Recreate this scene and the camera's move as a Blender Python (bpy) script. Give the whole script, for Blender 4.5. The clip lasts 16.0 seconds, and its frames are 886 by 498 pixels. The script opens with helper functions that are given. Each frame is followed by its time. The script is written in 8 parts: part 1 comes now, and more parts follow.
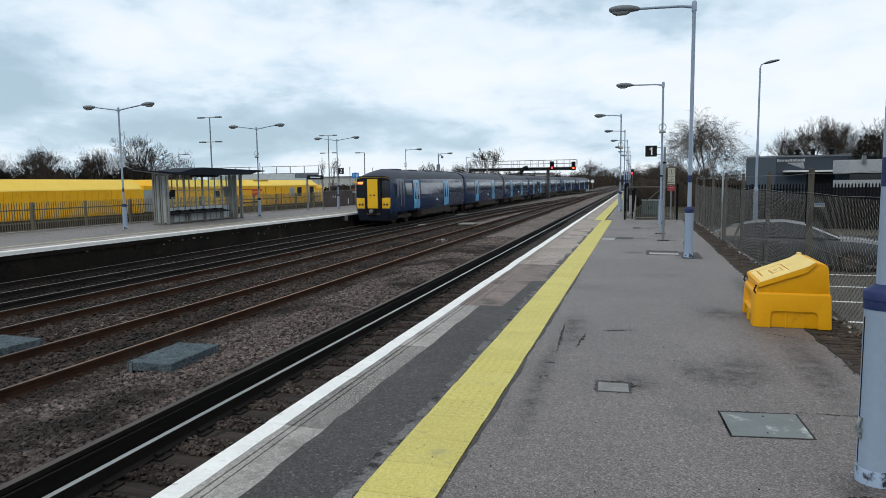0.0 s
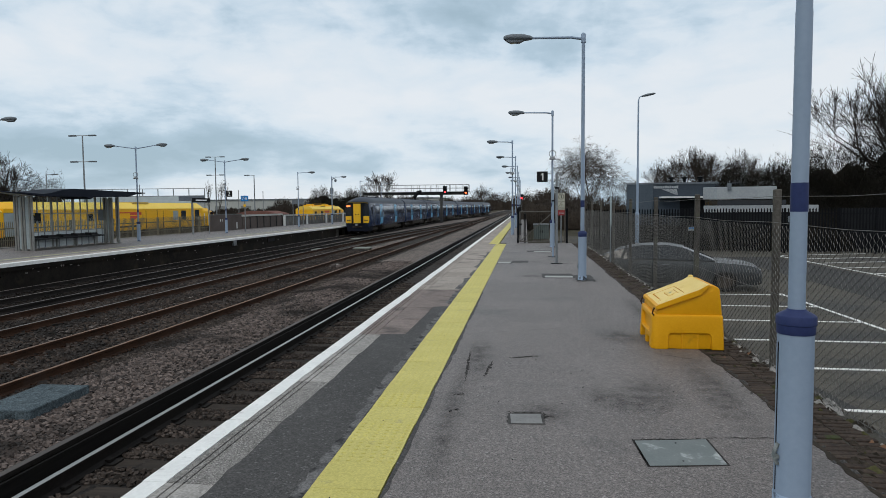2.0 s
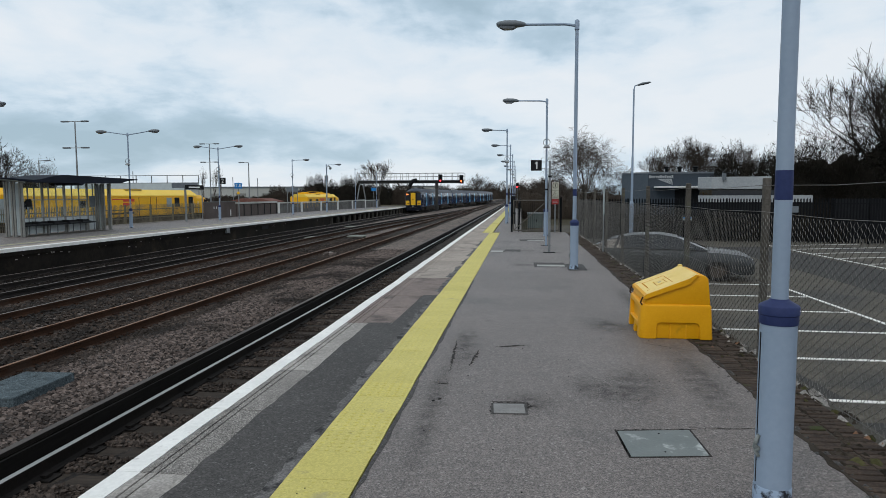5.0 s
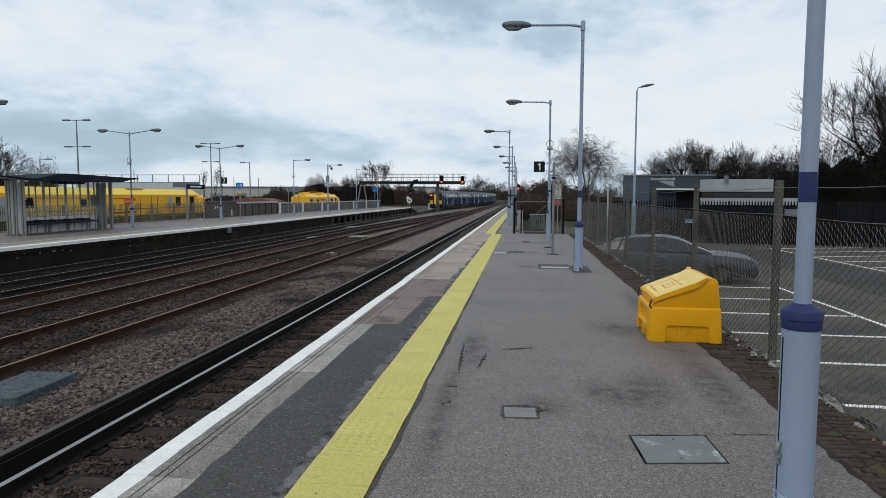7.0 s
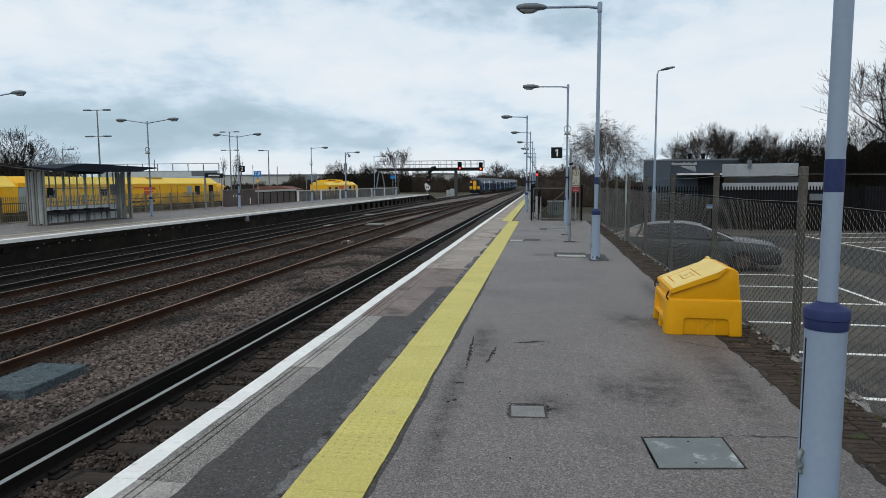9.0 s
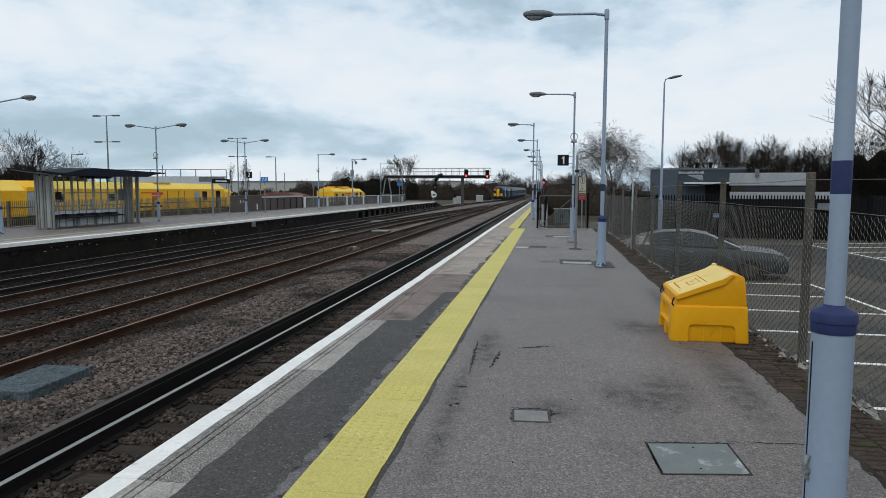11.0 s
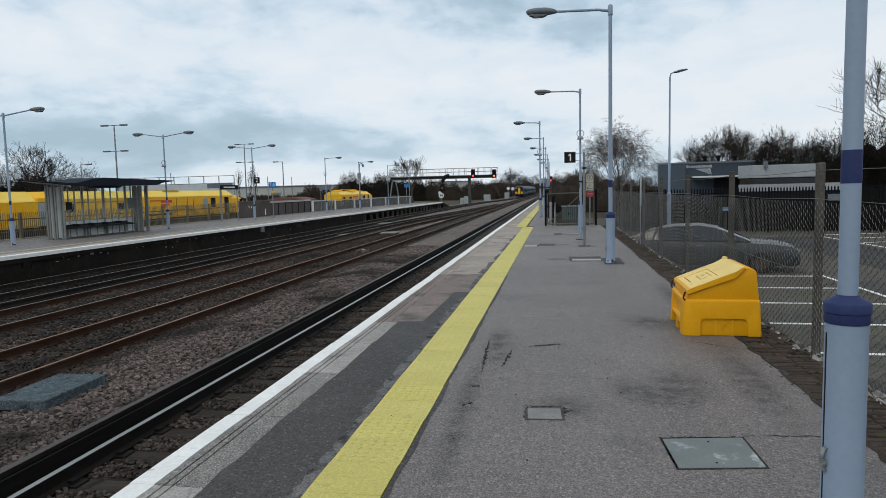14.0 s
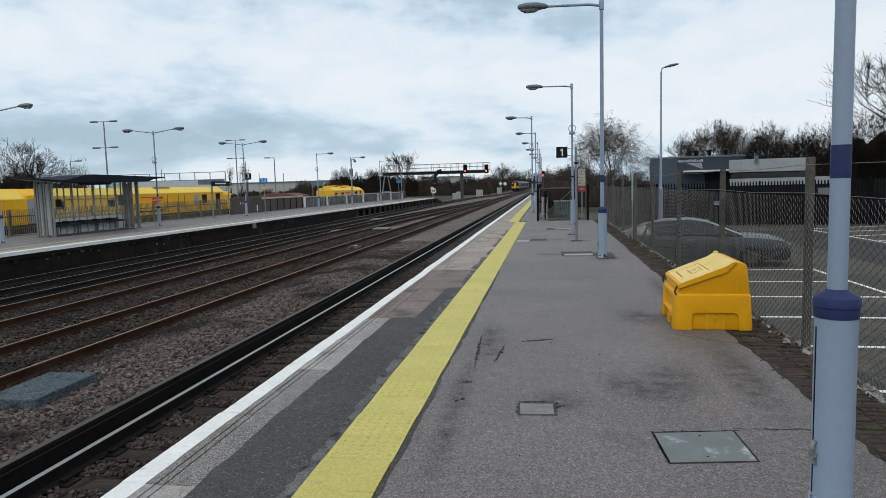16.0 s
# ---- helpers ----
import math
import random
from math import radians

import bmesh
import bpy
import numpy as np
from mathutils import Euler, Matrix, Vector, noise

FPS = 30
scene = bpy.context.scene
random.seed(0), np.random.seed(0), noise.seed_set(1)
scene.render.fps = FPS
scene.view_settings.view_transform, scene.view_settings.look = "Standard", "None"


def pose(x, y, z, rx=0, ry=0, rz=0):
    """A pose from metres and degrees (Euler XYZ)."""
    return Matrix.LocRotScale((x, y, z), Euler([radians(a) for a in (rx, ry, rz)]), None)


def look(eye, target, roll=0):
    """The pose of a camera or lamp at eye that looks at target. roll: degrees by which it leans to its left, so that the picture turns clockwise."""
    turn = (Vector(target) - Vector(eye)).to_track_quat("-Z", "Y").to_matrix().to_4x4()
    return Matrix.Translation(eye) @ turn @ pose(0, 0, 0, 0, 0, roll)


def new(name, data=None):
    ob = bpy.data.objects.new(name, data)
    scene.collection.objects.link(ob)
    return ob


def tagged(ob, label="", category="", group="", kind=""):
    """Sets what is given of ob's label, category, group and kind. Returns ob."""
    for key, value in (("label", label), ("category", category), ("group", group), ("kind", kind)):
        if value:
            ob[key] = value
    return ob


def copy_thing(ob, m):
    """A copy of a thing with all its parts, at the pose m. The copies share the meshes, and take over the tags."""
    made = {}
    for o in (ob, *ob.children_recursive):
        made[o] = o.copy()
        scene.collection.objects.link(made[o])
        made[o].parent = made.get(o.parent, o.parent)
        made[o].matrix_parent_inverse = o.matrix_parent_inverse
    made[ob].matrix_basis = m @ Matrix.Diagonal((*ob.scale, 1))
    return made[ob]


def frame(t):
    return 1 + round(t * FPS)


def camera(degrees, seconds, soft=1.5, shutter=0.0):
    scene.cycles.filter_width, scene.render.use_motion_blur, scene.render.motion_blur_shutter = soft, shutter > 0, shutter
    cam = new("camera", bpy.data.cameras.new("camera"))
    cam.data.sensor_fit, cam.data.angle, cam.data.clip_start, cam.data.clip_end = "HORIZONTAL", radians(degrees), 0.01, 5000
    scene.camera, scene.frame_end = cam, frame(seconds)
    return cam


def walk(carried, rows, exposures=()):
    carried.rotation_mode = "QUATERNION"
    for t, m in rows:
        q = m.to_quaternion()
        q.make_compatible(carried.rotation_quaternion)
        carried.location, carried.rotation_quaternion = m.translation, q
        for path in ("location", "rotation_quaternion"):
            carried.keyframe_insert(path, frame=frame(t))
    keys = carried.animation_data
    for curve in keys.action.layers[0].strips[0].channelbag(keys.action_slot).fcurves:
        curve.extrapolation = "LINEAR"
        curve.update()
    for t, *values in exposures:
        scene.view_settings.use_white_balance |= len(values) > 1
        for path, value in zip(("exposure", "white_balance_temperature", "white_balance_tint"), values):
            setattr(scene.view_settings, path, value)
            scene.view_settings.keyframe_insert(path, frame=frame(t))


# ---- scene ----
cam = camera(68.07, 16.0, soft=0.45)

# seconds, eye x y z, yaw, pitch, roll
PATH = [
    (0, 0.061, -0.665, 1.629, 16.407, -5.705, 0.722),
    (0.5, 0.076, -0.615, 1.635, 14.295, -5.735, 0.817),
    (1, 0.042, -0.511, 1.619, 11.405, -5.525, 0.392),
    (1.5, -0.040, -0.412, 1.628, 8.249, -4.662, 0.702),
    (2, -0.099, -0.381, 1.628, 7.151, -3.719, 0.478),
    (2.5, -0.119, -0.363, 1.625, 6.600, -3.896, 0.094),
    (3, -0.106, -0.355, 1.647, 7.022, -3.575, 0.134),
    (3.5, -0.058, -0.321, 1.624, 7.568, -4.122, -0.433),
    (4, -0.018, -0.317, 1.630, 6.980, -4.537, 0.018),
    (4.5, -0.003, -0.304, 1.619, 6.813, -4.725, 0.191),
    (7, -0.102, -0.236, 1.611, 6.839, -4.625, -0.172),
    (7.5, -0.072, -0.123, 1.622, 7.361, -5.431, -0.523),
    (8, -0.041, -0.049, 1.624, 8.228, -5.783, -0.369),
    (8.5, -0.024, -0.027, 1.641, 8.374, -5.798, 0.235),
    (11, -0.002, -0.001, 1.598, 9.057, -5.126, -0.129),
    (11.5, 0.006, 0.005, 1.606, 8.851, -4.224, 0.678),
    (12, -0.004, -0.003, 1.596, 9.339, -4.566, 0.512),
    (12.5, -0.001, -0.008, 1.600, 9.736, -4.953, 0.925),
    (13, -0.000, -0.002, 1.596, 9.519, -5.159, 1.284),
    (13.5, -0.005, -0.007, 1.596, 9.698, -5.012, 1.293),
    (14, -0.005, -0.007, 1.595, 9.680, -5.072, 1.351),
    (14.5, -0.001, -0.006, 1.598, 9.105, -5.298, 1.470),
    (15, -0.004, 0.001, 1.592, 8.720, -5.552, 1.233),
    (15.5, -0.004, -0.000, 1.599, 8.867, -5.310, 1.435),
    (16, 0.000, -0.000, 1.600, 9.014, -5.495, 1.589),
]
walk(cam, [(t, pose(x, y, z, 90 + pitch, roll, yaw)) for t, x, y, z, yaw, pitch, roll in PATH], exposures=[(0, 0.06), (0.5, 0.04), (1, -0.02), (2, -0.17), (2.6, -0.23), (3.5, -0.24), (4.5, -0.14), (7, -0.12), (11, -0.10), (12, -0.2), (13, -0.16), (14.5, -0.12), (16, -0.08)])


# ---- sky and sun ----
def build_sky():
    w = bpy.data.worlds.new("overcast_sky")
    scene.world = w
    w.use_nodes = True
    nt = w.node_tree
    nt.nodes.clear()
    N, L = nt.nodes.new, nt.links.new
    out, bg = N("ShaderNodeOutputWorld"), N("ShaderNodeBackground")
    sky = N("ShaderNodeTexSky")
    sky.sky_type, sky.sun_disc = "NISHITA", False
    sky.sun_elevation, sky.sun_rotation = radians(48), radians(150)
    tc, sep = N("ShaderNodeTexCoord"), N("ShaderNodeSeparateXYZ")
    L(tc.outputs["Generated"], sep.inputs[0])
    def num(op, a, c=None):
        n = N("ShaderNodeMath"); n.operation = op
        for k, v in enumerate((a, c)):
            if v is None:
                continue
            if isinstance(v, (int, float)):
                n.inputs[k].default_value = v
            else:
                L(v, n.inputs[k])
        return n.outputs[0]

    def noise(scale, detail, rough, warp=0.0):
        n = N("ShaderNodeTexNoise")
        n.inputs["Scale"].default_value, n.inputs["Detail"].default_value, n.inputs["Roughness"].default_value = scale, detail, rough
        n.inputs["Distortion"].default_value = warp
        L(com.outputs[0], n.inputs["Vector"])
        return n
    # cloud layer, laid out by bearing and height: heaps wider than they are tall, flatter towards the horizon
    bearing = num("MULTIPLY", num("ARCTAN2", sep.outputs["X"], sep.outputs["Y"]), 57.2958)
    height = num("MULTIPLY", num("ARCSINE", sep.outputs["Z"]), 57.2958)
    com = N("ShaderNodeCombineXYZ")
    L(num("MULTIPLY", bearing, 0.055), com.inputs[0])
    L(num("MULTIPLY", num("POWER", num("MAXIMUM", height, 0.0), 0.8), 0.25), com.inputs[1])
    com.inputs[2].default_value = 4.7
    big, fine = noise(1.0, 6, 0.5, 0.5), noise(3.6, 9, 0.55, 0.25)
    mixed = num("ADD", num("MULTIPLY", big.outputs["Fac"], 0.64), num("MULTIPLY", fine.outputs["Fac"], 0.36))
    # brighter cloud towards the sun's side of the sky, darker away from it
    total = num("ADD", mixed, num("ADD", num("MULTIPLY", sep.outputs["X"], 0.09), 0.008))
    # heavier and lighter banks of cloud: azimuth, elevation, half width, half height in degrees, and depth
    shift = N("ShaderNodeSeparateColor")
    L(noise(2.2, 7, 0.6).outputs["Color"], shift.inputs[0])
    az = num("ADD", bearing, num("MULTIPLY", num("SUBTRACT", shift.outputs[0], 0.5), 22.0))
    el = num("ADD", height, num("MULTIPLY", num("SUBTRACT", shift.outputs[1], 0.5), 7.0))
    for a0, e0, wa, we, deep in ((-6, 14.5, 9, 2.8, -0.07), (-27, 9.3, 11, 1.5, -0.045), (-44, 5.0, 15, 2.4, -0.075), (-52, 7.5, 12, 4.5, -0.085), (-20, 3.8, 10, 1.4, -0.02), (16, 15.0, 11, 3.0, -0.02),
                                 (-31, 7.3, 9, 0.9, 0.07), (-17, 10.2, 10, 2.8, 0.06), (-47, 11.5, 9, 2.0, 0.06), (5, 6.0, 16, 4.0, 0.045), (-25, 1.3, 25, 1.3, 0.05), (-35, 15, 14, 4.0, 0.045)):
        u, v = num("DIVIDE", num("SUBTRACT", az, a0), wa), num("DIVIDE", num("SUBTRACT", el, e0), we)
        d2 = num("ADD", num("MULTIPLY", u, u), num("MULTIPLY", v, v))
        total = num("ADD", total, num("MULTIPLY", num("POWER", 2.718, num("MULTIPLY", d2, -1.0)), deep))
    ramp = N("ShaderNodeValToRGB")
    cr = ramp.color_ramp
    cr.elements[0].position, cr.elements[0].color = 0.30, (0.40, 0.535, 0.635, 1)
    cr.elements[1].position, cr.elements[1].color = 0.64, (0.845, 0.895, 0.945, 1)
    for p, c in ((0.39, (0.49, 0.63, 0.745, 1)), (0.455, (0.63, 0.755, 0.865, 1)), (0.52, (0.755, 0.845, 0.925, 1))):
        e = cr.elements.new(p); e.color = c
    L(total, ramp.inputs[0])
    scale = N("ShaderNodeMix"); scale.data_type = "RGBA"; scale.blend_type = "MULTIPLY"; scale.inputs["Factor"].default_value = 1.0
    L(sky.outputs[0], scale.inputs["A"]); scale.inputs["B"].default_value = (0.1, 0.1, 0.1, 1)
    cover = N("ShaderNodeMix"); cover.data_type = "RGBA"; cover.inputs["Factor"].default_value = 0.93
    L(scale.outputs["Result"], cover.inputs["A"]); L(ramp.outputs[0], cover.inputs["B"])
    L(cover.outputs["Result"], bg.inputs["Color"])
    bg.inputs["Strength"].default_value = 1.07
    L(bg.outputs[0], out.inputs[0])


build_sky()
sun = new("sun", bpy.data.lights.new("sun", "SUN"))
sun.data.energy, sun.data.angle, sun.data.color = 1.0, radians(22), (1.0, 0.93, 0.83)
sun.matrix_basis = look((-12, -20, 26), (0, 0, 0))


# ---- building helpers ----
class Geo:
    """Vertices and faces of one mesh, put together from simple solids."""

    def __init__(self):
        self.v, self.f = [], []

    def add(self, verts, faces):
        k = len(self.v)
        self.v += [tuple(p) for p in verts]
        self.f += [tuple(i + k for i in f) for f in faces]
        return self

    def box(self, x0, x1, y0, y1, z0, z1):
        return self.add([(x0, y0, z0), (x1, y0, z0), (x1, y1, z0), (x0, y1, z0), (x0, y0, z1), (x1, y0, z1), (x1, y1, z1), (x0, y1, z1)],
                        [(3, 2, 1, 0), (4, 5, 6, 7), (0, 1, 5, 4), (1, 2, 6, 5), (2, 3, 7, 6), (3, 0, 4, 7)])

    def prism(self, poly, a, b, axis="y"):
        """A closed outline pulled along an axis: (x, z) along y, (y, z) along x, (x, y) along z."""
        n = len(poly)
        put = {"y": lambda p, s: (p[0], s, p[1]), "x": lambda p, s: (s, p[0], p[1]), "z": lambda p, s: (p[0], p[1], s)}[axis]
        vs = [put(p, a) for p in poly] + [put(p, b) for p in poly]
        fs = [(i, (i + 1) % n, n + (i + 1) % n, n + i) for i in range(n)] + [tuple(range(n))[::-1], tuple(range(n, 2 * n))]
        return self.add(vs, fs)

    def tube(self, path, radii, n=8, cap=True):
        path = [Vector(p) for p in path]
        if not isinstance(radii, (list, tuple)):
            radii = [radii] * len(path)
        rings, ref = [], None
        for i, p in enumerate(path):
            d = (path[min(i + 1, len(path) - 1)] - path[max(i - 1, 0)]).normalized()
            if ref is None or abs(ref.dot(d)) > 0.95:
                ref = Vector((0, 0, 1)) if abs(d.z) < 0.9 else Vector((1, 0, 0))
            a = d.cross(ref).normalized()
            b = a.cross(d).normalized()
            rings.append([p + radii[i] * (math.cos(t) * a + math.sin(t) * b) for t in (2 * math.pi * k / n for k in range(n))])
        vs = [p for r in rings for p in r]
        fs = [(i * n + k, i * n + (k + 1) % n, (i + 1) * n + (k + 1) % n, (i + 1) * n + k) for i in range(len(path) - 1) for k in range(n)]
        if cap:
            fs += [tuple(range(n))[::-1], tuple(range((len(path) - 1) * n, len(path) * n))]
        return self.add(vs, fs)

    def lathe(self, profile, n=20, at=(0, 0, 0)):
        """(radius, height) pairs turned about the upright through a point."""
        vs = [(at[0] + r * math.cos(2 * math.pi * k / n), at[1] + r * math.sin(2 * math.pi * k / n), at[2] + z) for r, z in profile for k in range(n)]
        fs = [(i * n + k, i * n + (k + 1) % n, (i + 1) * n + (k + 1) % n, (i + 1) * n + k) for i in range(len(profile) - 1) for k in range(n)]
        fs += [tuple(range(n))[::-1], tuple(range((len(profile) - 1) * n, len(profile) * n))]
        return self.add(vs, fs)

    def loft(self, sections, close=True):
        """Skin over a row of outlines with equally many points."""
        n = len(sections[0])
        vs = [p for s in sections for p in s]
        fs = [(i * n + k, i * n + (k + 1) % n, (i + 1) * n + (k + 1) % n, (i + 1) * n + k) for i in range(len(sections) - 1) for k in range(n)]
        if close:
            fs += [tuple(range(n))[::-1], tuple(range((len(sections) - 1) * n, len(sections) * n))]
        return self.add(vs, fs)

    def mesh(self, name, bevel=0.0, smooth=0.0, segments=2):
        me = bpy.data.meshes.new(name)
        me.from_pydata(self.v, [], self.f)
        bm = bmesh.new()
        bm.from_mesh(me)
        bmesh.ops.recalc_face_normals(bm, faces=bm.faces)
        if bevel:
            es = [e for e in bm.edges if len(e.link_faces) == 2 and e.calc_face_angle(0) > radians(30)]
            bmesh.ops.bevel(bm, geom=es, offset=bevel, segments=segments, profile=0.5, affect="EDGES", clamp_overlap=True)
        bm.to_mesh(me)
        bm.free()
        if smooth:
            me.shade_smooth()
            me.set_sharp_from_angle(angle=radians(smooth))
        return me


def thing(name, x=0, y=0, z=0, rz=0, label="", category="", group="", kind=""):
    ob = new(name)
    ob.empty_display_size = 0.2
    ob.matrix_basis = pose(x, y, z, 0, 0, rz)
    return tagged(ob, label, category, group, kind)


def part(name, g, material, parent=None, label="", bevel=0.0, smooth=0.0, at=None):
    """One mesh object, under a thing or under a part. g: a Geo or a finished mesh that alike pieces share."""
    me = g.mesh(name, bevel, smooth) if isinstance(g, Geo) else g
    if material and not me.materials:
        me.materials.append(material)
    ob = new(name, me)
    if parent:
        ob.parent = parent
    if at is not None:
        ob.matrix_basis = at
    return tagged(ob, label)


def solid(name, g, material, label, category="", kind="", group="", bevel=0.0, smooth=0.0, at=None):
    """A top-level thing or piece of the setting that is one mesh."""
    return tagged(part(name, g, material, None, "", bevel, smooth, at), label, category, group, kind)


# ---- materials ----
def surface(name, c1, c2, rough=0.7, metal=0.0, big=0.6, fine=30.0, spread=0.5, bump=0.2, bump_size=0.01, stain=None, stain_at=0.62, stain_scale=1.5,
            per="", speck=None, speck_scale=90.0, speck_at=0.68, coat=0.0, stretch=(1, 1, 1), vary=0.16, grit=(), spec=None):
    """A surface with two colours mixed at two scales, fine relief, stains and light specks."""
    m = bpy.data.materials.new(name)
    m.use_nodes = True
    nt = m.node_tree
    N, L = nt.nodes.new, nt.links.new
    b = nt.nodes["Principled BSDF"]
    tc, mp = N("ShaderNodeTexCoord"), N("ShaderNodeMapping")
    mp.inputs["Scale"].default_value = stretch
    L(tc.outputs["Object"], mp.inputs["Vector"])
    if per == "object":
        oi = N("ShaderNodeObjectInfo")
        rnd = oi.outputs["Random"]
        mul = N("ShaderNodeMath"); mul.operation = "MULTIPLY"; mul.inputs[1].default_value = 37.0
        L(rnd, mul.inputs[0])
        com = N("ShaderNodeCombineXYZ")
        for k in range(3):
            L(mul.outputs[0], com.inputs[k])
        L(com.outputs[0], mp.inputs["Location"])
    elif per == "island":
        rnd = N("ShaderNodeNewGeometry").outputs["Random Per Island"]

    def noise_node(scale, detail=5, r=0.6):
        n = N("ShaderNodeTexNoise")
        n.inputs["Scale"].default_value, n.inputs["Detail"].default_value, n.inputs["Roughness"].default_value = scale, detail, r
        L(mp.outputs[0], n.inputs["Vector"])
        return n.outputs["Fac"]

    def mix(a, c, f):
        x = N("ShaderNodeMix"); x.data_type = "RGBA"
        L(f, x.inputs["Factor"])
        for s, v in (("A", a), ("B", c)):
            if isinstance(v, tuple):
                x.inputs[s].default_value = (*v[:3], 1)
            else:
                L(v, x.inputs[s])
        return x.outputs["Result"]

    def window(f, lo, hi):
        r = N("ShaderNodeMapRange")
        r.inputs["From Min"].default_value, r.inputs["From Max"].default_value = lo, hi
        L(f, r.inputs["Value"])
        return r.outputs["Result"]

    nb, nf = noise_node(big), noise_node(fine, 4, 0.65)
    add = N("ShaderNodeMath"); add.operation = "ADD"
    L(nb, add.inputs[0]); L(nf, add.inputs[1])
    col = mix(c1, c2, window(add.outputs[0], 1.0 - spread / 2, 1.0 + spread / 2))
    if per:
        hs = N("ShaderNodeHueSaturation")
        L(window_value(nt, rnd, 1 - vary, 1 + vary), hs.inputs["Value"])
        L(col, hs.inputs["Color"])
        col = hs.outputs["Color"]
    if stain:
        col = mix(col, stain, window(noise_node(stain_scale, 6, 0.62), stain_at, stain_at + 0.12))
    for size, amount in grit:
        # single grains, each lighter or darker than its neighbours
        v = N("ShaderNodeTexVoronoi")
        v.inputs["Scale"].default_value = size
        L(mp.outputs[0], v.inputs["Vector"])
        sp = N("ShaderNodeSeparateColor")
        L(v.outputs["Color"], sp.inputs[0])
        hs = N("ShaderNodeHueSaturation")
        L(window_value(nt, sp.outputs[1], 1 - amount, 1 + amount), hs.inputs["Value"])
        L(col, hs.inputs["Color"])
        col = hs.outputs["Color"]
    if speck:
        v = N("ShaderNodeTexVoronoi")
        v.inputs["Scale"].default_value = speck_scale
        L(mp.outputs[0], v.inputs["Vector"])
        sp = N("ShaderNodeSeparateColor")
        L(v.outputs["Color"], sp.inputs[0])
        col = mix(col, speck, window(sp.outputs[0], speck_at, speck_at + 0.25))
    L(col, b.inputs["Base Color"])
    L(window_value(nt, nf, max(0.02, rough - 0.1), min(1, rough + 0.12)), b.inputs["Roughness"])
    b.inputs["Metallic"].default_value = metal
    b.inputs["Specular IOR Level"].default_value = spec if spec is not None else 0.5 if rough < 0.4 or metal else 0.3 if rough < 0.7 else 0.12
    b.inputs["Coat Weight"].default_value = coat
    if bump:
        bp = N("ShaderNodeBump")
        bp.inputs["Strength"].default_value, bp.inputs["Distance"].default_value = bump, bump_size
        L(nf, bp.inputs["Height"])
        L(bp.outputs[0], b.inputs["Normal"])
    return m


def window_value(nt, socket, lo, hi):
    r = nt.nodes.new("ShaderNodeMapRange")
    r.inputs["To Min"].default_value, r.inputs["To Max"].default_value = lo, hi
    nt.links.new(socket, r.inputs["Value"])
    return r.outputs["Result"]


def glow(name, colour, strength):
    m = bpy.data.materials.new(name)
    m.use_nodes = True
    b = m.node_tree.nodes["Principled BSDF"]
    b.inputs["Base Color"].default_value = (*[c * 0.3 for c in colour], 1)
    b.inputs["Emission Color"].default_value, b.inputs["Emission Strength"].default_value = (*colour, 1), strength
    return m


def glass(name, colour, rough=0.03, see=0.75):
    m = bpy.data.materials.new(name)
    m.use_nodes = True
    b = m.node_tree.nodes["Principled BSDF"]
    b.inputs["Base Color"].default_value = (*colour, 1)
    b.inputs["Roughness"].default_value, b.inputs["Transmission Weight"].default_value, b.inputs["IOR"].default_value = rough, see, 1.05 if see > 0.5 else 1.45
    return m


ASPHALT = surface("worn_platform_asphalt", (0.086, 0.073, 0.0675), (0.172, 0.1475, 0.1365), 0.6, big=0.45, fine=75, spread=0.75, bump=0.6, bump_size=0.005, spec=0.6,
                  stain=(0.088, 0.078, 0.073), stain_at=0.56, stain_scale=0.7, speck=(0.44, 0.41, 0.39), speck_scale=85, speck_at=0.90, grit=((140, 0.58), (70, 0.26)))
ASPHALT_DARK = surface("new_dark_asphalt", (0.035, 0.0325, 0.031), (0.069, 0.0645, 0.062), 0.72, big=0.8, fine=60, spread=0.6, bump=0.45, bump_size=0.004, spec=0.24, speck=(0.40, 0.39, 0.38), speck_scale=75, speck_at=0.935, grit=((120, 0.42), (40, 0.17)))
ASPHALT_WORN = surface("scuffed_joint_asphalt", (0.085, 0.082, 0.082), (0.17, 0.163, 0.16), 0.8, big=4, fine=40, spread=0.5, bump=0.5, bump_size=0.005, stain=(0.03, 0.029, 0.029), stain_at=0.5, stain_scale=6, grit=((90, 0.3),))
ASPHALT_CAR = surface("car_park_asphalt", (0.060, 0.054, 0.044), (0.105, 0.095, 0.078), 0.9, big=0.4, fine=30, bump=0.4, stain=(0.05, 0.049, 0.048), stain_at=0.52, stain_scale=0.22, grit=((45, 0.35), (14, 0.15)), spec=0.15)
SLAB = surface("weathered_paving", (0.245, 0.208, 0.178), (0.375, 0.326, 0.284), 0.8, big=0.8, fine=45, bump=0.3, bump_size=0.004, per="object", vary=0.10, spec=0.3, stain=(0.13, 0.105, 0.093), stain_at=0.55, stain_scale=0.9, grit=((80, 0.18), (22, 0.10)))
SLAB_PINK = surface("pinkish_brown_paving", (0.140, 0.108, 0.096), (0.222, 0.176, 0.157), 0.75, big=0.9, fine=45, bump=0.25, bump_size=0.004, per="object", vary=0.08, spec=0.3, stain=(0.088, 0.068, 0.062), stain_at=0.54, stain_scale=1.3, grit=((80, 0.16), (20, 0.10)))
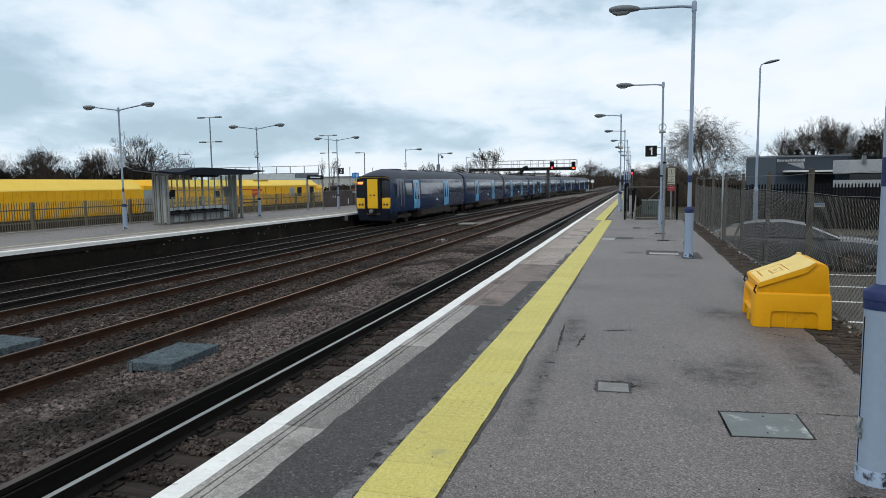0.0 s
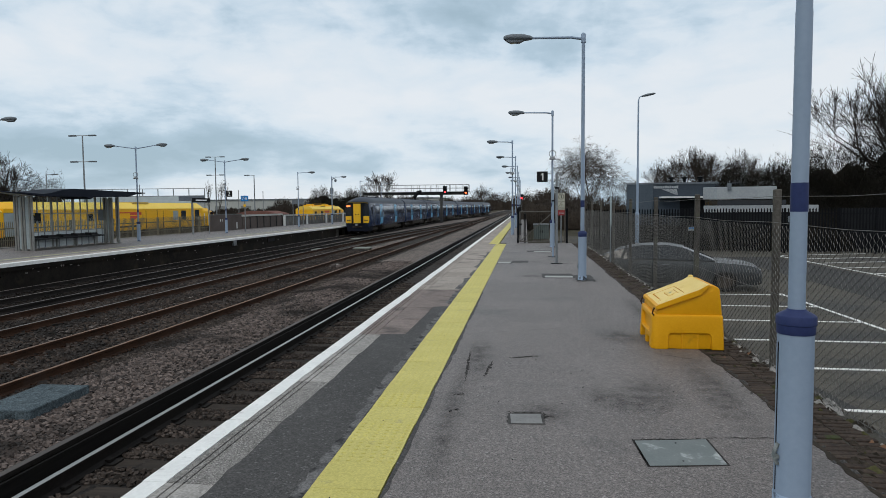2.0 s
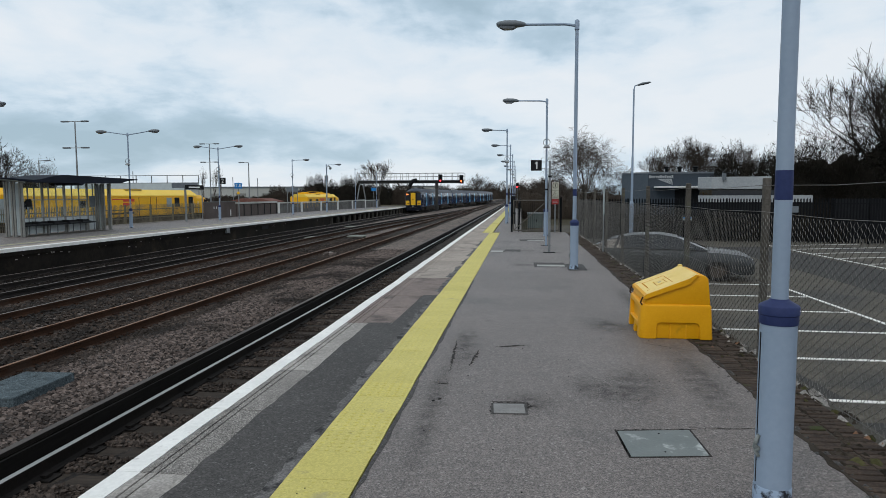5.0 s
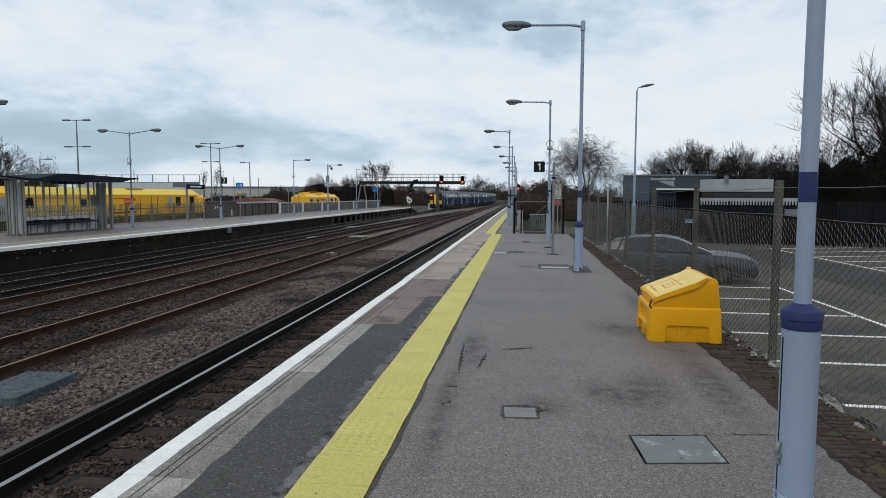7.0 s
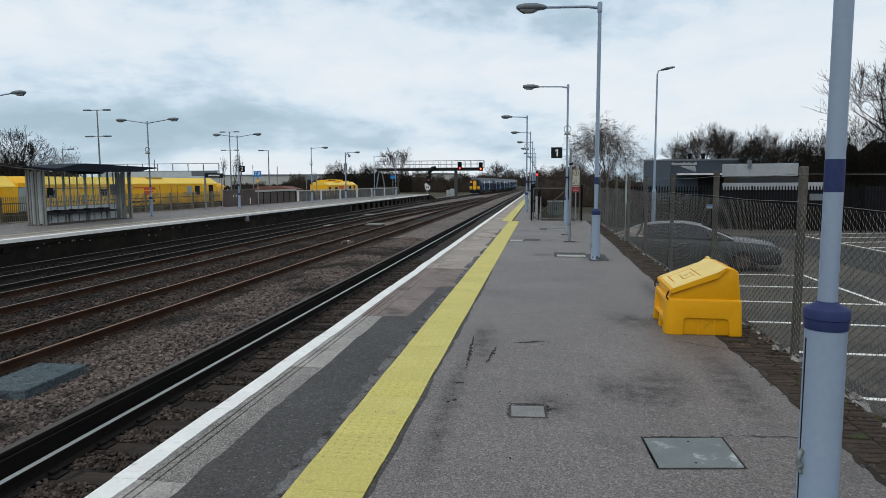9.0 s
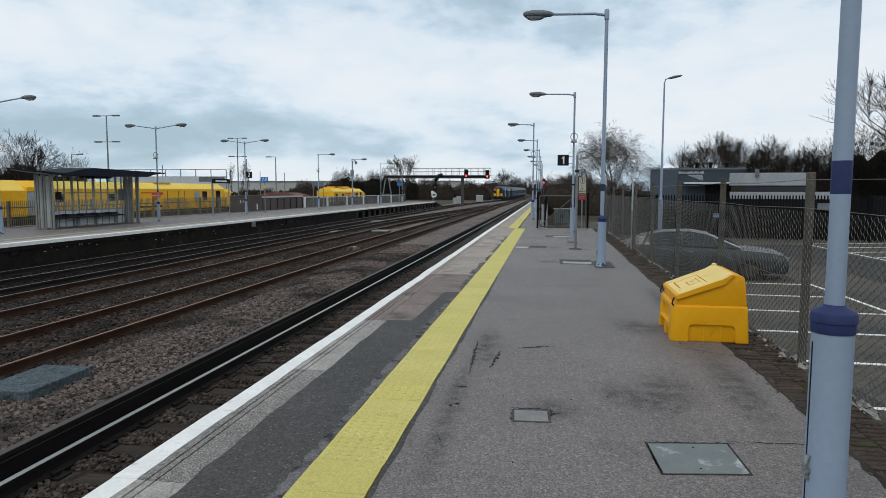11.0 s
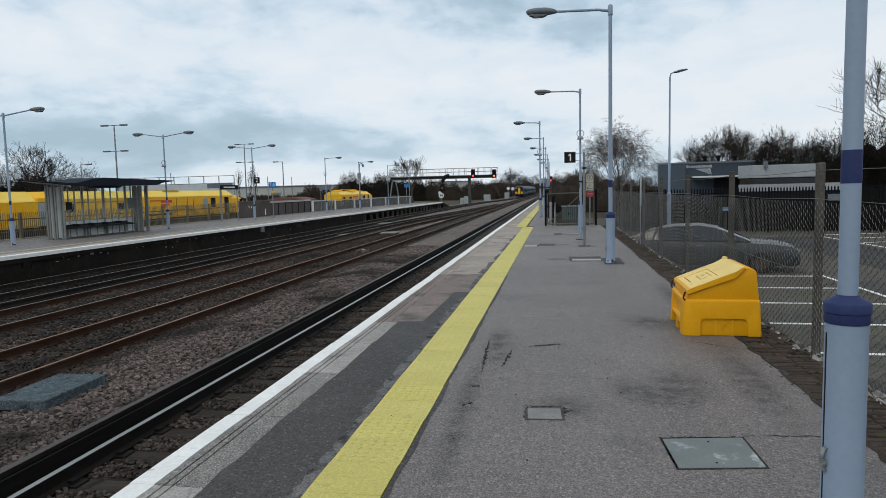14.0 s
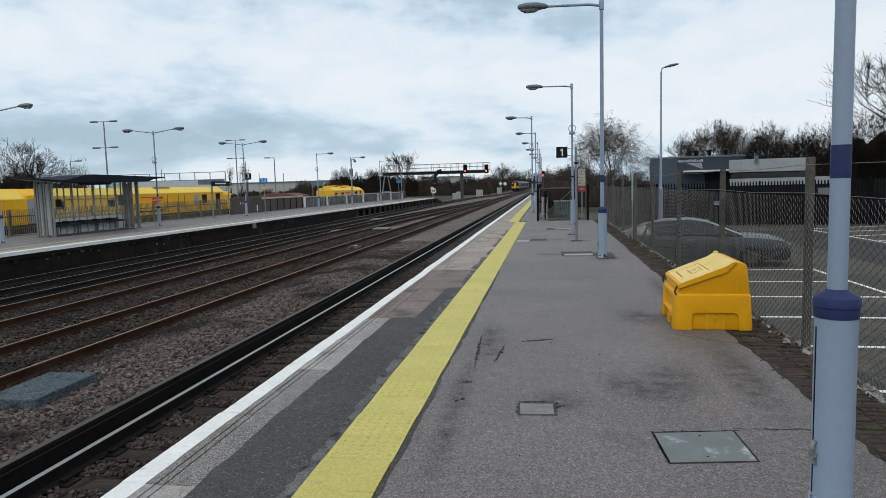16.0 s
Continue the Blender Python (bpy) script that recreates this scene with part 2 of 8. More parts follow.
COPING = surface("concrete_coping", (0.235, 0.220, 0.205), (0.335, 0.315, 0.295), 0.85, big=2.0, fine=60, bump=0.35, bump_size=0.004, per="object", stain=(0.17, 0.16, 0.15), stain_at=0.58, stain_scale=3, grit=((90, 0.2), (28, 0.12)))
COPING_GRIT = surface("exposed_aggregate_coping", (0.135, 0.126, 0.118), (0.25, 0.235, 0.22), 0.9, big=2.5, fine=90, spread=0.7, bump=0.9, bump_size=0.006, per="object", vary=0.06, speck=(0.52, 0.49, 0.46), speck_scale=150, speck_at=0.80, grit=((180, 0.6), (80, 0.2)))
WHITE_LINE = surface("worn_white_paint", (0.68, 0.675, 0.65), (0.83, 0.825, 0.795), 0.6, big=3, fine=30, bump=0.35, bump_size=0.004, stain=(0.40, 0.385, 0.365), stain_at=0.61, stain_scale=9)
YELLOW_TILE = surface("yellow_tactile_paint", (0.47, 0.41, 0.105), (0.585, 0.515, 0.165), 0.65, big=1.5, fine=50, spread=0.7, bump=0.25, bump_size=0.003, per="object", vary=0.05, stain=(0.36, 0.32, 0.15), stain_at=0.63, stain_scale=3.5, grit=((90, 0.12),))
BRICK_DARK = surface("blue_brick_paver", (0.032, 0.025, 0.021), (0.078, 0.057, 0.045), 0.85, big=5, fine=40, bump=0.5, per="object", stain=(0.05, 0.06, 0.025), stain_at=0.60, stain_scale=4)
MORTAR = surface("dirty_mortar", (0.045, 0.041, 0.035), (0.10, 0.093, 0.08), 0.95, big=2, fine=40, bump=0.4, stain=(0.05, 0.055, 0.03), stain_at=0.6)
# soot black taken darker still, so the walls' deep shade is in it
WALL_DARK = surface("sooty_shaded_wall", (0.0045, 0.0040, 0.0036), (0.019, 0.0155, 0.012), 0.95, big=0.7, fine=9, spread=0.6, bump=0.4, stain=(0.030, 0.024, 0.016), stain_at=0.57, stain_scale=0.9, spec=0.15)
BALLAST = surface("granite_ballast", (0.070, 0.054, 0.0455), (0.168, 0.132, 0.112), 0.9, big=0.35, fine=14, spread=0.7, bump=1.0, bump_size=0.04, stain=(0.040, 0.033, 0.029), stain_at=0.54, stain_scale=0.4, grit=((22, 0.6), (9, 0.35)), spec=0.4)
BALLAST_OILY = surface("oily_ballast", (0.009, 0.0066, 0.0052), (0.028, 0.0205, 0.016), 0.9, big=0.4, fine=14, spread=0.7, bump=1.0, bump_size=0.04, stain=(0.036, 0.027, 0.021), stain_at=0.56, stain_scale=0.5, grit=((22, 0.6), (9, 0.35)), spec=0.35)
STONE = surface("ballast_stone", (0.052, 0.039, 0.034), (0.155, 0.123, 0.109), 0.9, big=0.4, fine=30, spread=0.9, bump=0.3, per="island", vary=0.85, stain=(0.019, 0.0148, 0.0125), stain_at=0.468, stain_scale=0.45, spec=0.35)
STONE_DIRTY = surface("rusty_ballast_stone", (0.026, 0.019, 0.0155), (0.085, 0.066, 0.055), 0.95, big=0.5, fine=30, spread=0.8, bump=0.3, per="island", vary=0.65, stain=(0.020, 0.015, 0.012), stain_at=0.48, stain_scale=0.6, spec=0.3)
STONE_RUSTY = surface("rust_brown_ballast_stone", (0.016, 0.0108, 0.008), (0.058, 0.041, 0.032), 0.95, big=0.5, fine=30, spread=0.8, bump=0.3, per="island", vary=0.75, stain=(0.012, 0.0085, 0.0065), stain_at=0.49, stain_scale=0.6, spec=0.45)
STONE_BLACK = surface("sooty_ballast_stone", (0.006, 0.0048, 0.004), (0.022, 0.017, 0.014), 0.95, big=0.5, fine=30, spread=0.8, bump=0.3, per="island", vary=0.5, spec=0.15)
SLEEPER = surface("oily_timber_sleeper", (0.02, 0.016, 0.013), (0.052, 0.041, 0.033), 0.85, big=2, fine=14, bump=0.5, per="object", stretch=(0.25, 3, 3), spec=0.15)
RAIL_RUST = surface("rusty_rail", (0.020, 0.0095, 0.0055), (0.056, 0.026, 0.014), 0.8, big=1.2, fine=30, bump=0.3, stain=(0.045, 0.026, 0.018), stain_at=0.55, spec=0.15)
RAIL_DARK = surface("black_rail_side", (0.008, 0.007, 0.0065), (0.022, 0.018, 0.016), 0.75, big=1.2, fine=25, bump=0.3, spec=0.15)
RAIL_SHINE = surface("polished_rail_head", (0.29, 0.275, 0.26), (0.41, 0.395, 0.38), 0.42, 1.0, big=0.6, fine=30, bump=0.05)
RAIL_DULL = surface("dull_rail_head", (0.095, 0.075, 0.063), (0.165, 0.135, 0.115), 0.5, 0.7, big=0.6, fine=30, bump=0.08)
RAIL_ORANGE = surface("rust_filmed_rail_head", (0.13, 0.064, 0.034), (0.26, 0.128, 0.062), 0.55, 0.3, big=0.12, fine=30, bump=0.1, stain=(0.075, 0.048, 0.036), stain_at=0.49, stain_scale=0.09)
CONDUCTOR = surface("conductor_rail_top", (0.042, 0.032, 0.027), (0.080, 0.063, 0.054), 0.65, 0.1, big=0.6, fine=40, bump=0.1)
GAP_BLACK = surface("black_gap_strip", (0.004, 0.0036, 0.0033), (0.013, 0.011, 0.010), 0.97, big=0.8, fine=12, bump=0.3, stretch=(3, 0.2, 3), spec=0.15)
PORCELAIN = surface("dirty_insulator", (0.22, 0.20, 0.17), (0.36, 0.33, 0.29), 0.5, big=4, fine=30)
PALE_BLUE = surface("pale_blue_paint", (0.222, 0.285, 0.375), (0.268, 0.335, 0.43), 0.5, big=1.2, fine=30, spread=0.9, bump=0.06, bump_size=0.002, stain=(0.22, 0.285, 0.38), stain_at=0.60, stain_scale=3)
NAVY = surface("navy_paint", (0.014, 0.024, 0.088), (0.024, 0.037, 0.118), 0.6, big=3, fine=40, bump=0.08, bump_size=0.002, stain=(0.05, 0.06, 0.13), stain_at=0.66, stain_scale=9)
LAMP_GREY = surface("lamp_head_grey", (0.105, 0.122, 0.14), (0.17, 0.19, 0.21), 0.5, big=4, fine=30)
LENS = surface("lamp_lens", (0.13, 0.148, 0.165), (0.20, 0.22, 0.24), 0.25, big=4, fine=30, bump=0)
GALV = surface("galvanised_steel", (0.16, 0.172, 0.182), (0.27, 0.285, 0.295), 0.5, 0.55, big=3, fine=25, bump=0.1)
PALISADE_GREY = surface("weathered_palisade", (0.105, 0.092, 0.062), (0.175, 0.155, 0.11), 0.65, 0.2, big=2, fine=20, per="object")
PALISADE_BLACK = surface("black_palisade_paint", (0.003, 0.0035, 0.005), (0.008, 0.009, 0.011), 0.9, big=2, fine=20, spec=0.15)
WIRE = surface("dull_chain_link_wire", (0.09, 0.086, 0.079), (0.165, 0.16, 0.15), 0.6, 0.4, big=3, fine=40, bump=0)
CONCRETE = surface("weathered_concrete", (0.055, 0.050, 0.044), (0.115, 0.106, 0.093), 0.9, big=2.5, fine=30, bump=0.45, bump_size=0.006, per="object", stain=(0.10, 0.10, 0.075), stain_at=0.56, stain_scale=3)
BIN = surface("yellow_moulded_plastic", (0.71, 0.325, 0.004), (0.78, 0.375, 0.007), 0.5, big=2, fine=60, bump=0.06, bump_size=0.002, spec=0.22, stain=(0.55, 0.27, 0.012), stain_at=0.62, stain_scale=4)
BIN_LID = surface("pale_yellow_lid", (0.78, 0.555, 0.15), (0.84, 0.63, 0.22), 0.5, big=3, fine=60, bump=0.08, bump_size=0.002, spec=0.3, stain=(0.60, 0.36, 0.05), stain_at=0.58, stain_scale=5)
COVER = surface("steel_cover_plate", (0.125, 0.145, 0.143), (0.185, 0.205, 0.20), 0.55, 0.3, big=3, fine=60, bump=0.15, bump_size=0.003, stain=(0.46, 0.48, 0.47), stain_at=0.57, stain_scale=6)
COVER_GREY = surface("iron_cover", (0.16, 0.155, 0.15), (0.25, 0.245, 0.235), 0.6, 0.2, big=5, fine=60, bump=0.3)
BOX_TOP = surface("glass_fibre_cover", (0.030, 0.042, 0.050), (0.115, 0.142, 0.155), 0.9, big=7, fine=60, spread=0.8, bump=0.6, bump_size=0.006, stain=(0.026, 0.033, 0.037), stain_at=0.56, stain_scale=5, grit=((90, 0.4), (30, 0.25)))
SOIL = surface("dark_soil", (0.02, 0.016, 0.012), (0.055, 0.045, 0.035), 0.95, big=5, fine=50, per="island", vary=0.4)
BLACK = surface("black_paint", (0.007, 0.008, 0.009), (0.014, 0.015, 0.017), 0.72, big=3, fine=30, bump=0.05, spec=0.15)
WHITE = surface("white_paint", (0.72, 0.73, 0.72), (0.80, 0.81, 0.80), 0.5, big=3, fine=30, bump=0.05)
GRASS = surface("winter_grass", (0.04, 0.036, 0.024), (0.08, 0.07, 0.046), 0.95, big=0.05, fine=1.5, bump=0.6, bump_size=0.1, stain=(0.10, 0.085, 0.06), stain_at=0.55, stain_scale=0.08)

# ---- heights and lines of the place ----
RAIL_Z = -0.88          # top of the running rails; platform one is at 0
BED_Z = -1.06
EDGE_2, DECK_2 = -16.95, -0.14
CAR_PARK_Z = -1.17


def ease(a, b, y):
    u = min(1.0, max(0.0, (y - a) / (b - a)))
    return u * u * (3 - 2 * u)


def line_near(y):
    return -3.78 - 1.0 * ease(150, 300, y)


def line_mid(y):
    return -8.33 + 1.2 * ease(120, 220, y)


def line_cross(y):
    return -11.73 + 3.2 * ease(38, 112, y)


def line_far(y):
    return -15.47 + 4.9 * ease(105, 195, y)


# ---- ground ----
def ground_sheet():
    xs = [-3000, -400, -120, -60, -38, -24, 2.6, 30, 60, 120, 400, 3000]
    ys = [-600, -60, -15, 20, 60, 110, 160, 240, 400, 800, 4000]
    g = Geo()
    g.add([(x, y, -1.3 if -38 < x < 3 else -1.25) for y in ys for x in xs],
          [(j * len(xs) + i, j * len(xs) + i + 1, (j + 1) * len(xs) + i + 1, (j + 1) * len(xs) + i) for j in range(len(ys) - 1) for i in range(len(xs) - 1)])
    solid("ground", g, GRASS, "flat winter grass and dirt stretching to the horizon", "ground", "structure")


def ballast_bed():
    rng = random.Random(5)
    g, nx = Geo(), 72
    spots = []
    ys = [-14 + 0.8 * k for k in range(60)] + [34 + 4 * k for k in range(97)]
    for y in ys:
        left = -17.2 if y < 100 else line_far(y) - 2.6
        for i in range(nx + 1):
            x = left + (-2.45 - left) * i / nx
            d = min(abs(x - f(y)) for f in (line_near, line_mid, line_cross, line_far))
            z = BED_Z + 0.10 * ease(1.0, 2.2, d) + rng.uniform(-0.012, 0.012)
            g.v.append((x, y, z))
            spots.append(d + rng.uniform(-0.12, 0.12))
    for j in range(len(ys) - 1):
        for i in range(nx):
            g.f.append((j * (nx + 1) + i, j * (nx + 1) + i + 1, (j + 1) * (nx + 1) + i + 1, (j + 1) * (nx + 1) + i))
    bed = solid("track_bed", g, BALLAST, "grey brown granite ballast bed, oily black under the rails", "ballast", "structure", smooth=60)
    bed.data.materials.append(BALLAST_OILY)
    for f in bed.data.polygons:
        f.material_index = 1 if sum(spots[i] for i in f.vertices) / 4 < 1.12 else 0


def stones(name, material, x0, x1, y0, y1, count, size, seed, label, grow=0.0, bars=False):
    """Loose angular stones strewn over the bed, all in one mesh."""
    r = np.random.default_rng(seed)
    x, y = r.uniform(x0, x1, count), y0 + (y1 - y0) * r.uniform(0, 1, count) ** 1.25
    d = np.min([np.abs(x - f(20)) for f in (line_near, line_mid, line_cross, line_far)], axis=0)
    u = np.clip((d - 1.0) / 1.2, 0, 1)
    z = BED_Z + 0.10 * u * u * (3 - 2 * u) + r.uniform(-0.005, 0.03, count)
    corner = np.array([(a, b, c) for c in (-1, 1) for b in (-1, 1) for a in (-1, 1)], float) * 0.5
    v = corner[None] * r.uniform(0.55, 1.35, (count, 8, 3)) * (size * r.uniform(0.6, 1.35, (count, 1, 1)) * (1 + grow * (y[:, None, None] - y0)))
    q = r.normal(size=(count, 4))
    q /= np.linalg.norm(q, axis=1)[:, None]
    w, a, b, c = q.T
    m = np.stack([1 - 2 * (b * b + c * c), 2 * (a * b - c * w), 2 * (a * c + b * w), 2 * (a * b + c * w), 1 - 2 * (a * a + c * c), 2 * (b * c - a * w),
                  2 * (a * c - b * w), 2 * (b * c + a * w), 1 - 2 * (a * a + b * b)], 1).reshape(-1, 3, 3)
    if bars:
        # keep the stones off the tops of the sleepers
        k = (y + 4 + 0.33) % 0.66 - 0.33
        z = np.where((np.abs(k) < 0.15) & (x > -5.1), z - 0.07, z)
    v = np.einsum("nij,nkj->nki", m, v) * np.array([1, 1, 0.8]) + np.stack([x, y, z], 1)[:, None]
    quad = np.array([(0, 2, 3, 1), (4, 5, 7, 6), (0, 1, 5, 4), (2, 6, 7, 3), (0, 4, 6, 2), (1, 3, 7, 5)])
    f = (quad[None] + 8 * np.arange(count)[:, None, None]).reshape(-1, 4)
    me = bpy.data.meshes.new(name)
    me.vertices.add(count * 8)
    me.vertices.foreach_set("co", v.reshape(-1).astype(np.float32))
    me.loops.add(f.size)
    me.loops.foreach_set("vertex_index", f.reshape(-1).astype(np.int32))
    me.polygons.add(len(f))
    me.polygons.foreach_set("loop_start", np.arange(0, f.size, 4, dtype=np.int32))
    me.update(calc_edges=True)
    me.shade_flat()
    me.materials.append(material)
    tagged(new(name, me), label, "ballast", "", "stuff")


RAIL_SHAPE = [(-0.07, -0.159), (0.07, -0.159), (0.07, -0.148), (0.012, -0.128), (0.010, -0.05), (0.035, -0.036), (0.035, -0.004),
              (-0.035, -0.004), (-0.035, -0.036), (-0.010, -0.05), (-0.012, -0.128), (-0.07, -0.148)]
HEAD_SHAPE = [(-0.030, -0.004), (0.030, -0.004), (0.022, 0.0), (-0.022, 0.0)]


def sweep(shape, xf, dx, z, y0, y1, step):
    n = max(1, round((y1 - y0) / step))
    g = Geo()
    return g.loft([[(xf(y) + dx + px, y, z + pz) for px, pz in shape] for y in (y0 + (y1 - y0) * k / n for k in range(n + 1))])


def track(label, xf, y0, y1, side, head, sleepers, group, step=6.0, pitch=0.66):
    t = thing("railway_track", 0, 0, 0, 0, label, "track", group, "structure")
    for dx in (-0.7525, 0.7525):
        rail = part("rail", sweep(RAIL_SHAPE, xf, dx, RAIL_Z, y0, y1, step), side, t)
        part("rail_head", sweep(HEAD_SHAPE, xf, dx, RAIL_Z, y0, y1, step), head, rail)
    g = Geo().box(-1.28, 1.28, -0.125, 0.125, -0.15, 0)
    me = g.mesh("sleeper", 0.012)
    clip = Geo()
    for dx in (-0.7525, 0.7525):
        clip.box(dx - 0.17, dx + 0.17, -0.09, 0.09, -0.004, 0.018)
        for s in (-1, 1):
            clip.box(dx + s * 0.075 - 0.03, dx + s * 0.075 + 0.03, -0.045, 0.045, 0.018, 0.05)
    chair = clip.mesh("rail_chair")
    ys0, ys1 = sleepers
    r = random.Random(7)
    for k in range(int((ys1 - ys0) / pitch)):
        y = ys0 + k * pitch + r.uniform(-0.02, 0.02)
        s = part("sleeper", me, SLEEPER, t, at=pose(xf(y), y, RAIL_Z - 0.172, 0, 0, r.uniform(-0.6, 0.6)))
        part("rail_chair", chair, side, s)
    rest = Geo()
    y = ys0 + int((ys1 - ys0) / pitch) * pitch
    while y < min(y1, 150):
        rest.box(xf(y) - 1.28, xf(y) + 1.28, y - 0.125, y + 0.125, RAIL_Z - 0.3, RAIL_Z - 0.172)
        y += pitch
    if rest.v:
        tagged(part("far_sleepers", rest, SLEEPER, t), kind="stuff")
    return t


def conductor(label, xf, dx, y0, y1):
    t = thing("conductor_rail", 0, 0, 0, 0, label, "conductor rail", "conductor rails", "structure")
    shape = [(-0.065, -0.15), (0.065, -0.15), (0.062, -0.132), (0.02, -0.11), (0.02, -0.06), (0.044, -0.045), (0.044, -0.003), (-0.044, -0.003), (-0.044, -0.045), (-0.02, -0.06), (-0.02, -0.11), (-0.062, -0.132)]
    z = RAIL_Z + 0.085
    part("rail", sweep(shape, xf, dx, z, y0, y1, 6), RAIL_DARK, t)
    part("rail_top", sweep([(-0.040, -0.003), (0.040, -0.003), (0.030, 0.0), (-0.030, 0.0)], xf, dx, z, y0, y1, 6), CONDUCTOR, t, "dull worn contact face")
    if y1 > 200:
        # black strip added below the head; its colour carries the shade there
        part("guard_board", sweep([(0.070, -0.24), (0.10, -0.24), (0.10, -0.05), (0.070, -0.05)], xf, dx, z, y0, y1, 6), GAP_BLACK, t, "black strip for the rail's side and shade")
    pot = Geo().lathe([(0.05, -0.13), (0.07, -0.11), (0.045, -0.09), (0.065, -0.06), (0.04, -0.03), (0.045, 0.0)], 10).mesh("insulator", 0, 40)
    y = y0 + 1
    while y < min(y1, 45):
        part("insulator", pot, PORCELAIN, t, at=pose(xf(y) + dx, y, z - 0.15))
        y += 2.6


ground_sheet()
ballast_bed()
track("near platform track with polished heads on dark rails", line_near, -12, 420, RAIL_DARK, RAIL_SHINE, (-4, 46), "running tracks")
track("rust-coloured centre track on dirty timber sleepers", line_mid, -12, 420, RAIL_RUST, RAIL_ORANGE, (0, 46), "running tracks")
track("dull brown through track on timber sleepers", line_cross, -12, 118, RAIL_RUST, RAIL_DULL, (2, 60), "running tracks")
track("dark track beside the opposite platform", line_far, -12, 420, RAIL_DARK, RAIL_DULL, (4, 60), "running tracks")
conductor("black conductor rail beside the near track", line_near, -1.11, -12, 300)
conductor("black conductor rail beside the through track", line_cross, -1.2, -12, 112)
stones("ballast_stones", STONE, -7.02, -5.12, 3.0, 30, 50000, 0.040, 1, "loose pale granite ballast between the tracks", 0.012)
stones("dark_ballast_stones", STONE_DIRTY, -7.45, -6.88, 3.0, 30, 13000, 0.038, 11, "dark dusty ballast along the rusty rail", 0.012)
stones("dark_ballast_stones", STONE_DIRTY, -5.24, -4.97, 3.0, 30, 7000, 0.038, 12, "dark dusty ballast along the conductor rail", 0.012)
stones("dirty_ballast_stones", STONE_DIRTY, -4.45, -2.5, 2.0, 22, 36000, 0.033, 2, "dark dirty ballast between near rails and platform", 0.0, True)
stones("sooty_ballast_stones", STONE_BLACK, -17.0, -12.6, 5.0, 44, 20000, 0.05, 4, "soot-black ballast beside the opposite platform", 0.01)
stones("rusty_ballast_stones", STONE_RUSTY, -12.6, -7.4, 5.0, 40, 32000, 0.05, 3, "rust-brown ballast around the centre tracks", 0.01)


# ---- platform one ----
P1_END = 112.0
GATE_Y = 28.3


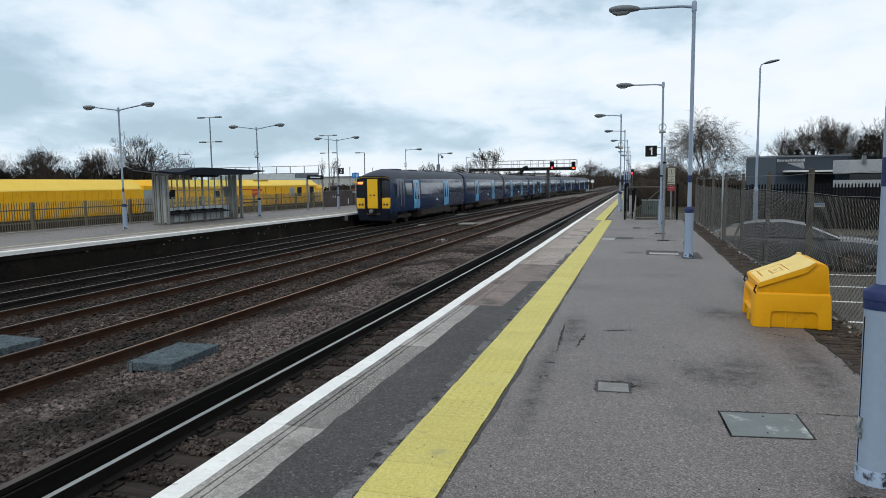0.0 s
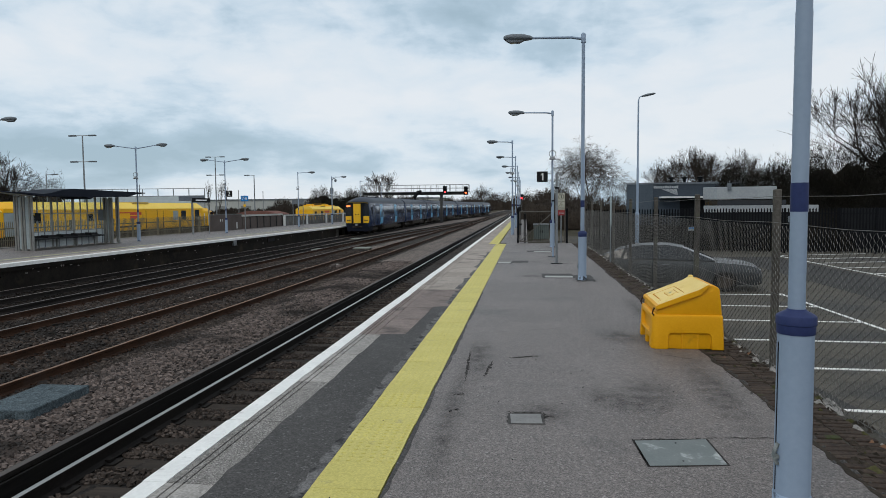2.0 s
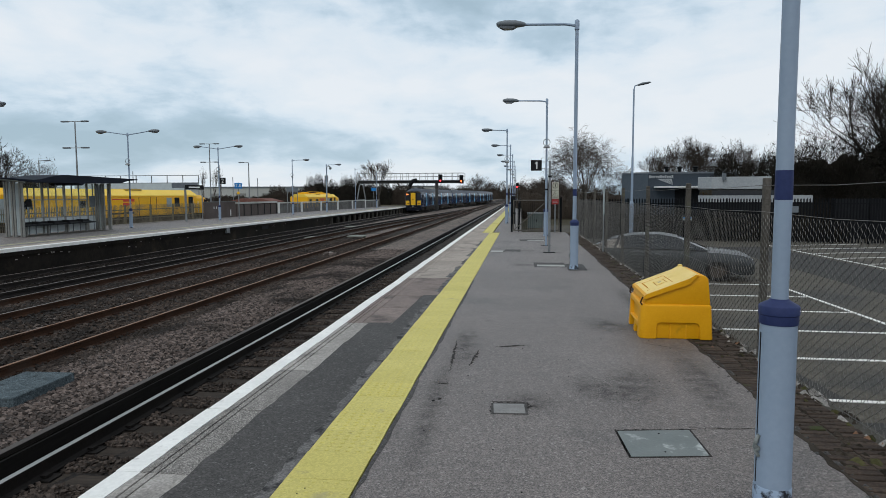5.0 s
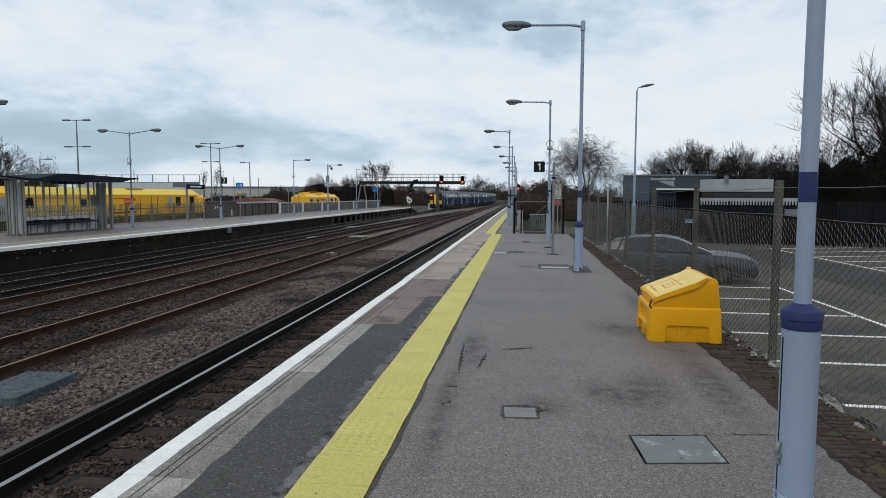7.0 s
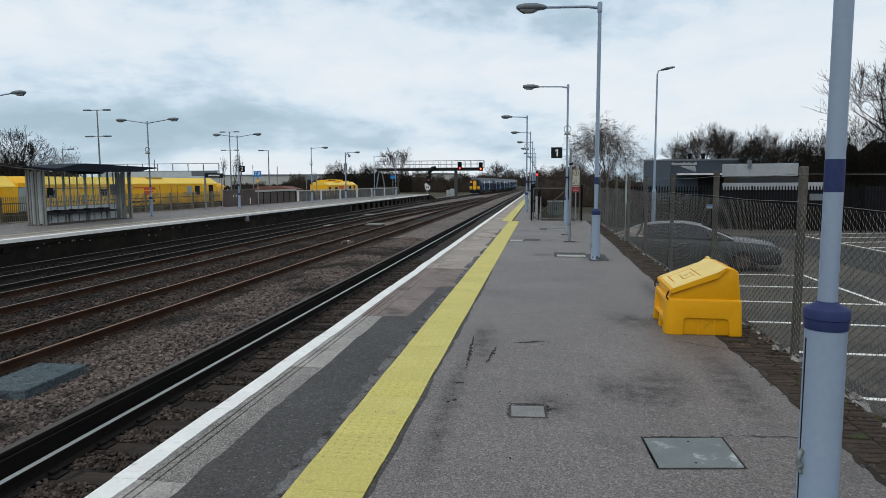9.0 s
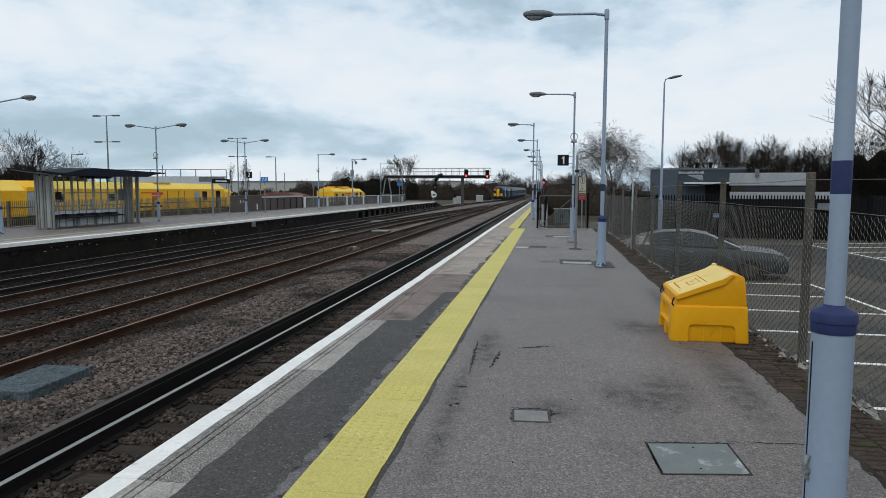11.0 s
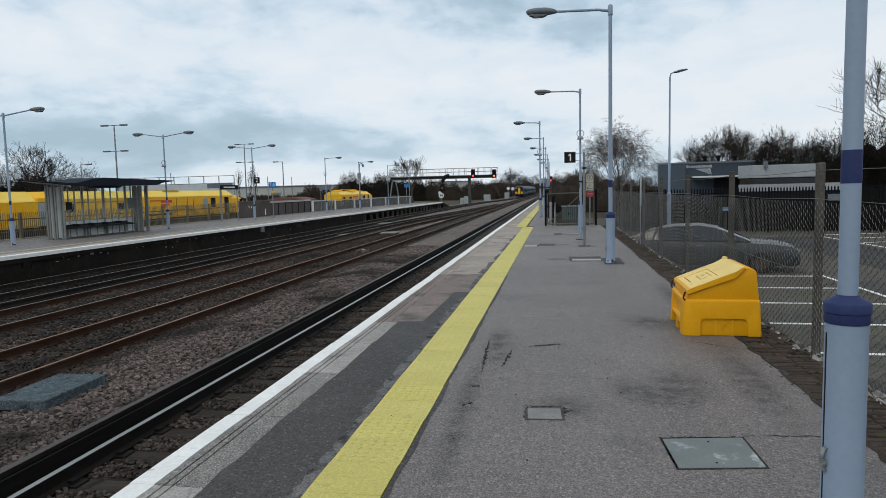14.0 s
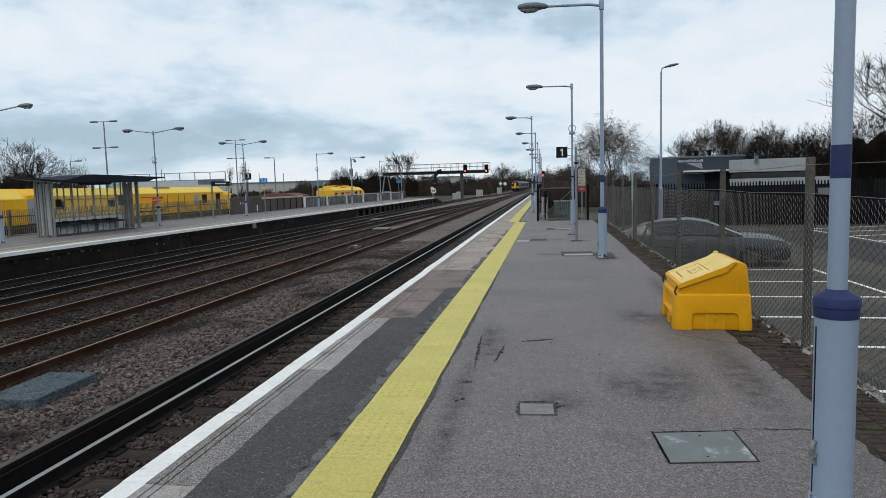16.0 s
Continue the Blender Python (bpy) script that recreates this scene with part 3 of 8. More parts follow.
def platform_one():
    p = thing("platform_one", 0, 0, 0, 0, "asphalt station platform with white edge line and yellow strip", "platform", "", "structure")
    part("core", Geo().box(-2.28, 2.02, -14, GATE_Y, -1.4, -0.06).box(-2.28, 0.0, GATE_Y, P1_END, -1.4, -0.06), MORTAR, p)
    part("edge_wall", Geo().box(-2.31, -2.282, -14, P1_END, -1.4, -0.09), WALL_DARK, p, "sooty platform wall, deep shade in its colour")
    g = Geo().box(-0.9135, 1.865, -14, GATE_Y, -0.06, 0.0).box(-1.18, 0.0, GATE_Y + 0.002, P1_END, -0.06, -0.003)
    part("asphalt", g, ASPHALT, p, "worn grey asphalt surface")
    r = random.Random(11)

    def wavy(xs, y0, y1, sway, step=0.16):
        """An edge along y that wanders a little: (x, y) points."""
        n = int((y1 - y0) / step)
        return [(xs + sway * (0.6 * math.sin(2.3 * k * step + xs) + r.uniform(-1, 1)), y0 + (y1 - y0) * k / n) for k in range(n + 1)]
    # dark relaid strip behind the coping, narrowing where it meets the slabs
    edge = wavy(-1.925, 1.0, 7.72, 0.012)
    g = Geo().prism([(-1.985, -14), (-1.345, -14), (-1.345, 10.15), (-1.58, 10.10), (-1.62, 7.79), (-1.945, 7.76)] + edge[::-1] + [(-1.985, 0.9)], -0.06, 0.003, "z")
    part("relaid_asphalt", g, ASPHALT_DARK, p, "darker relaid asphalt strip")
    inner = wavy(-1.41, 0.0, 9.6, 0.022, 0.11)
    part("scuffed_joint", Geo().prism([(-1.341, 0.0), (-1.341, 9.6)] + inner[::-1], -0.02, 0.0055, "z"), ASPHALT_WORN, p, "scuffed grey joint beside the strip")
    for y0, y1, w in ((10.6, 12.0, 0.06), (12.5, 14.3, 0.09), (15.0, 16.1, 0.05), (17.0, 19.4, 0.07), (20.4, 22.6, 0.06)):
        far = wavy(-1.365 - w, y0, y1, 0.025, 0.14)
        part("scuffed_joint", Geo().prism([(-1.341, y0 - 0.2), (-1.341, y1 + 0.2)] + far[::-1], -0.02, 0.004, "z"), ASPHALT_WORN, p)
    # coping stones, each with a painted white nose and two grooves
    ln, cop = 1.14, {}
    for far in (False, True):
        w0 = -2.02 if far else -1.90
        cop[far] = Geo().box(-2.226, -2.178, 0.003, ln - 0.003, -0.1, 0.0).box(-2.166, -2.124, 0.003, ln - 0.003, -0.1, -0.001).box(-2.112, w0, 0.003, ln - 0.003, -0.1, 0.0).box(-2.2, w0 - 0.05, 0.004, ln - 0.004, -0.1, -0.012).mesh("coping_stone", 0.002)
    noses = []
    for k in range(4):
        # paint with a ragged inner edge
        rag = [(-2.226 + r.uniform(-0.008, 0.004), 0.002 + (ln - 0.004) * i / 9) for i in range(10)]
        noses.append(Geo().prism([(-2.372, 0.002), (-2.372, ln - 0.002)] + rag[::-1], -0.02, 0.0015, "z").box(-2.376, -2.24, 0.002, ln - 0.002, -0.085, -0.006).mesh("white_nosing", 0.0))
    me_grit = cop[False].copy()
    me_pink = cop[True].copy()
    k, y = 0, 3.2 - 15 * ln
    while y < P1_END:
        dz = r.uniform(-0.004, 0.003)
        if y > 7.7:
            me, m = (me_pink, SLAB_PINK) if y < 11.5 else (cop[True], SLAB)
        else:
            me, m = (me_grit, COPING_GRIT) if 3.1 < y < 5.4 else (cop[False], COPING)
        part("coping_stone", me, m, p, at=pose(0, y, dz))
        part("white_nosing", noses[k % 4], WHITE_LINE, p, at=pose(r.uniform(-0.008, 0.008), y, dz))
        y += ln
        k += 1
    # old slabs between the coping and the yellow strip further along
    y = 7.76
    while y < P1_END:
        ln = 1.14
        x1 = -1.345 if y > 10.0 else -1.595
        if y > GATE_Y - 0.9:
            x1 = -1.675
        me = Geo().box(-2.016, x1, 0.002, ln - 0.002, -0.1, 0).mesh("paving_slab", 0.003)
        part("paving_slab", me, SLAB_PINK if y < 11.5 else SLAB, p, at=pose(0, y, r.uniform(-0.003, 0.0)))
        y += ln
    # the yellow strip: blister tiles with fine ribs along them
    base = Geo().box(-0.21, 0.21, -0.1935, 0.1935, -0.05, 0.004)
    low = Geo().add(base.v, base.f)
    plain = Geo().add(base.v, base.f)
    for k in range(30):
        plain.box(-0.203 + 0.014 * k, -0.196 + 0.014 * k, -0.19, 0.19, 0.003, 0.0052)
    plain = plain.mesh("tactile_tile")
    for i in range(6):
        for j in range(6):
            base.lathe([(0.0175, 0.003), (0.0155, 0.0080), (0.009, 0.0098)], 8, (-0.170 + 0.068 * i, -0.160 + 0.064 * j, 0))
            low.lathe([(0.016, 0.003), (0.013, 0.0060), (0.008, 0.0068)], 7, (-0.170 + 0.068 * i, -0.160 + 0.064 * j, 0))
    tile, low = base.mesh("tactile_tile"), low.mesh("tactile_tile")
    for m in (tile, low, plain):
        m.materials.append(YELLOW_TILE)
    for k in range(108):
        y = 3.60 + 0.195 + 0.39 * (k - 24)
        x = -1.13 if y < GATE_Y - 0.55 else -1.45
        kind = plain if k == 23 else tile if k in (24, 25, 27) else low
        part("tactile_tile", kind, YELLOW_TILE, p, at=pose(x + r.uniform(-0.004, 0.004), y, r.uniform(-0.0015, 0.0015), 0, 0, r.uniform(-0.3, 0.3)))
    part("joint", Geo().box(-0.9185, -0.9145, -14, GATE_Y - 0.55, -0.06, -0.008), BLACK, p, "dirt-filled joint beside the strip")
    edge = wavy(-0.885, 0.5, 12.0, 0.012, 0.13)
    part("dirty_edge", Geo().prism([(-0.9135, 0.5), (-0.9135, 12.0)] + edge[::-1], -0.02, 0.0022, "z"), ASPHALT_DARK, p, "dirt along the strip")
    edge = wavy(1.835, 0.5, 16.0, 0.022, 0.12)
    part("ragged_edge", Geo().prism([(1.868, 0.5), (1.868, 16.0)] + edge[::-1], -0.02, 0.003, "z"), SOIL, p, "crumbled asphalt edge filled with soil")
    spots, q = Geo(), random.Random(31)
    for k in range(46):
        x, y = q.uniform(-1.33, 1.8), 2.6 + 9 * q.random() ** 1.4
        if k < 6:
            x, y = ((-1.173, 4.419), (-0.668, 4.045), (-0.691, 4.714), (-0.70, 4.70), (0.454, 6.12), (0.2, 5.0))[k]
        ss = q.uniform(0.003, 0.006) * (1.6 if k in (1, 2) else 1.0)
        spots.prism([(x + ss * q.uniform(0.7, 1.3) * math.cos(1.05 * i), y + ss * q.uniform(0.7, 1.5) * math.sin(1.05 * i)) for i in range(6)], -0.002, 0.0062 if x < -0.92 else 0.0045, "z")
    tagged(part("gum_spots", spots, BLACK, p, "trodden black gum spots"), kind="stuff")
    chips, q = Geo(), random.Random(77)
    for k in range(130):
        x, y, ss = q.uniform(-0.88, 1.8), 2.2 + 12 * q.random() ** 1.5, q.uniform(0.003, 0.008)
        a = q.uniform(0, 6)
        base = [(x + ss * q.uniform(0.6, 1.3) * math.cos(a + 1.2566 * i), y + ss * q.uniform(0.6, 1.3) * math.sin(a + 1.2566 * i), -0.001) for i in range(5)]
        chips.add(base + [(x, y, ss * 0.7)], [(i, (i + 1) % 5, 5) for i in range(5)])
    tagged(part("stone_chips", chips, COPING, p, "loose pale stone chips"), kind="stuff")
    part("yellow_strip", Geo().box(-1.66, -1.24, 36.75, P1_END, -0.06, 0.003), YELLOW_TILE, p)


CRACK = surface("crack_dirt", (0.022, 0.02, 0.019), (0.06, 0.055, 0.052), 0.95, big=8, fine=60, bump=0.3)


def stain_material():
    """A thin dark film that fades out towards the edges of its patch, broken up by noise."""
    m = bpy.data.materials.new("asphalt_stain")
    m.use_nodes = True
    nt = m.node_tree
    N, L = nt.nodes.new, nt.links.new
    b, out = nt.nodes["Principled BSDF"], nt.nodes["Material Output"]
    b.inputs["Base Color"].default_value, b.inputs["Roughness"].default_value = (0.045, 0.042, 0.041, 1), 0.8
    tc = N("ShaderNodeTexCoord")
    mp = N("ShaderNodeMapping")
    mp.inputs["Location"].default_value, mp.inputs["Scale"].default_value = (-1, -1, 0), (2, 2, 0)
    L(tc.outputs["Generated"], mp.inputs["Vector"])
    ln = N("ShaderNodeVectorMath"); ln.operation = "LENGTH"
    L(mp.outputs[0], ln.inputs[0])
    no = N("ShaderNodeTexNoise")
    no.inputs["Scale"].default_value, no.inputs["Detail"].default_value = 7.0, 6
    geo = N("ShaderNodeNewGeometry")
    L(geo.outputs["Position"], no.inputs["Vector"])
    fall = N("ShaderNodeMapRange"); fall.interpolation_type = "SMOOTHSTEP"
    for k, v in (("From Min", 0.1), ("From Max", 0.98), ("To Min", 1.0), ("To Max", 0.0)):
        fall.inputs[k].default_value = v
    L(ln.outputs["Value"], fall.inputs["Value"])
    br = N("ShaderNodeMapRange")
    for k, v in (("From Min", 0.32), ("From Max", 0.68), ("To Min", 0.05), ("To Max", 0.42)):
        br.inputs[k].default_value = v
    L(no.outputs["Fac"], br.inputs["Value"])
    mul = N("ShaderNodeMath"); mul.operation = "MULTIPLY"
    L(fall.outputs[0], mul.inputs[0]); L(br.outputs[0], mul.inputs[1])
    tr, mx = N("ShaderNodeBsdfTransparent"), N("ShaderNodeMixShader")
    L(mul.outputs[0], mx.inputs[0]); L(tr.outputs[0], mx.inputs[1]); L(b.outputs[0], mx.inputs[2])
    L(mx.outputs[0], out.inputs["Surface"])
    return m


STAIN = stain_material()


PLATE_PALE = surface("pale_cover_infill", (0.30, 0.30, 0.285), (0.44, 0.44, 0.42), 0.8, big=3, fine=30, bump=0.2)


def surface_marks():
    """Covers let into the asphalt, patches and cracks."""
    def plate(name, label, x, y, w, d, material, rim, rz=0.0):
        t = thing(name, x, y, 0, rz, label, "access cover", "platform covers")
        part("plate", Geo().box(-w / 2, w / 2, -d / 2, d / 2, -0.03, 0.006), material, t, bevel=0.003)
        g = Geo()
        for a, b, c, e in ((-w / 2 - rim, w / 2 + rim, -d / 2 - rim, -d / 2), (-w / 2 - rim, w / 2 + rim, d / 2, d / 2 + rim), (-w / 2 - rim, -w / 2, -d / 2, d / 2), (w / 2, w / 2 + rim, -d / 2, d / 2)):
            g.box(a, b, c, e, -0.03, 0.003)
        part("frame", g, ASPHALT_DARK, t, "dark recessed rim")
        return t
    t = thing("cover_plate", 0.905, 3.995, 0, 3, "blue-grey steel cover plate with pale scuffs in the asphalt", "access cover", "platform covers")
    part("plate", Geo().prism([(-0.247, -0.243), (0.238, -0.198), (0.247, 0.247), (-0.247, 0.198)], -0.03, 0.005, "z"), COVER, t, bevel=0.002)
    part("frame", Geo().prism([(-0.262, -0.258), (0.252, -0.212), (0.262, 0.264), (-0.262, 0.213)], -0.03, 0.0025, "z"), CRACK, t, "dirt-filled gap round the plate")
    for sx in (-0.2, 0.2):
        part("bolt", Geo().lathe([(0.007, 0), (0.007, 0.007), (0.004, 0.008)], 8, (sx * 0.1, sx * 0.8, 0)), BLACK, t)
    t = plate("small_cover", "small worn iron cover set in the asphalt", -0.095, 4.58, 0.235, 0.215, COVER_GREY, 0.02, 3)
    g = Geo()
    for k in range(5):
        g.box(-0.08 + 0.032 * k, -0.068 + 0.032 * k, -0.07, 0.07, 0.006, 0.010)
    part("rib", g, COVER_GREY, t)
    for x, y, w, d in ((0.66, 14.75, 0.62, 0.34), (0.5, 23.1, 0.6, 0.35), (-0.70, 18.45, 0.36, 0.5)):
        plate("flush_cover", "pale concrete-filled flush cover in the platform", x, y, w, d, PLATE_PALE, 0.03)
    # ragged dark repairs round the covers and the lamp foot
    q = random.Random(27)
    for x0, x1, y0, y1 in ((0.29, 1.0, 14.44, 15.44), (1.003, 1.41, 13.84, 15.14), (-0.49, -0.02, 18.45, 19.15), (-0.06, 0.78, 22.75, 23.62)):
        edge = [(x0 + (x1 - x0) * k / 8, y0) for k in range(8)] + [(x1, y0 + (y1 - y0) * k / 8) for k in range(8)] + [(x1 - (x1 - x0) * k / 8, y1) for k in range(8)] + [(x0, y1 - (y1 - y0) * k / 8) for k in range(8)]
        edge = [(x + q.uniform(-0.02, 0.02), y + q.uniform(-0.04, 0.04)) for x, y in edge]
        solid("asphalt_patch", Geo().prism(edge, -0.02, 0.0016, "z"), ASPHALT_DARK, "small dark repair patch in the platform asphalt", "asphalt patch", "structure")
    # soft-edged stains and wear, with dark areas by the bin and post feet
    for x, y, w, d, rz in ((0.64, 5.15, 0.30, 0.55, 20), (1.06, 7.85, 0.40, 0.55, 0), (-0.68, 4.6, 0.13, 1.9, 1), (-0.60, 6.6, 0.2, 1.3, 2), (0.95, 5.3, 0.35, 0.9, -10),
                           (0.20, 18.75, 0.35, 0.25, 0), (0.02, 14.85, 0.4, 0.4, 0), (1.2, 14.1, 0.45, 0.5, 0), (0.94, 18.2, 0.34, 0.3, 0), (0.94, 25.5, 0.4, 0.6, 0), (1.55, 5.6, 0.25, 1.6, -3), (1.66, 9.6, 0.22, 2.2, 0),
                           (1.25, 3.1, 0.25, 0.3, 0), (0.05, 4.75, 0.28, 0.35, 0)):
        g = Geo().add([(-w, -d, 0), (w, -d, 0), (w, d, 0), (-w, d, 0)], [(0, 1, 2, 3)])
        o = solid("asphalt_stain", g, STAIN, "soft dark area in the platform asphalt", "stain", "structure", at=pose(x, y, 0.0022, 0, 0, rz))
    r = random.Random(3)

    def crack(x, y, dx, dy, width, n=14):
        g, left, right = Geo(), [], []
        for k in range(n + 1):
            u = k / n
            w = width * (0.35 + 0.65 * math.sin(math.pi * u)) * r.uniform(0.2, 1.5)
            cx, cy = x + dx * u + r.uniform(-1, 1) * 0.012, y + dy * u + r.uniform(-1, 1) * 0.012
            nx, ny = -dy / math.hypot(dx, dy), dx / math.hypot(dx, dy)
            left.append((cx + nx * w, cy + ny * w, 0.0025))
            right.append((cx - nx * w, cy - ny * w, 0.0025))
        g.add(left + right, [(i, i + 1, n + 2 + i, n + 1 + i) for i in range(n)])
        solid("asphalt_crack", g, CRACK, "dark crack worn into the platform asphalt", "crack", "structure")
    crack(-0.66, 5.60, -0.05, 1.25, 0.013, 46)
    crack(-0.49, 5.78, 0.045, 0.68, 0.016, 30)
    crack(-0.285, 6.58, 0.31, 0.13, 0.030, 18)
    crack(1.16, 4.30, 0.55, 0.04, 0.006, 24)
    crack(0.62, 4.20, 0.58, 0.075, 0.009, 30)
    crack(0.645, 4.20, 0.01, -0.46, 0.008, 24)
    crack(-0.9, 7.87, 1.35, 0.53, 0.0035, 44)
    crack(1.30, 6.95, 0.5, -0.35, 0.007, 24)
    for x, y, dx, dy, w in ((-0.03, 4.49, -0.2, -0.01, 0.013), (0.02, 4.49, 0.03, 0.26, 0.016), (-0.23, 4.73, 0.26, 0.01, 0.012), (-0.235, 4.48, 0.01, 0.26, 0.012), (0.02, 4.62, 0.09, 0.05, 0.012), (-0.62, 5.2, -0.1, -0.02, 0.012), (-0.66, 4.75, 0.03, 0.02, 0.014), (1.1, 2.98, 0.14, 0.05, 0.02)):
        crack(x, y, dx, dy, w, 16)


MOSS = surface("winter_moss", (0.035, 0.035, 0.014), (0.075, 0.07, 0.03), 0.95, big=5, fine=50, per="island", vary=0.4)


def brick_edge():
    t = thing("brick_edging", 0, 0, 0, 0, "dark weathered brick edging strip beside the fence", "brick edging", "", "structure")
    part("bed", Geo().box(1.867, 2.42, -6, GATE_Y, -1.4, -0.012), MORTAR, t, "dirty mortar bed")
    me = Geo().box(-0.103, 0.103, -0.031, 0.031, -0.06, 0).mesh("brick", 0.006)
    r = random.Random(21)
    n = 0
    y = 2.4
    while y < 13 and n < 290:
        for cx in (1.975, 2.192):
            if r.random() > 0.03:
                part("brick", me, BRICK_DARK, t, at=pose(cx + r.uniform(-0.004, 0.004), y + (0.035 if cx > 2 else 0), r.uniform(-0.007, 0.003), r.uniform(-1.5, 1.5), r.uniform(-1.5, 1.5), r.uniform(-1, 1)))
                n += 1
        y += 0.0745
    rest = Geo()
    while y < GATE_Y - 0.05:
        for cx in (1.975, 2.192):
            z = r.uniform(-0.007, 0.003)
            rest.box(cx - 0.105, cx + 0.105, y - 0.033, y + 0.033, -0.06, z)
        y += 0.0745
    o = part("far_bricks", rest, BRICK_DARK, t)
    tagged(o, kind="stuff")
    # broken mortar, pale fragments, soil and moss along the strip
    def crumbs(name, count, x0, x1, y0, y1, size, material, seed, label, flat=0.5):
        q = np.random.default_rng(seed)
        g = Geo()
        for px, py, ss in zip(x0 + (x1 - x0) * q.uniform(0, 1, count) ** 0.7, y0 + (y1 - y0) * q.uniform(0, 1, count) ** 1.3, size * q.uniform(0.4, 1.6, count)):
            n = 5
            a0 = q.uniform(0, 6)
            low = [(px + ss * q.uniform(0.6, 1.2) * math.cos(a0 + 2 * math.pi * k / n), py + ss * q.uniform(0.8, 2.0) * math.sin(a0 + 2 * math.pi * k / n), -0.012) for k in range(n)]
            g.add(low + [(px + q.uniform(-0.3, 0.3) * ss, py, ss * flat)], [(k, (k + 1) % n, n) for k in range(n)])
        tagged(part(name, g, material, t, label), kind="stuff")
    crumbs("kerb_fragments", 170, 2.24, 2.4, 2.4, 27, 0.035, COPING, 5, "pale broken kerb fragments")
    crumbs("soil", 900, 1.9, 2.4, 2.4, 27, 0.03, SOIL, 6, "dark soil and leaf litter", 0.35)
    crumbs("moss", 110, 1.86, 2.36, 2.4, 27, 0.035, MOSS, 7, "brown-green moss tufts", 0.4)
    crumbs("asphalt_crumbs", 420, 1.82, 1.9, 2.4, 27, 0.028, ASPHALT_DARK, 8, "crumbled asphalt edge", 0.3)
    crumbs("orange_fragments", 14, 2.0, 2.36, 3.0, 9, 0.03, RAIL_ORANGE, 9, "broken orange brick fragments", 0.5)


# ---- platform two ----
P2_END = 99.0
TRESTLE_Y = 57.0
WALL_BOX_Y = 41.2


FADED_YELLOW = surface("faded_yellow_line", (0.31, 0.30, 0.19), (0.42, 0.40, 0.27), 0.8, big=1, fine=20, stain=(0.2, 0.18, 0.13), stain_at=0.55, stain_scale=1.2)


def platform_two():
    p = thing("platform_two", 0, 0, DECK_2, 0, "opposite platform with dark wall and white edge", "platform", "", "structure")
    back = -24.2
    part("back_kerb", Geo().box(back, -23.902, -14, 47, -0.25, 0.03), COPING, p, "pale concrete kerb at the back")
    part("deck", Geo().box(-23.9, EDGE_2 - 0.9, -14, P2_END, -0.25, 0.0), ASPHALT, p, "grey asphalt deck")
    part("wall", Geo().box(back, EDGE_2 - 0.10, -14, TRESTLE_Y, -1.2, -0.252), WALL_DARK, p, "sooty brick face, deep shade in its colour")
    # near-black block added for the shaded void behind the trestle posts
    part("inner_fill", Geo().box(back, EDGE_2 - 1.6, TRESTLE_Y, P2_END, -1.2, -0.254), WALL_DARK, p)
    part("coping", Geo().box(EDGE_2 - 0.9, EDGE_2 - 0.30, -14, P2_END, -0.25, 0.002), SLAB, p, "grey slab coping")
    part("white_nosing", Geo().box(EDGE_2 - 0.298, EDGE_2, -14, P2_END, -0.11, 0.006), WHITE_LINE, p, "white painted edge")
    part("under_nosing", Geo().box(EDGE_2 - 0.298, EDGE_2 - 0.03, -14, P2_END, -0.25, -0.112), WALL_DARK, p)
    part("yellow_strip", Geo().box(EDGE_2 - 1.64, EDGE_2 - 1.40, -14, P2_END, -0.1, 0.005), FADED_YELLOW, p, "faded yellow strip")
    g = Geo().box(-0.11, 0.11, -0.11, 0.11, -1.1, -0.25).mesh("trestle_post", 0.01)
    y = TRESTLE_Y + 0.6
    while y < P2_END:
        part("trestle_post", g, CONCRETE, p, "concrete trestle post", at=pose(EDGE_2 - 0.16, y, 0))
        y += 2.1
    # ramp at the far end
    part("end_ramp", Geo().prism([(P2_END, 0.0), (P2_END + 7.5, -0.95), (P2_END, -0.95)], EDGE_2 - 7, EDGE_2, "x"), WALL_DARK, p)
    # flat black plates for the shade inside recesses, and painted marks in the wall
    for y, w, z0, h in ((18.55, 0.30, -0.40, 0.24), (WALL_BOX_Y, 1.25, -0.48, 0.34)):
        part("recess", Geo().box(EDGE_2 - 0.099, EDGE_2 - 0.075, y, y + w, z0, z0 + h), BLACK, p)
        fr = Geo()
        fr.box(EDGE_2 - 0.099, EDGE_2 - 0.05, y - 0.05, y, z0 - 0.04, z0 + h + 0.03).box(EDGE_2 - 0.099, EDGE_2 - 0.05, y + w, y + w + 0.05, z0 - 0.04, z0 + h + 0.03)
        fr.box(EDGE_2 - 0.099, EDGE_2 - 0.05, y, y + w, z0 + h, z0 + h + 0.03)
        part("recess_frame", fr, WALL_DARK, p)
    for y, w in ((21.28, 0.05), (21.70, 0.05), (21.80, 0.07)):
        part("painted_mark", Geo().box(EDGE_2 - 0.099, EDGE_2 - 0.09, y, y + w, -0.32 if w > 0.05 or y > 21.5 else -0.2, -0.14), COPING, p)
    part("lamp_bracket", Geo().box(EDGE_2 - 0.099, EDGE_2 + 0.03, 35.9, 36.3, -0.42, -0.10), GALV, p, bevel=0.02)
    # paint spills and crumbled spots below the edge
    spill, q = Geo(), random.Random(19)
    for k in range(60):
        y, z = q.uniform(16, 56), -0.26 - 0.28 * q.random() ** 2.2
        w, h = q.uniform(0.02, 0.14), q.uniform(0.008, 0.035)
        spill.box(EDGE_2 - 0.0995, EDGE_2 - 0.094, y, y + w, z, z + h)
    tagged(part("paint_spills", spill, COPING, p, "pale paint spills on the wall"), kind="stuff")


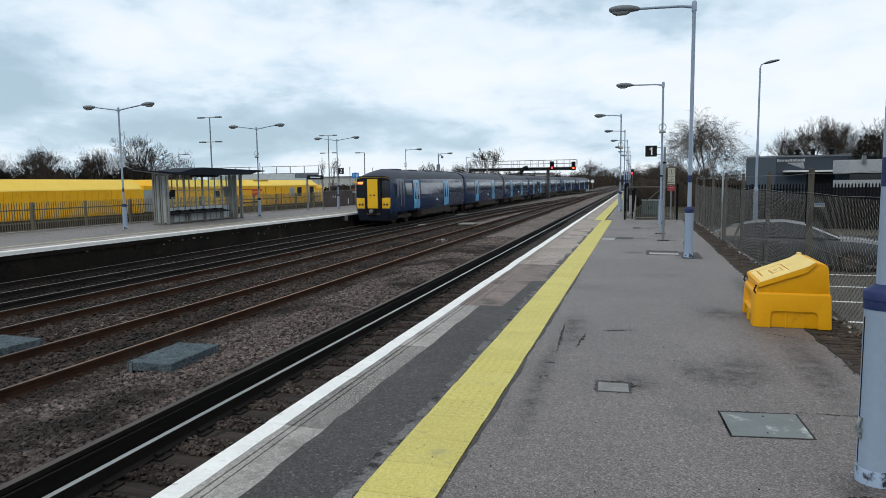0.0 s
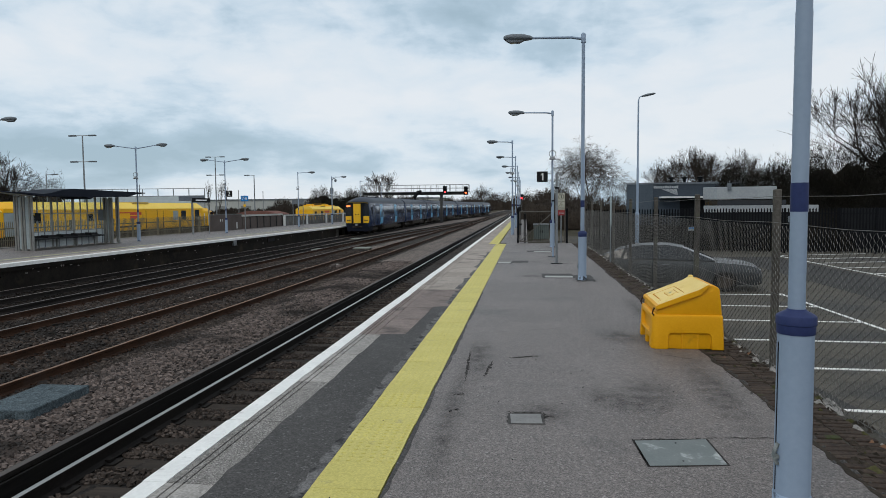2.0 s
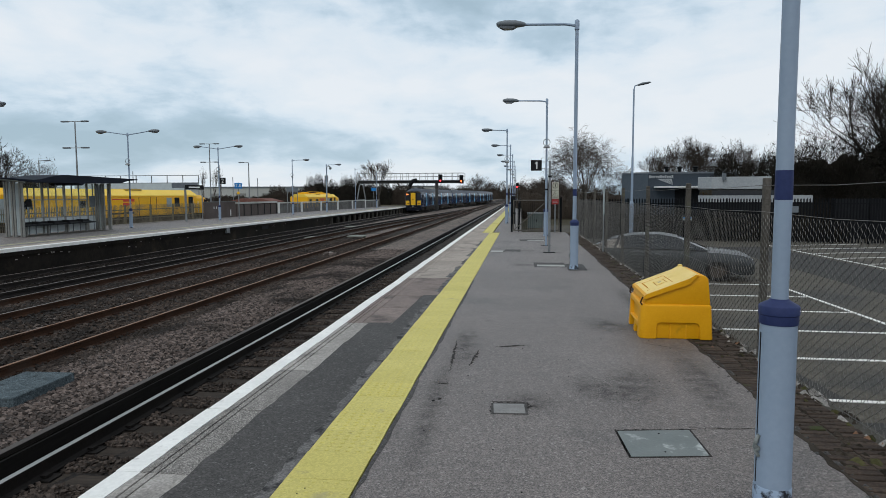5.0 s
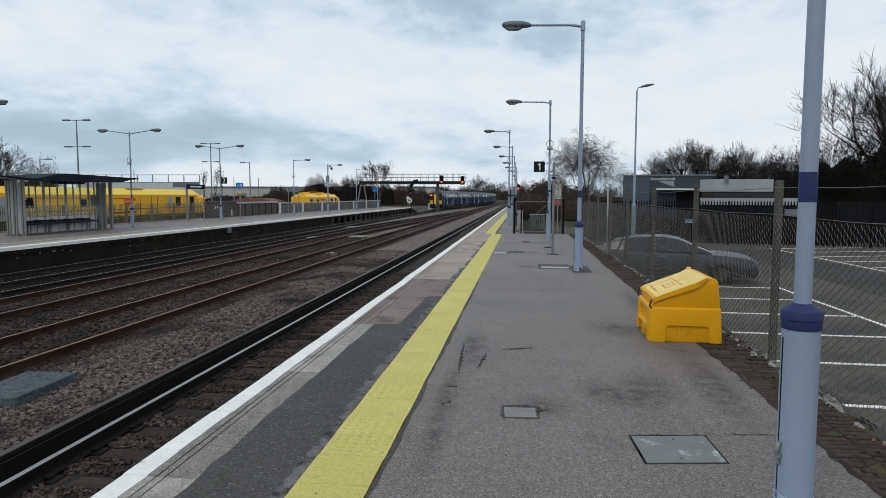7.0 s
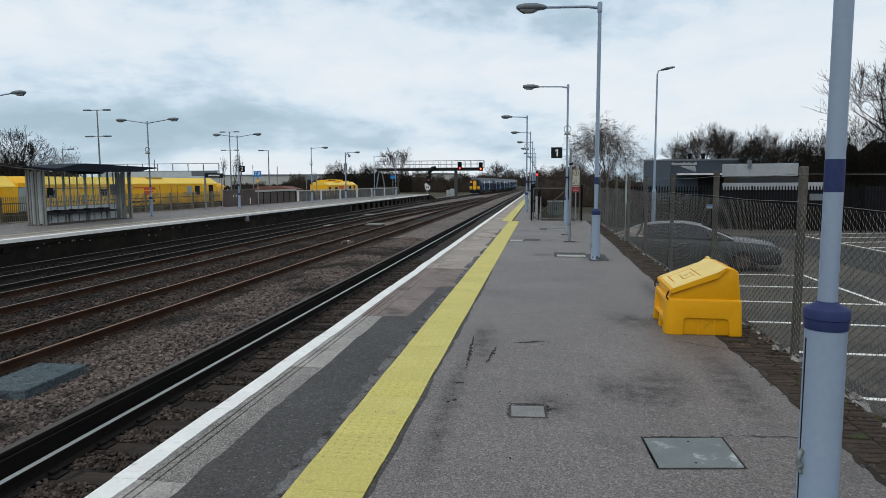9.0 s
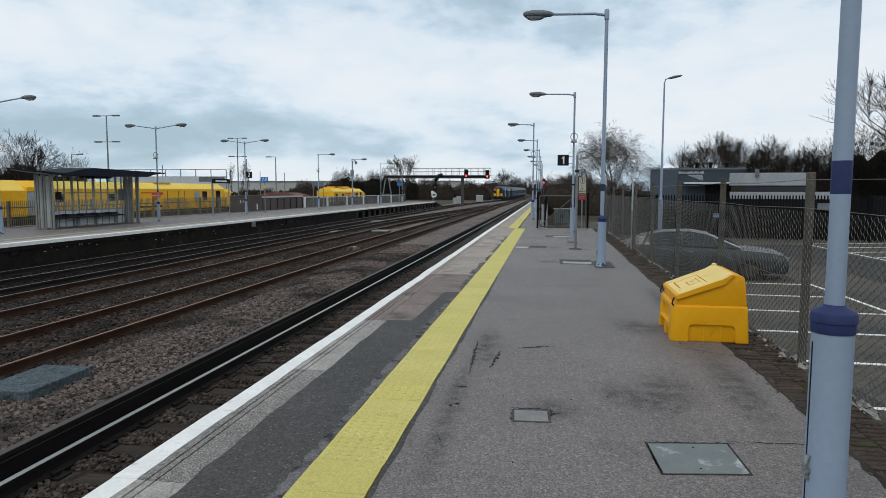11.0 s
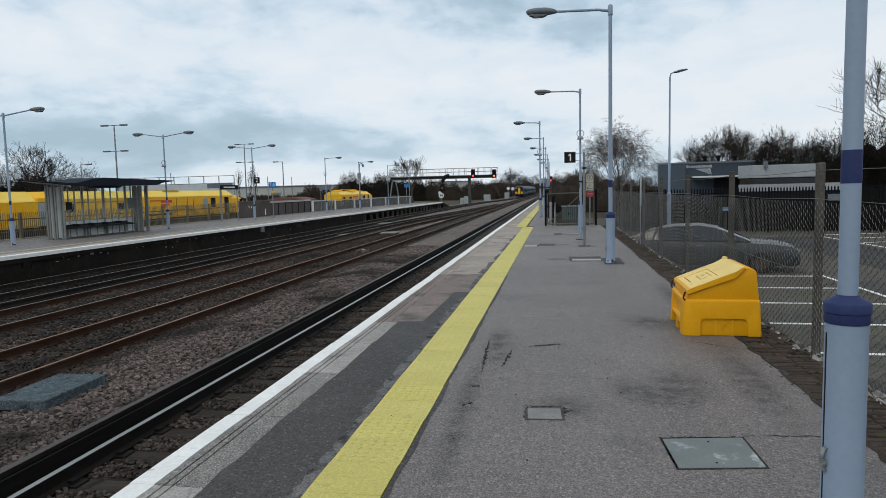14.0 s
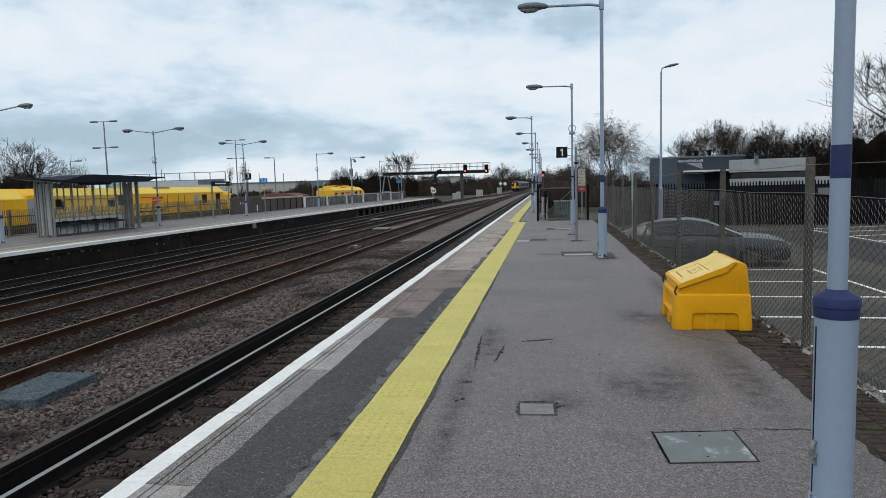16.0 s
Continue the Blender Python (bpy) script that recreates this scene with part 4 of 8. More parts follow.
# ---- car park ----
CAR_PANEL = surface("relaid_car_park_panel", (0.034, 0.033, 0.032), (0.060, 0.058, 0.056), 0.9, big=0.5, fine=40, bump=0.4, grit=((60, 0.25),))


def car_park():
    solid("car_park", Geo().box(2.44, 60, -15, 60, -1.5, CAR_PARK_Z), ASPHALT_CAR, "grey patched asphalt car park below the platform", "car park", "structure")
    for x0, x1, y0, y1 in ((3.0, 9.2, -2.0, 8.3), (2.9, 4.4, 8.6, 13.5), (9.9, 13.3, 12.0, 36.0)):
        g = Geo().prism([(x0, y0), (x1, y0 + 0.3), (x1 - 0.4, y1), (x0 + 0.3, y1 - 0.3)], CAR_PARK_Z - 0.02, CAR_PARK_Z + 0.004, "z")
        solid("asphalt_panel", g, CAR_PANEL, "darker relaid panel in the car park", "asphalt patch", "structure")
    z = CAR_PARK_Z

    def bar(x0, y0, x1, y1, w=0.1):
        d = math.hypot(x1 - x0, y1 - y0)
        nx, ny = -(y1 - y0) / d * w / 2, (x1 - x0) / d * w / 2
        g = Geo().prism([(x0 + nx, y0 + ny), (x1 + nx, y1 + ny), (x1 - nx, y1 - ny), (x0 - nx, y0 - ny)], z - 0.01, z + 0.009, "z")
        tagged(solid("bay_line", g, WHITE_LINE, "white painted parking bay line", "bay line", "structure"), group="bay lines")
    for k in range(-1, 6):
        bar(3.0, 8.98 + 2.38 * k - 0.02, 7.75, 8.95 + 2.38 * k - 0.14)
    bar(7.75, 4.0, 7.75, 21.0)
    for k in range(6):
        bar(13.6, 24.9 + 2.4 * k, 18.5, 26.3 + 2.4 * k)
    bar(13.7, 12.0, 13.3, 37.0)


platform_one()
surface_marks()
brick_edge()
platform_two()
car_park()
# ---- lamp columns ----
CHIPPED = surface("chipped_paint", (0.30, 0.39, 0.52), (0.36, 0.45, 0.58), 0.5, big=6, fine=30, bump=0.1, stain=(0.018, 0.02, 0.028), stain_at=0.47, stain_scale=15)
def lamp_head(t, x, z, sign):
    """A lamp head that points along x."""
    a, b = x, x + sign * 0.62
    secs = []
    for u, hw, top, bot in ((0, 0.035, 0.03, -0.03), (0.08, 0.075, 0.055, -0.045), (0.35, 0.115, 0.085, -0.07), (0.7, 0.125, 0.08, -0.085), (0.93, 0.09, 0.05, -0.07), (1.0, 0.04, 0.02, -0.035)):
        cx = a + (b - a) * u
        secs.append([(cx, hw * math.cos(q), (top if math.sin(q) > 0 else -bot) * math.sin(q) + z + 0.03 * u) for q in (2 * math.pi * k / 14 for k in range(14))])
    head = part("lamp_head", Geo().loft(secs), LAMP_GREY, t, smooth=50)
    lens = []
    for u, hw, dz in ((0.3, 0.05, -0.06), (0.45, 0.095, -0.105), (0.75, 0.1, -0.115), (0.9, 0.05, -0.075)):
        cx = a + (b - a) * u
        lens.append([(cx, hw * math.cos(q), dz * (0.75 + 0.25 * abs(math.sin(q))) + z + 0.03 * u - (0.012 if math.sin(q) < 0 else -0.02)) for q in (2 * math.pi * k / 12 for k in range(12))])
    part("lens", Geo().loft(lens), LENS, head, "clear ribbed lens", smooth=50)


def lamp_column(x, y, z, arms, label, extras=(), reach=1.12, H=5.25):
    t = thing("platform_lamp", x, y, z, 0, label, "lamp post", "platform lamps")
    part("base_tube", Geo().lathe([(0.093, 0.0), (0.093, 0.01), (0.0905, 0.02), (0.0895, 0.96)], 28), PALE_BLUE, t, smooth=40)
    part("chipped_foot", Geo().lathe([(0.0945, 0.0), (0.0945, 0.075), (0.0915, 0.085)], 28), CHIPPED, t, "chipped navy paint at the foot", smooth=40)
    part("collar", Geo().lathe([(0.0925, 0.945), (0.094, 0.95), (0.094, 0.992), (0.098, 0.996), (0.098, 1.036), (0.093, 1.044), (0.05, 1.068), (0.046, 1.076)], 32), NAVY, t, "navy painted collar", smooth=35)
    part("shaft", Geo().lathe([(0.042, 1.06), (0.041, 2.6), (0.039, 2.62), (0.036, H)], 22), PALE_BLUE, t, smooth=40)
    part("band", Geo().lathe([(0.0425, 1.585), (0.0432, 1.59), (0.043, 1.73), (0.0425, 1.735)], 22), NAVY, t, "navy painted band", smooth=40)
    part("door_seam", Geo().box(-0.0915, -0.075, -0.014, -0.006, 0.1, 0.90), BLACK, t)
    part("lock_eye", Geo().tube([(-0.086, -0.03, 0.245), (-0.10, -0.03, 0.27), (-0.106, -0.03, 0.30), (-0.10, -0.03, 0.33), (-0.086, -0.03, 0.36)], 0.011, 8).tube([(-0.1, -0.045, 0.29), (-0.1, -0.02, 0.29)], 0.016, 12), COVER, t)
    for sx in arms:
        path = [(0, 0, H - 0.08), (sx * 0.25, 0, H - 0.04), (sx * reach, 0, H - 0.02 + (0.12 if len(arms) > 1 else 0.0))]
        arm = part("arm", Geo().tube(path, [0.03, 0.027, 0.025], 10), PALE_BLUE, t, smooth=50)
        lamp_head(arm, sx * (reach - 0.04), H - 0.02 + (0.12 if len(arms) > 1 else 0.0), sx)
    part("cap", Geo().lathe([(0.05, H - 0.16), (0.05, H + 0.02), (0.03, H + 0.045)], 14), PALE_BLUE, t, smooth=40)
    if "camera" in extras:
        c = part("camera_ring", Geo().tube([(0.13 * math.cos(a), -0.09 + 0.0 * a, 3.62 + 0.13 * math.sin(a)) for a in (2 * math.pi * k / 16 for k in range(17))], 0.014, 6), GALV, t)
        part("speaker", Geo().lathe([(0.02, 0), (0.11, -0.06), (0.13, -0.11), (0.12, -0.13)], 14, (0, -0.09, 3.53)), GALV, c, smooth=40)
    return t


LAMP_LABEL = "pale blue platform lamp post with navy collar and band"
lamp_column(1.317, 3.25, 0, (-1,), "pale blue lamp post with chipped navy foot paint and collar")
lamp_column(1.13, 14.15, 0, (-1,), LAMP_LABEL)
lamp_column(0.94, 25.6, 0, (-1,), "pale blue lamp post with round loudspeaker bracket", ("camera",))
for k in range(6):
    lamp_column(-0.83, 37.0 + 11.7 * k, 0, (-1,), "pale blue lamp post on the narrow platform", ("camera",), 0.85)
for y, x in ((11.75, -21.15), (22.6, -21.12), (33.2, -21.13), (44.3, -21.35)):
    lamp_column(x, y, DECK_2, (-1, 1), "pale blue double-armed lamp post on opposite platform", ("camera",) if y > 30 else (), 1.24, 5.11)
for y, x in ((58.2, -20.9), (67.8, -20.6), (79.2, -20.4), (89.2, -19.95)):
    lamp_column(x, y, DECK_2, (1,), "pale blue single lamp post on opposite platform", ("camera",), 1.04, 5.0)


# ---- grit bin ----
def carved(name, g, cutters, bevel):
    """A mesh with other solids cut out of it and its edges rounded."""
    ob, tools = new(name, g.mesh(name)), [new("cutter", c.mesh("cutter")) for c in cutters]
    for c in tools:
        m = ob.modifiers.new("cut", "BOOLEAN")
        m.operation, m.object, m.solver = "DIFFERENCE", c, "EXACT"
    m = ob.modifiers.new("round", "BEVEL")
    m.width, m.segments, m.limit_method, m.angle_limit = bevel, 3, "ANGLE", radians(28)
    me = bpy.data.meshes.new_from_object(ob.evaluated_get(bpy.context.evaluated_depsgraph_get()))
    for o in [ob] + tools:
        bpy.data.objects.remove(o)
    me.shade_smooth()
    me.set_sharp_from_angle(angle=radians(42))
    return me


def grit_bin():
    t = thing("grit_bin", 1.315, 7.185, 0, -1.5, "yellow moulded plastic grit bin with pale-topped hinged lid", "grit bin")
    W, D = 0.79, 0.985     # W along x (its end), D along y

    def ring(z, inset, rad=0.075):
        out = []
        for cx, cy, a0 in ((W - inset - rad, D - inset - rad, 0), (inset + rad, D - inset - rad, 90), (inset + rad, inset + rad, 180), (W - inset - rad, inset + rad, 270)):
            f = 0.45 if cx > W / 2 else 1.0
            ccx = cx + rad * (1 - f) if cx > W / 2 else cx
            ccy = cy + rad * (1 - f) * (1 if cy > D / 2 else -1) if cx > W / 2 else cy
            out += [(ccx + rad * f * math.cos(radians(a0 + 18 * k)), ccy + rad * f * math.sin(radians(a0 + 18 * k)), z) for k in range(6)]
        return out
    arch = [(0.185, -0.1), (0.185, 0.15), (0.20, 0.172), (0.225, 0.182), (0.60, 0.182), (0.63, 0.172), (0.648, 0.14), (0.652, -0.1)]
    cut = [Geo().prism(arch, -0.05, 0.034), Geo().prism(arch, D - 0.034, D + 0.05)]
    # fork pockets and a shallow panel in the front and back
    for x0, x1 in ((-0.05, 0.05), (W - 0.05, W + 0.05)):
        cut.append(Geo().box(x0, x1, 0.23, D - 0.17, 0.155, 0.33))
        cut.append(Geo().box(x0, x1 + (0.05 if x0 < 0 else 0), 0.20, 0.40, -0.05, 0.095))
        cut.append(Geo().box(x0, x1 + (0.05 if x0 < 0 else 0), 0.50, D - 0.16, -0.05, 0.13))
    part("body", carved("body", Geo().loft([ring(-0.001, 0.0), ring(0.36, 0.016), ring(0.375, 0.018), ring(0.388, 0.030)]), cut, 0.009), BIN, t)
    part("panel_rib", Geo().box(0.33, 0.345, 0.026, 0.036, 0.0, 0.17).box(0.50, 0.515, 0.026, 0.036, 0.0, 0.17), BIN, t, bevel=0.003)
    # upper hopper: low at the front, high and rounded at the back, scooped where the lid ends
    up = Geo().prism([(0.055, 0.38), (0.055, 0.43), (0.30, 0.528), (0.50, 0.600), (0.545, 0.640), (0.575, 0.690), (0.61, 0.715), (0.66, 0.722), (0.705, 0.710), (0.735, 0.68), (0.765, 0.38)], 0.04, D - 0.04)
    part("hopper", up, BIN, t, bevel=0.016, smooth=40)
    # the lid: a sloping tray with a turned-down skirt, kicking up at the hinge
    prof = [(0.045, 0.448), (0.048, 0.482), (0.075, 0.502), (0.43, 0.645), (0.52, 0.680), (0.595, 0.728), (0.625, 0.728), (0.60, 0.700), (0.565, 0.665), (0.535, 0.625), (0.50, 0.607), (0.30, 0.535), (0.07, 0.448)]
    tray = Geo().prism(prof, 0.012, D - 0.012)
    n = Vector((-0.148, 0, 0.355)).normalized()

    def on_lid(u, v, h):
        """A point on the sloping lid: u from front to back, v along it, h above it."""
        return (0.075 + 0.355 * u + n.x * h, v, 0.502 + 0.148 * u + n.z * h)

    def slab(u0, u1, v0, v1, h, low=-0.016):
        return Geo().add([on_lid(u, v, e) for e in (low, h) for u, v in ((u0, v0), (u1, v0), (u1, v1), (u0, v1))], [(3, 2, 1, 0), (4, 5, 6, 7), (0, 1, 5, 4), (1, 2, 6, 5), (2, 3, 7, 6), (3, 0, 4, 7)])
    grooves = [slab(0.14, 0.86, 0.74, 0.76, 0.02), slab(0.14, 0.18, 0.34, 0.76, 0.02), slab(0.835, 0.86, 0.16, 0.72, 0.02), slab(0.42, 0.44, 0.30, 0.56, 0.02), slab(0.42, 0.74, 0.56, 0.575, 0.02), slab(0.72, 0.74, 0.27, 0.56, 0.02), slab(0.42, 0.60, 0.285, 0.30, 0.02), slab(0.08, 0.17, 0.20, 0.212, 0.02)]
    me = carved("lid", tray, grooves, 0.006)
    for m in (BIN, BIN_LID):
        me.materials.append(m)
    for f in me.polygons:
        # the top faces alone take the paler yellow
        f.material_index = 1 if f.normal.z > 0.6 and max(abs((Vector(me.vertices[i].co) - Vector((0.075, 0, 0.502))).dot(n)) for i in f.vertices) < 0.008 or f.normal.z > 0.6 and f.center.x > 0.43 else 0
    l = part("lid", me, None, t, "yellow lid, paler on its upward faces")
    part("label_panel", slab(0.46, 0.70, 0.31, 0.55, 0.002), BIN_LID, l, bevel=0.001)
    g = Geo()
    for i in range(3):
        g.add(*(lambda q: (q.v, q.f))(slab(0.535 + 0.035 * i, 0.553 + 0.035 * i, 0.395 + 0.01 * i, 0.475 - 0.01 * i, 0.0035)))
    part("faded_label", g, COVER_GREY, l, "worn grey printed label")
    part("hinge_slot", Geo().prism([(0.556, 0.700), (0.572, 0.7115), (0.574, 0.706), (0.558, 0.6945)], 0.16, 0.62), BIN, l)
    for y in (D - 0.06,):
        part("hinge_lug", Geo().box(0.585, 0.632, y - 0.035, y + 0.035, 0.715, 0.748), BIN_LID, l, bevel=0.008)
    for y in (0.05, D - 0.05):
        part("hinge_clip", Geo().tube([(0.03, y, 0.375), (0.012, y, 0.40), (0.02, y, 0.43), (0.035, y, 0.465)], 0.009, 8), RAIL_RUST, t, "rusty metal catch", smooth=40)


grit_bin()


# ---- lineside boxes ----
def line_box(x, y, rz, w, d, label):
    t = thing("cable_cover_box", x, y, -1.07, rz, label, "equipment box", "lineside boxes")
    part("body", Geo().box(-w / 2 + 0.04, w / 2 - 0.04, -d / 2 + 0.04, d / 2 - 0.04, -0.12, 0.16), BLACK, t, bevel=0.01)
    part("lid", Geo().box(-w / 2, w / 2, -d / 2, d / 2, 0.13, 0.26), BOX_TOP, t, "blue-grey rough glass fibre lid", bevel=0.012)
    part("tag", Geo().box(-w / 2 + 0.05, -w / 2 + 0.09, -d / 2 - 0.012, -d / 2 - 0.002, 0.02, 0.24), GALV, t, "small metal tag")


line_box(-6.46, 7.33, 2, 0.72, 1.16, "low blue-grey cable box lying in the ballast")
line_box(-9.75, 7.0, -4, 0.95, 1.25, "low blue-grey cable box between the tracks")


def lineside_litter():
    lid = surface("pale_trough_lid", (0.16, 0.17, 0.15), (0.25, 0.26, 0.235), 0.9, big=2, fine=20, bump=0.3)
    for x, y, w, d in ((-10.2, 39.6, 1.0, 1.3), (-13.65, 51.6, 0.9, 1.4), (-13.0, 38.2, 0.8, 1.2)):
        t = thing("cable_trough", x, y, -1.06, 3, "pale concrete cable trough with lids between tracks", "cable trough", "cable troughs")
        part("trough", Geo().box(-w / 2 + 0.05, w / 2 - 0.05, -d / 2, d / 2, -0.1, 0.12), CONCRETE, t, bevel=0.01)
        for k in range(2):
            part("lid", Geo().box(-w / 2, w / 2, -d / 2 + k * d / 2 + 0.008, -d / 2 + (k + 1) * d / 2 - 0.008, 0.12, 0.17), lid, t, bevel=0.008)
    q = random.Random(12)
    for k in range(5):
        x, y, ss = -8.45 + q.uniform(-0.25, 0.25), 27.9 + q.uniform(-0.5, 0.5), q.uniform(0.1, 0.2)
        rows = []
        for zz, f in ((0.0, 0.8), (0.4, 1.0), (0.8, 0.75), (1.0, 0.35)):
            rows.append([(ss * f * q.uniform(0.8, 1.15) * math.cos(a), ss * f * q.uniform(0.9, 1.4) * math.sin(a), zz * ss * 1.1) for a in (2 * math.pi * i / 8 for i in range(8))])
        solid("rock", Geo().loft(rows), COPING if k < 2 else STONE, "pale lump of stone lying between the rails", "rock", "", "rocks in the track", 0.01, 0, pose(x, y, -1.08, 0, 0, q.uniform(0, 90)))


lineside_litter()


# ---- the passenger train ----
TRAIN_BLUE = surface("dark_blue_train_paint", (0.010, 0.026, 0.072), (0.016, 0.038, 0.098), 0.24, big=0.8, fine=20, bump=0.02, spec=0.45, coat=0.12, stain=(0.015, 0.026, 0.054), stain_at=0.56, stain_scale=0.9)
TRAIN_ROOF = surface("sooty_train_roof", (0.012, 0.018, 0.033), (0.030, 0.039, 0.057), 0.5, big=0.5, fine=14, bump=0.12, stain=(0.075, 0.08, 0.088), stain_at=0.62, stain_scale=0.8, spec=0.25)
DOOR_BLUE = surface("light_blue_door_paint", (0.105, 0.37, 0.60), (0.15, 0.45, 0.69), 0.3, big=1.5, fine=20, bump=0.03)
CAB_YELLOW = surface("warning_yellow_paint", (0.72, 0.40, 0.01), (0.80, 0.46, 0.02), 0.4, big=1.5, fine=20, bump=0.03)
DARK_GLASS = surface("tinted_window_glass", (0.010, 0.013, 0.018), (0.018, 0.022, 0.028), 0.06, big=1, fine=5, bump=0)
TRAIN_GLASS = surface("dark_flush_train_glass", (0.010, 0.022, 0.050), (0.016, 0.032, 0.068), 0.12, big=1, fine=5, bump=0, spec=0.5, coat=0.5)
VALANCE = surface("near_black_navy_valance", (0.004, 0.0055, 0.011), (0.010, 0.013, 0.024), 0.7, big=2, fine=14, bump=0.1)
UNDER = surface("brake_dust_black", (0.024, 0.020, 0.017), (0.075, 0.062, 0.052), 0.85, big=1.5, fine=10, bump=0.3, spec=0.15)
RED_GLOW = glow("red_signal_light", (1.0, 0.04, 0.05), 4.5)
AMBER_GLOW = glow("amber_signal_light", (1.0, 0.07, 0.02), 7.0)
ORANGE_GLOW = glow("orange_display", (1.0, 0.22, 0.05), 2.2)
CAR_LEN, SIZE = 19.0, 0.92


def side(z):
    """How far the bowed body side stands out at a height, as a share of its half width."""
    if z < 1.3:
        return 1.0 - 0.075 * ((1.3 - z) / 0.52) ** 2
    return 1.0 - 0.075 * (max(0.0, z - 1.5) / 1.6) ** 2.1


def bowed(y0, y1, z0, z1, sx, proud, thick=0.03):
    """A panel that follows the bowed body side."""
    zs = [z0 + (z1 - z0) * k / 8 for k in range(9)]
    return Geo().prism([(sx * (1.40 * side(z) + proud), z) for z in zs] + [(sx * (1.40 * side(z) + proud - thick), z) for z in reversed(zs)], y0, y1)


def body_section(y, half=1.40, top=3.78, low=0.78, pinch=1.0):
    right = [(half * side(z) * pinch, y, z) for z in (low, 0.95, 1.13, 1.4, 1.7, 2.0, 2.3, 2.6, 2.8, 2.95, 3.1)]
    return right + [(-x, yy, z) for x, yy, z in reversed(right)]


def roof_section(y, half=1.40, top=3.78, pinch=1.0):
    pts = [(half * 0.927 * pinch, 3.098), (half * 0.885 * pinch, 3.26), (half * 0.80 * pinch, 3.43), (half * 0.66 * pinch, 3.57), (half * 0.47 * pinch, 3.68), (half * 0.25 * pinch, top - 0.03), (0.0, top)]
    right = [(x, y, z) for x, z in pts]
    return right + [(-x, yy, z) for x, yy, z in reversed(right[:-1])]


def bogie(parent, y):
    b = part("bogie", Geo().box(-1.05, -0.95, y - 1.6, y + 1.6, 0.36, 0.62).box(0.95, 1.05, y - 1.6, y + 1.6, 0.36, 0.62).box(-1.0, 1.0, y - 0.3, y + 0.3, 0.4, 0.75), UNDER, parent, bevel=0.03)
    wheel = Geo()
    wheel.tube([(-0.82, 0, 0), (-0.80, 0, 0), (-0.70, 0, 0), (-0.67, 0, 0)], [0.36, 0.42, 0.42, 0.46], 20)
    wheel.tube([(0.82, 0, 0), (0.80, 0, 0), (0.70, 0, 0), (0.67, 0, 0)], [0.36, 0.42, 0.42, 0.46], 20)
    wheel.tube([(-0.7, 0, 0), (0.7, 0, 0)], 0.08, 10)
    me = wheel.mesh("wheelset", 0, 40)
    for dy in (-1.3, 1.3):
        part("wheelset", me, UNDER, b, at=pose(0, y + dy, 0.42))
    for sx in (-1.1, 1.1):
        part("spring", Geo().lathe([(0.13, 0.62), (0.15, 0.66), (0.15, 0.86), (0.12, 0.9)], 12, (sx * 0.9, y, 0)), UNDER, b)
    return b


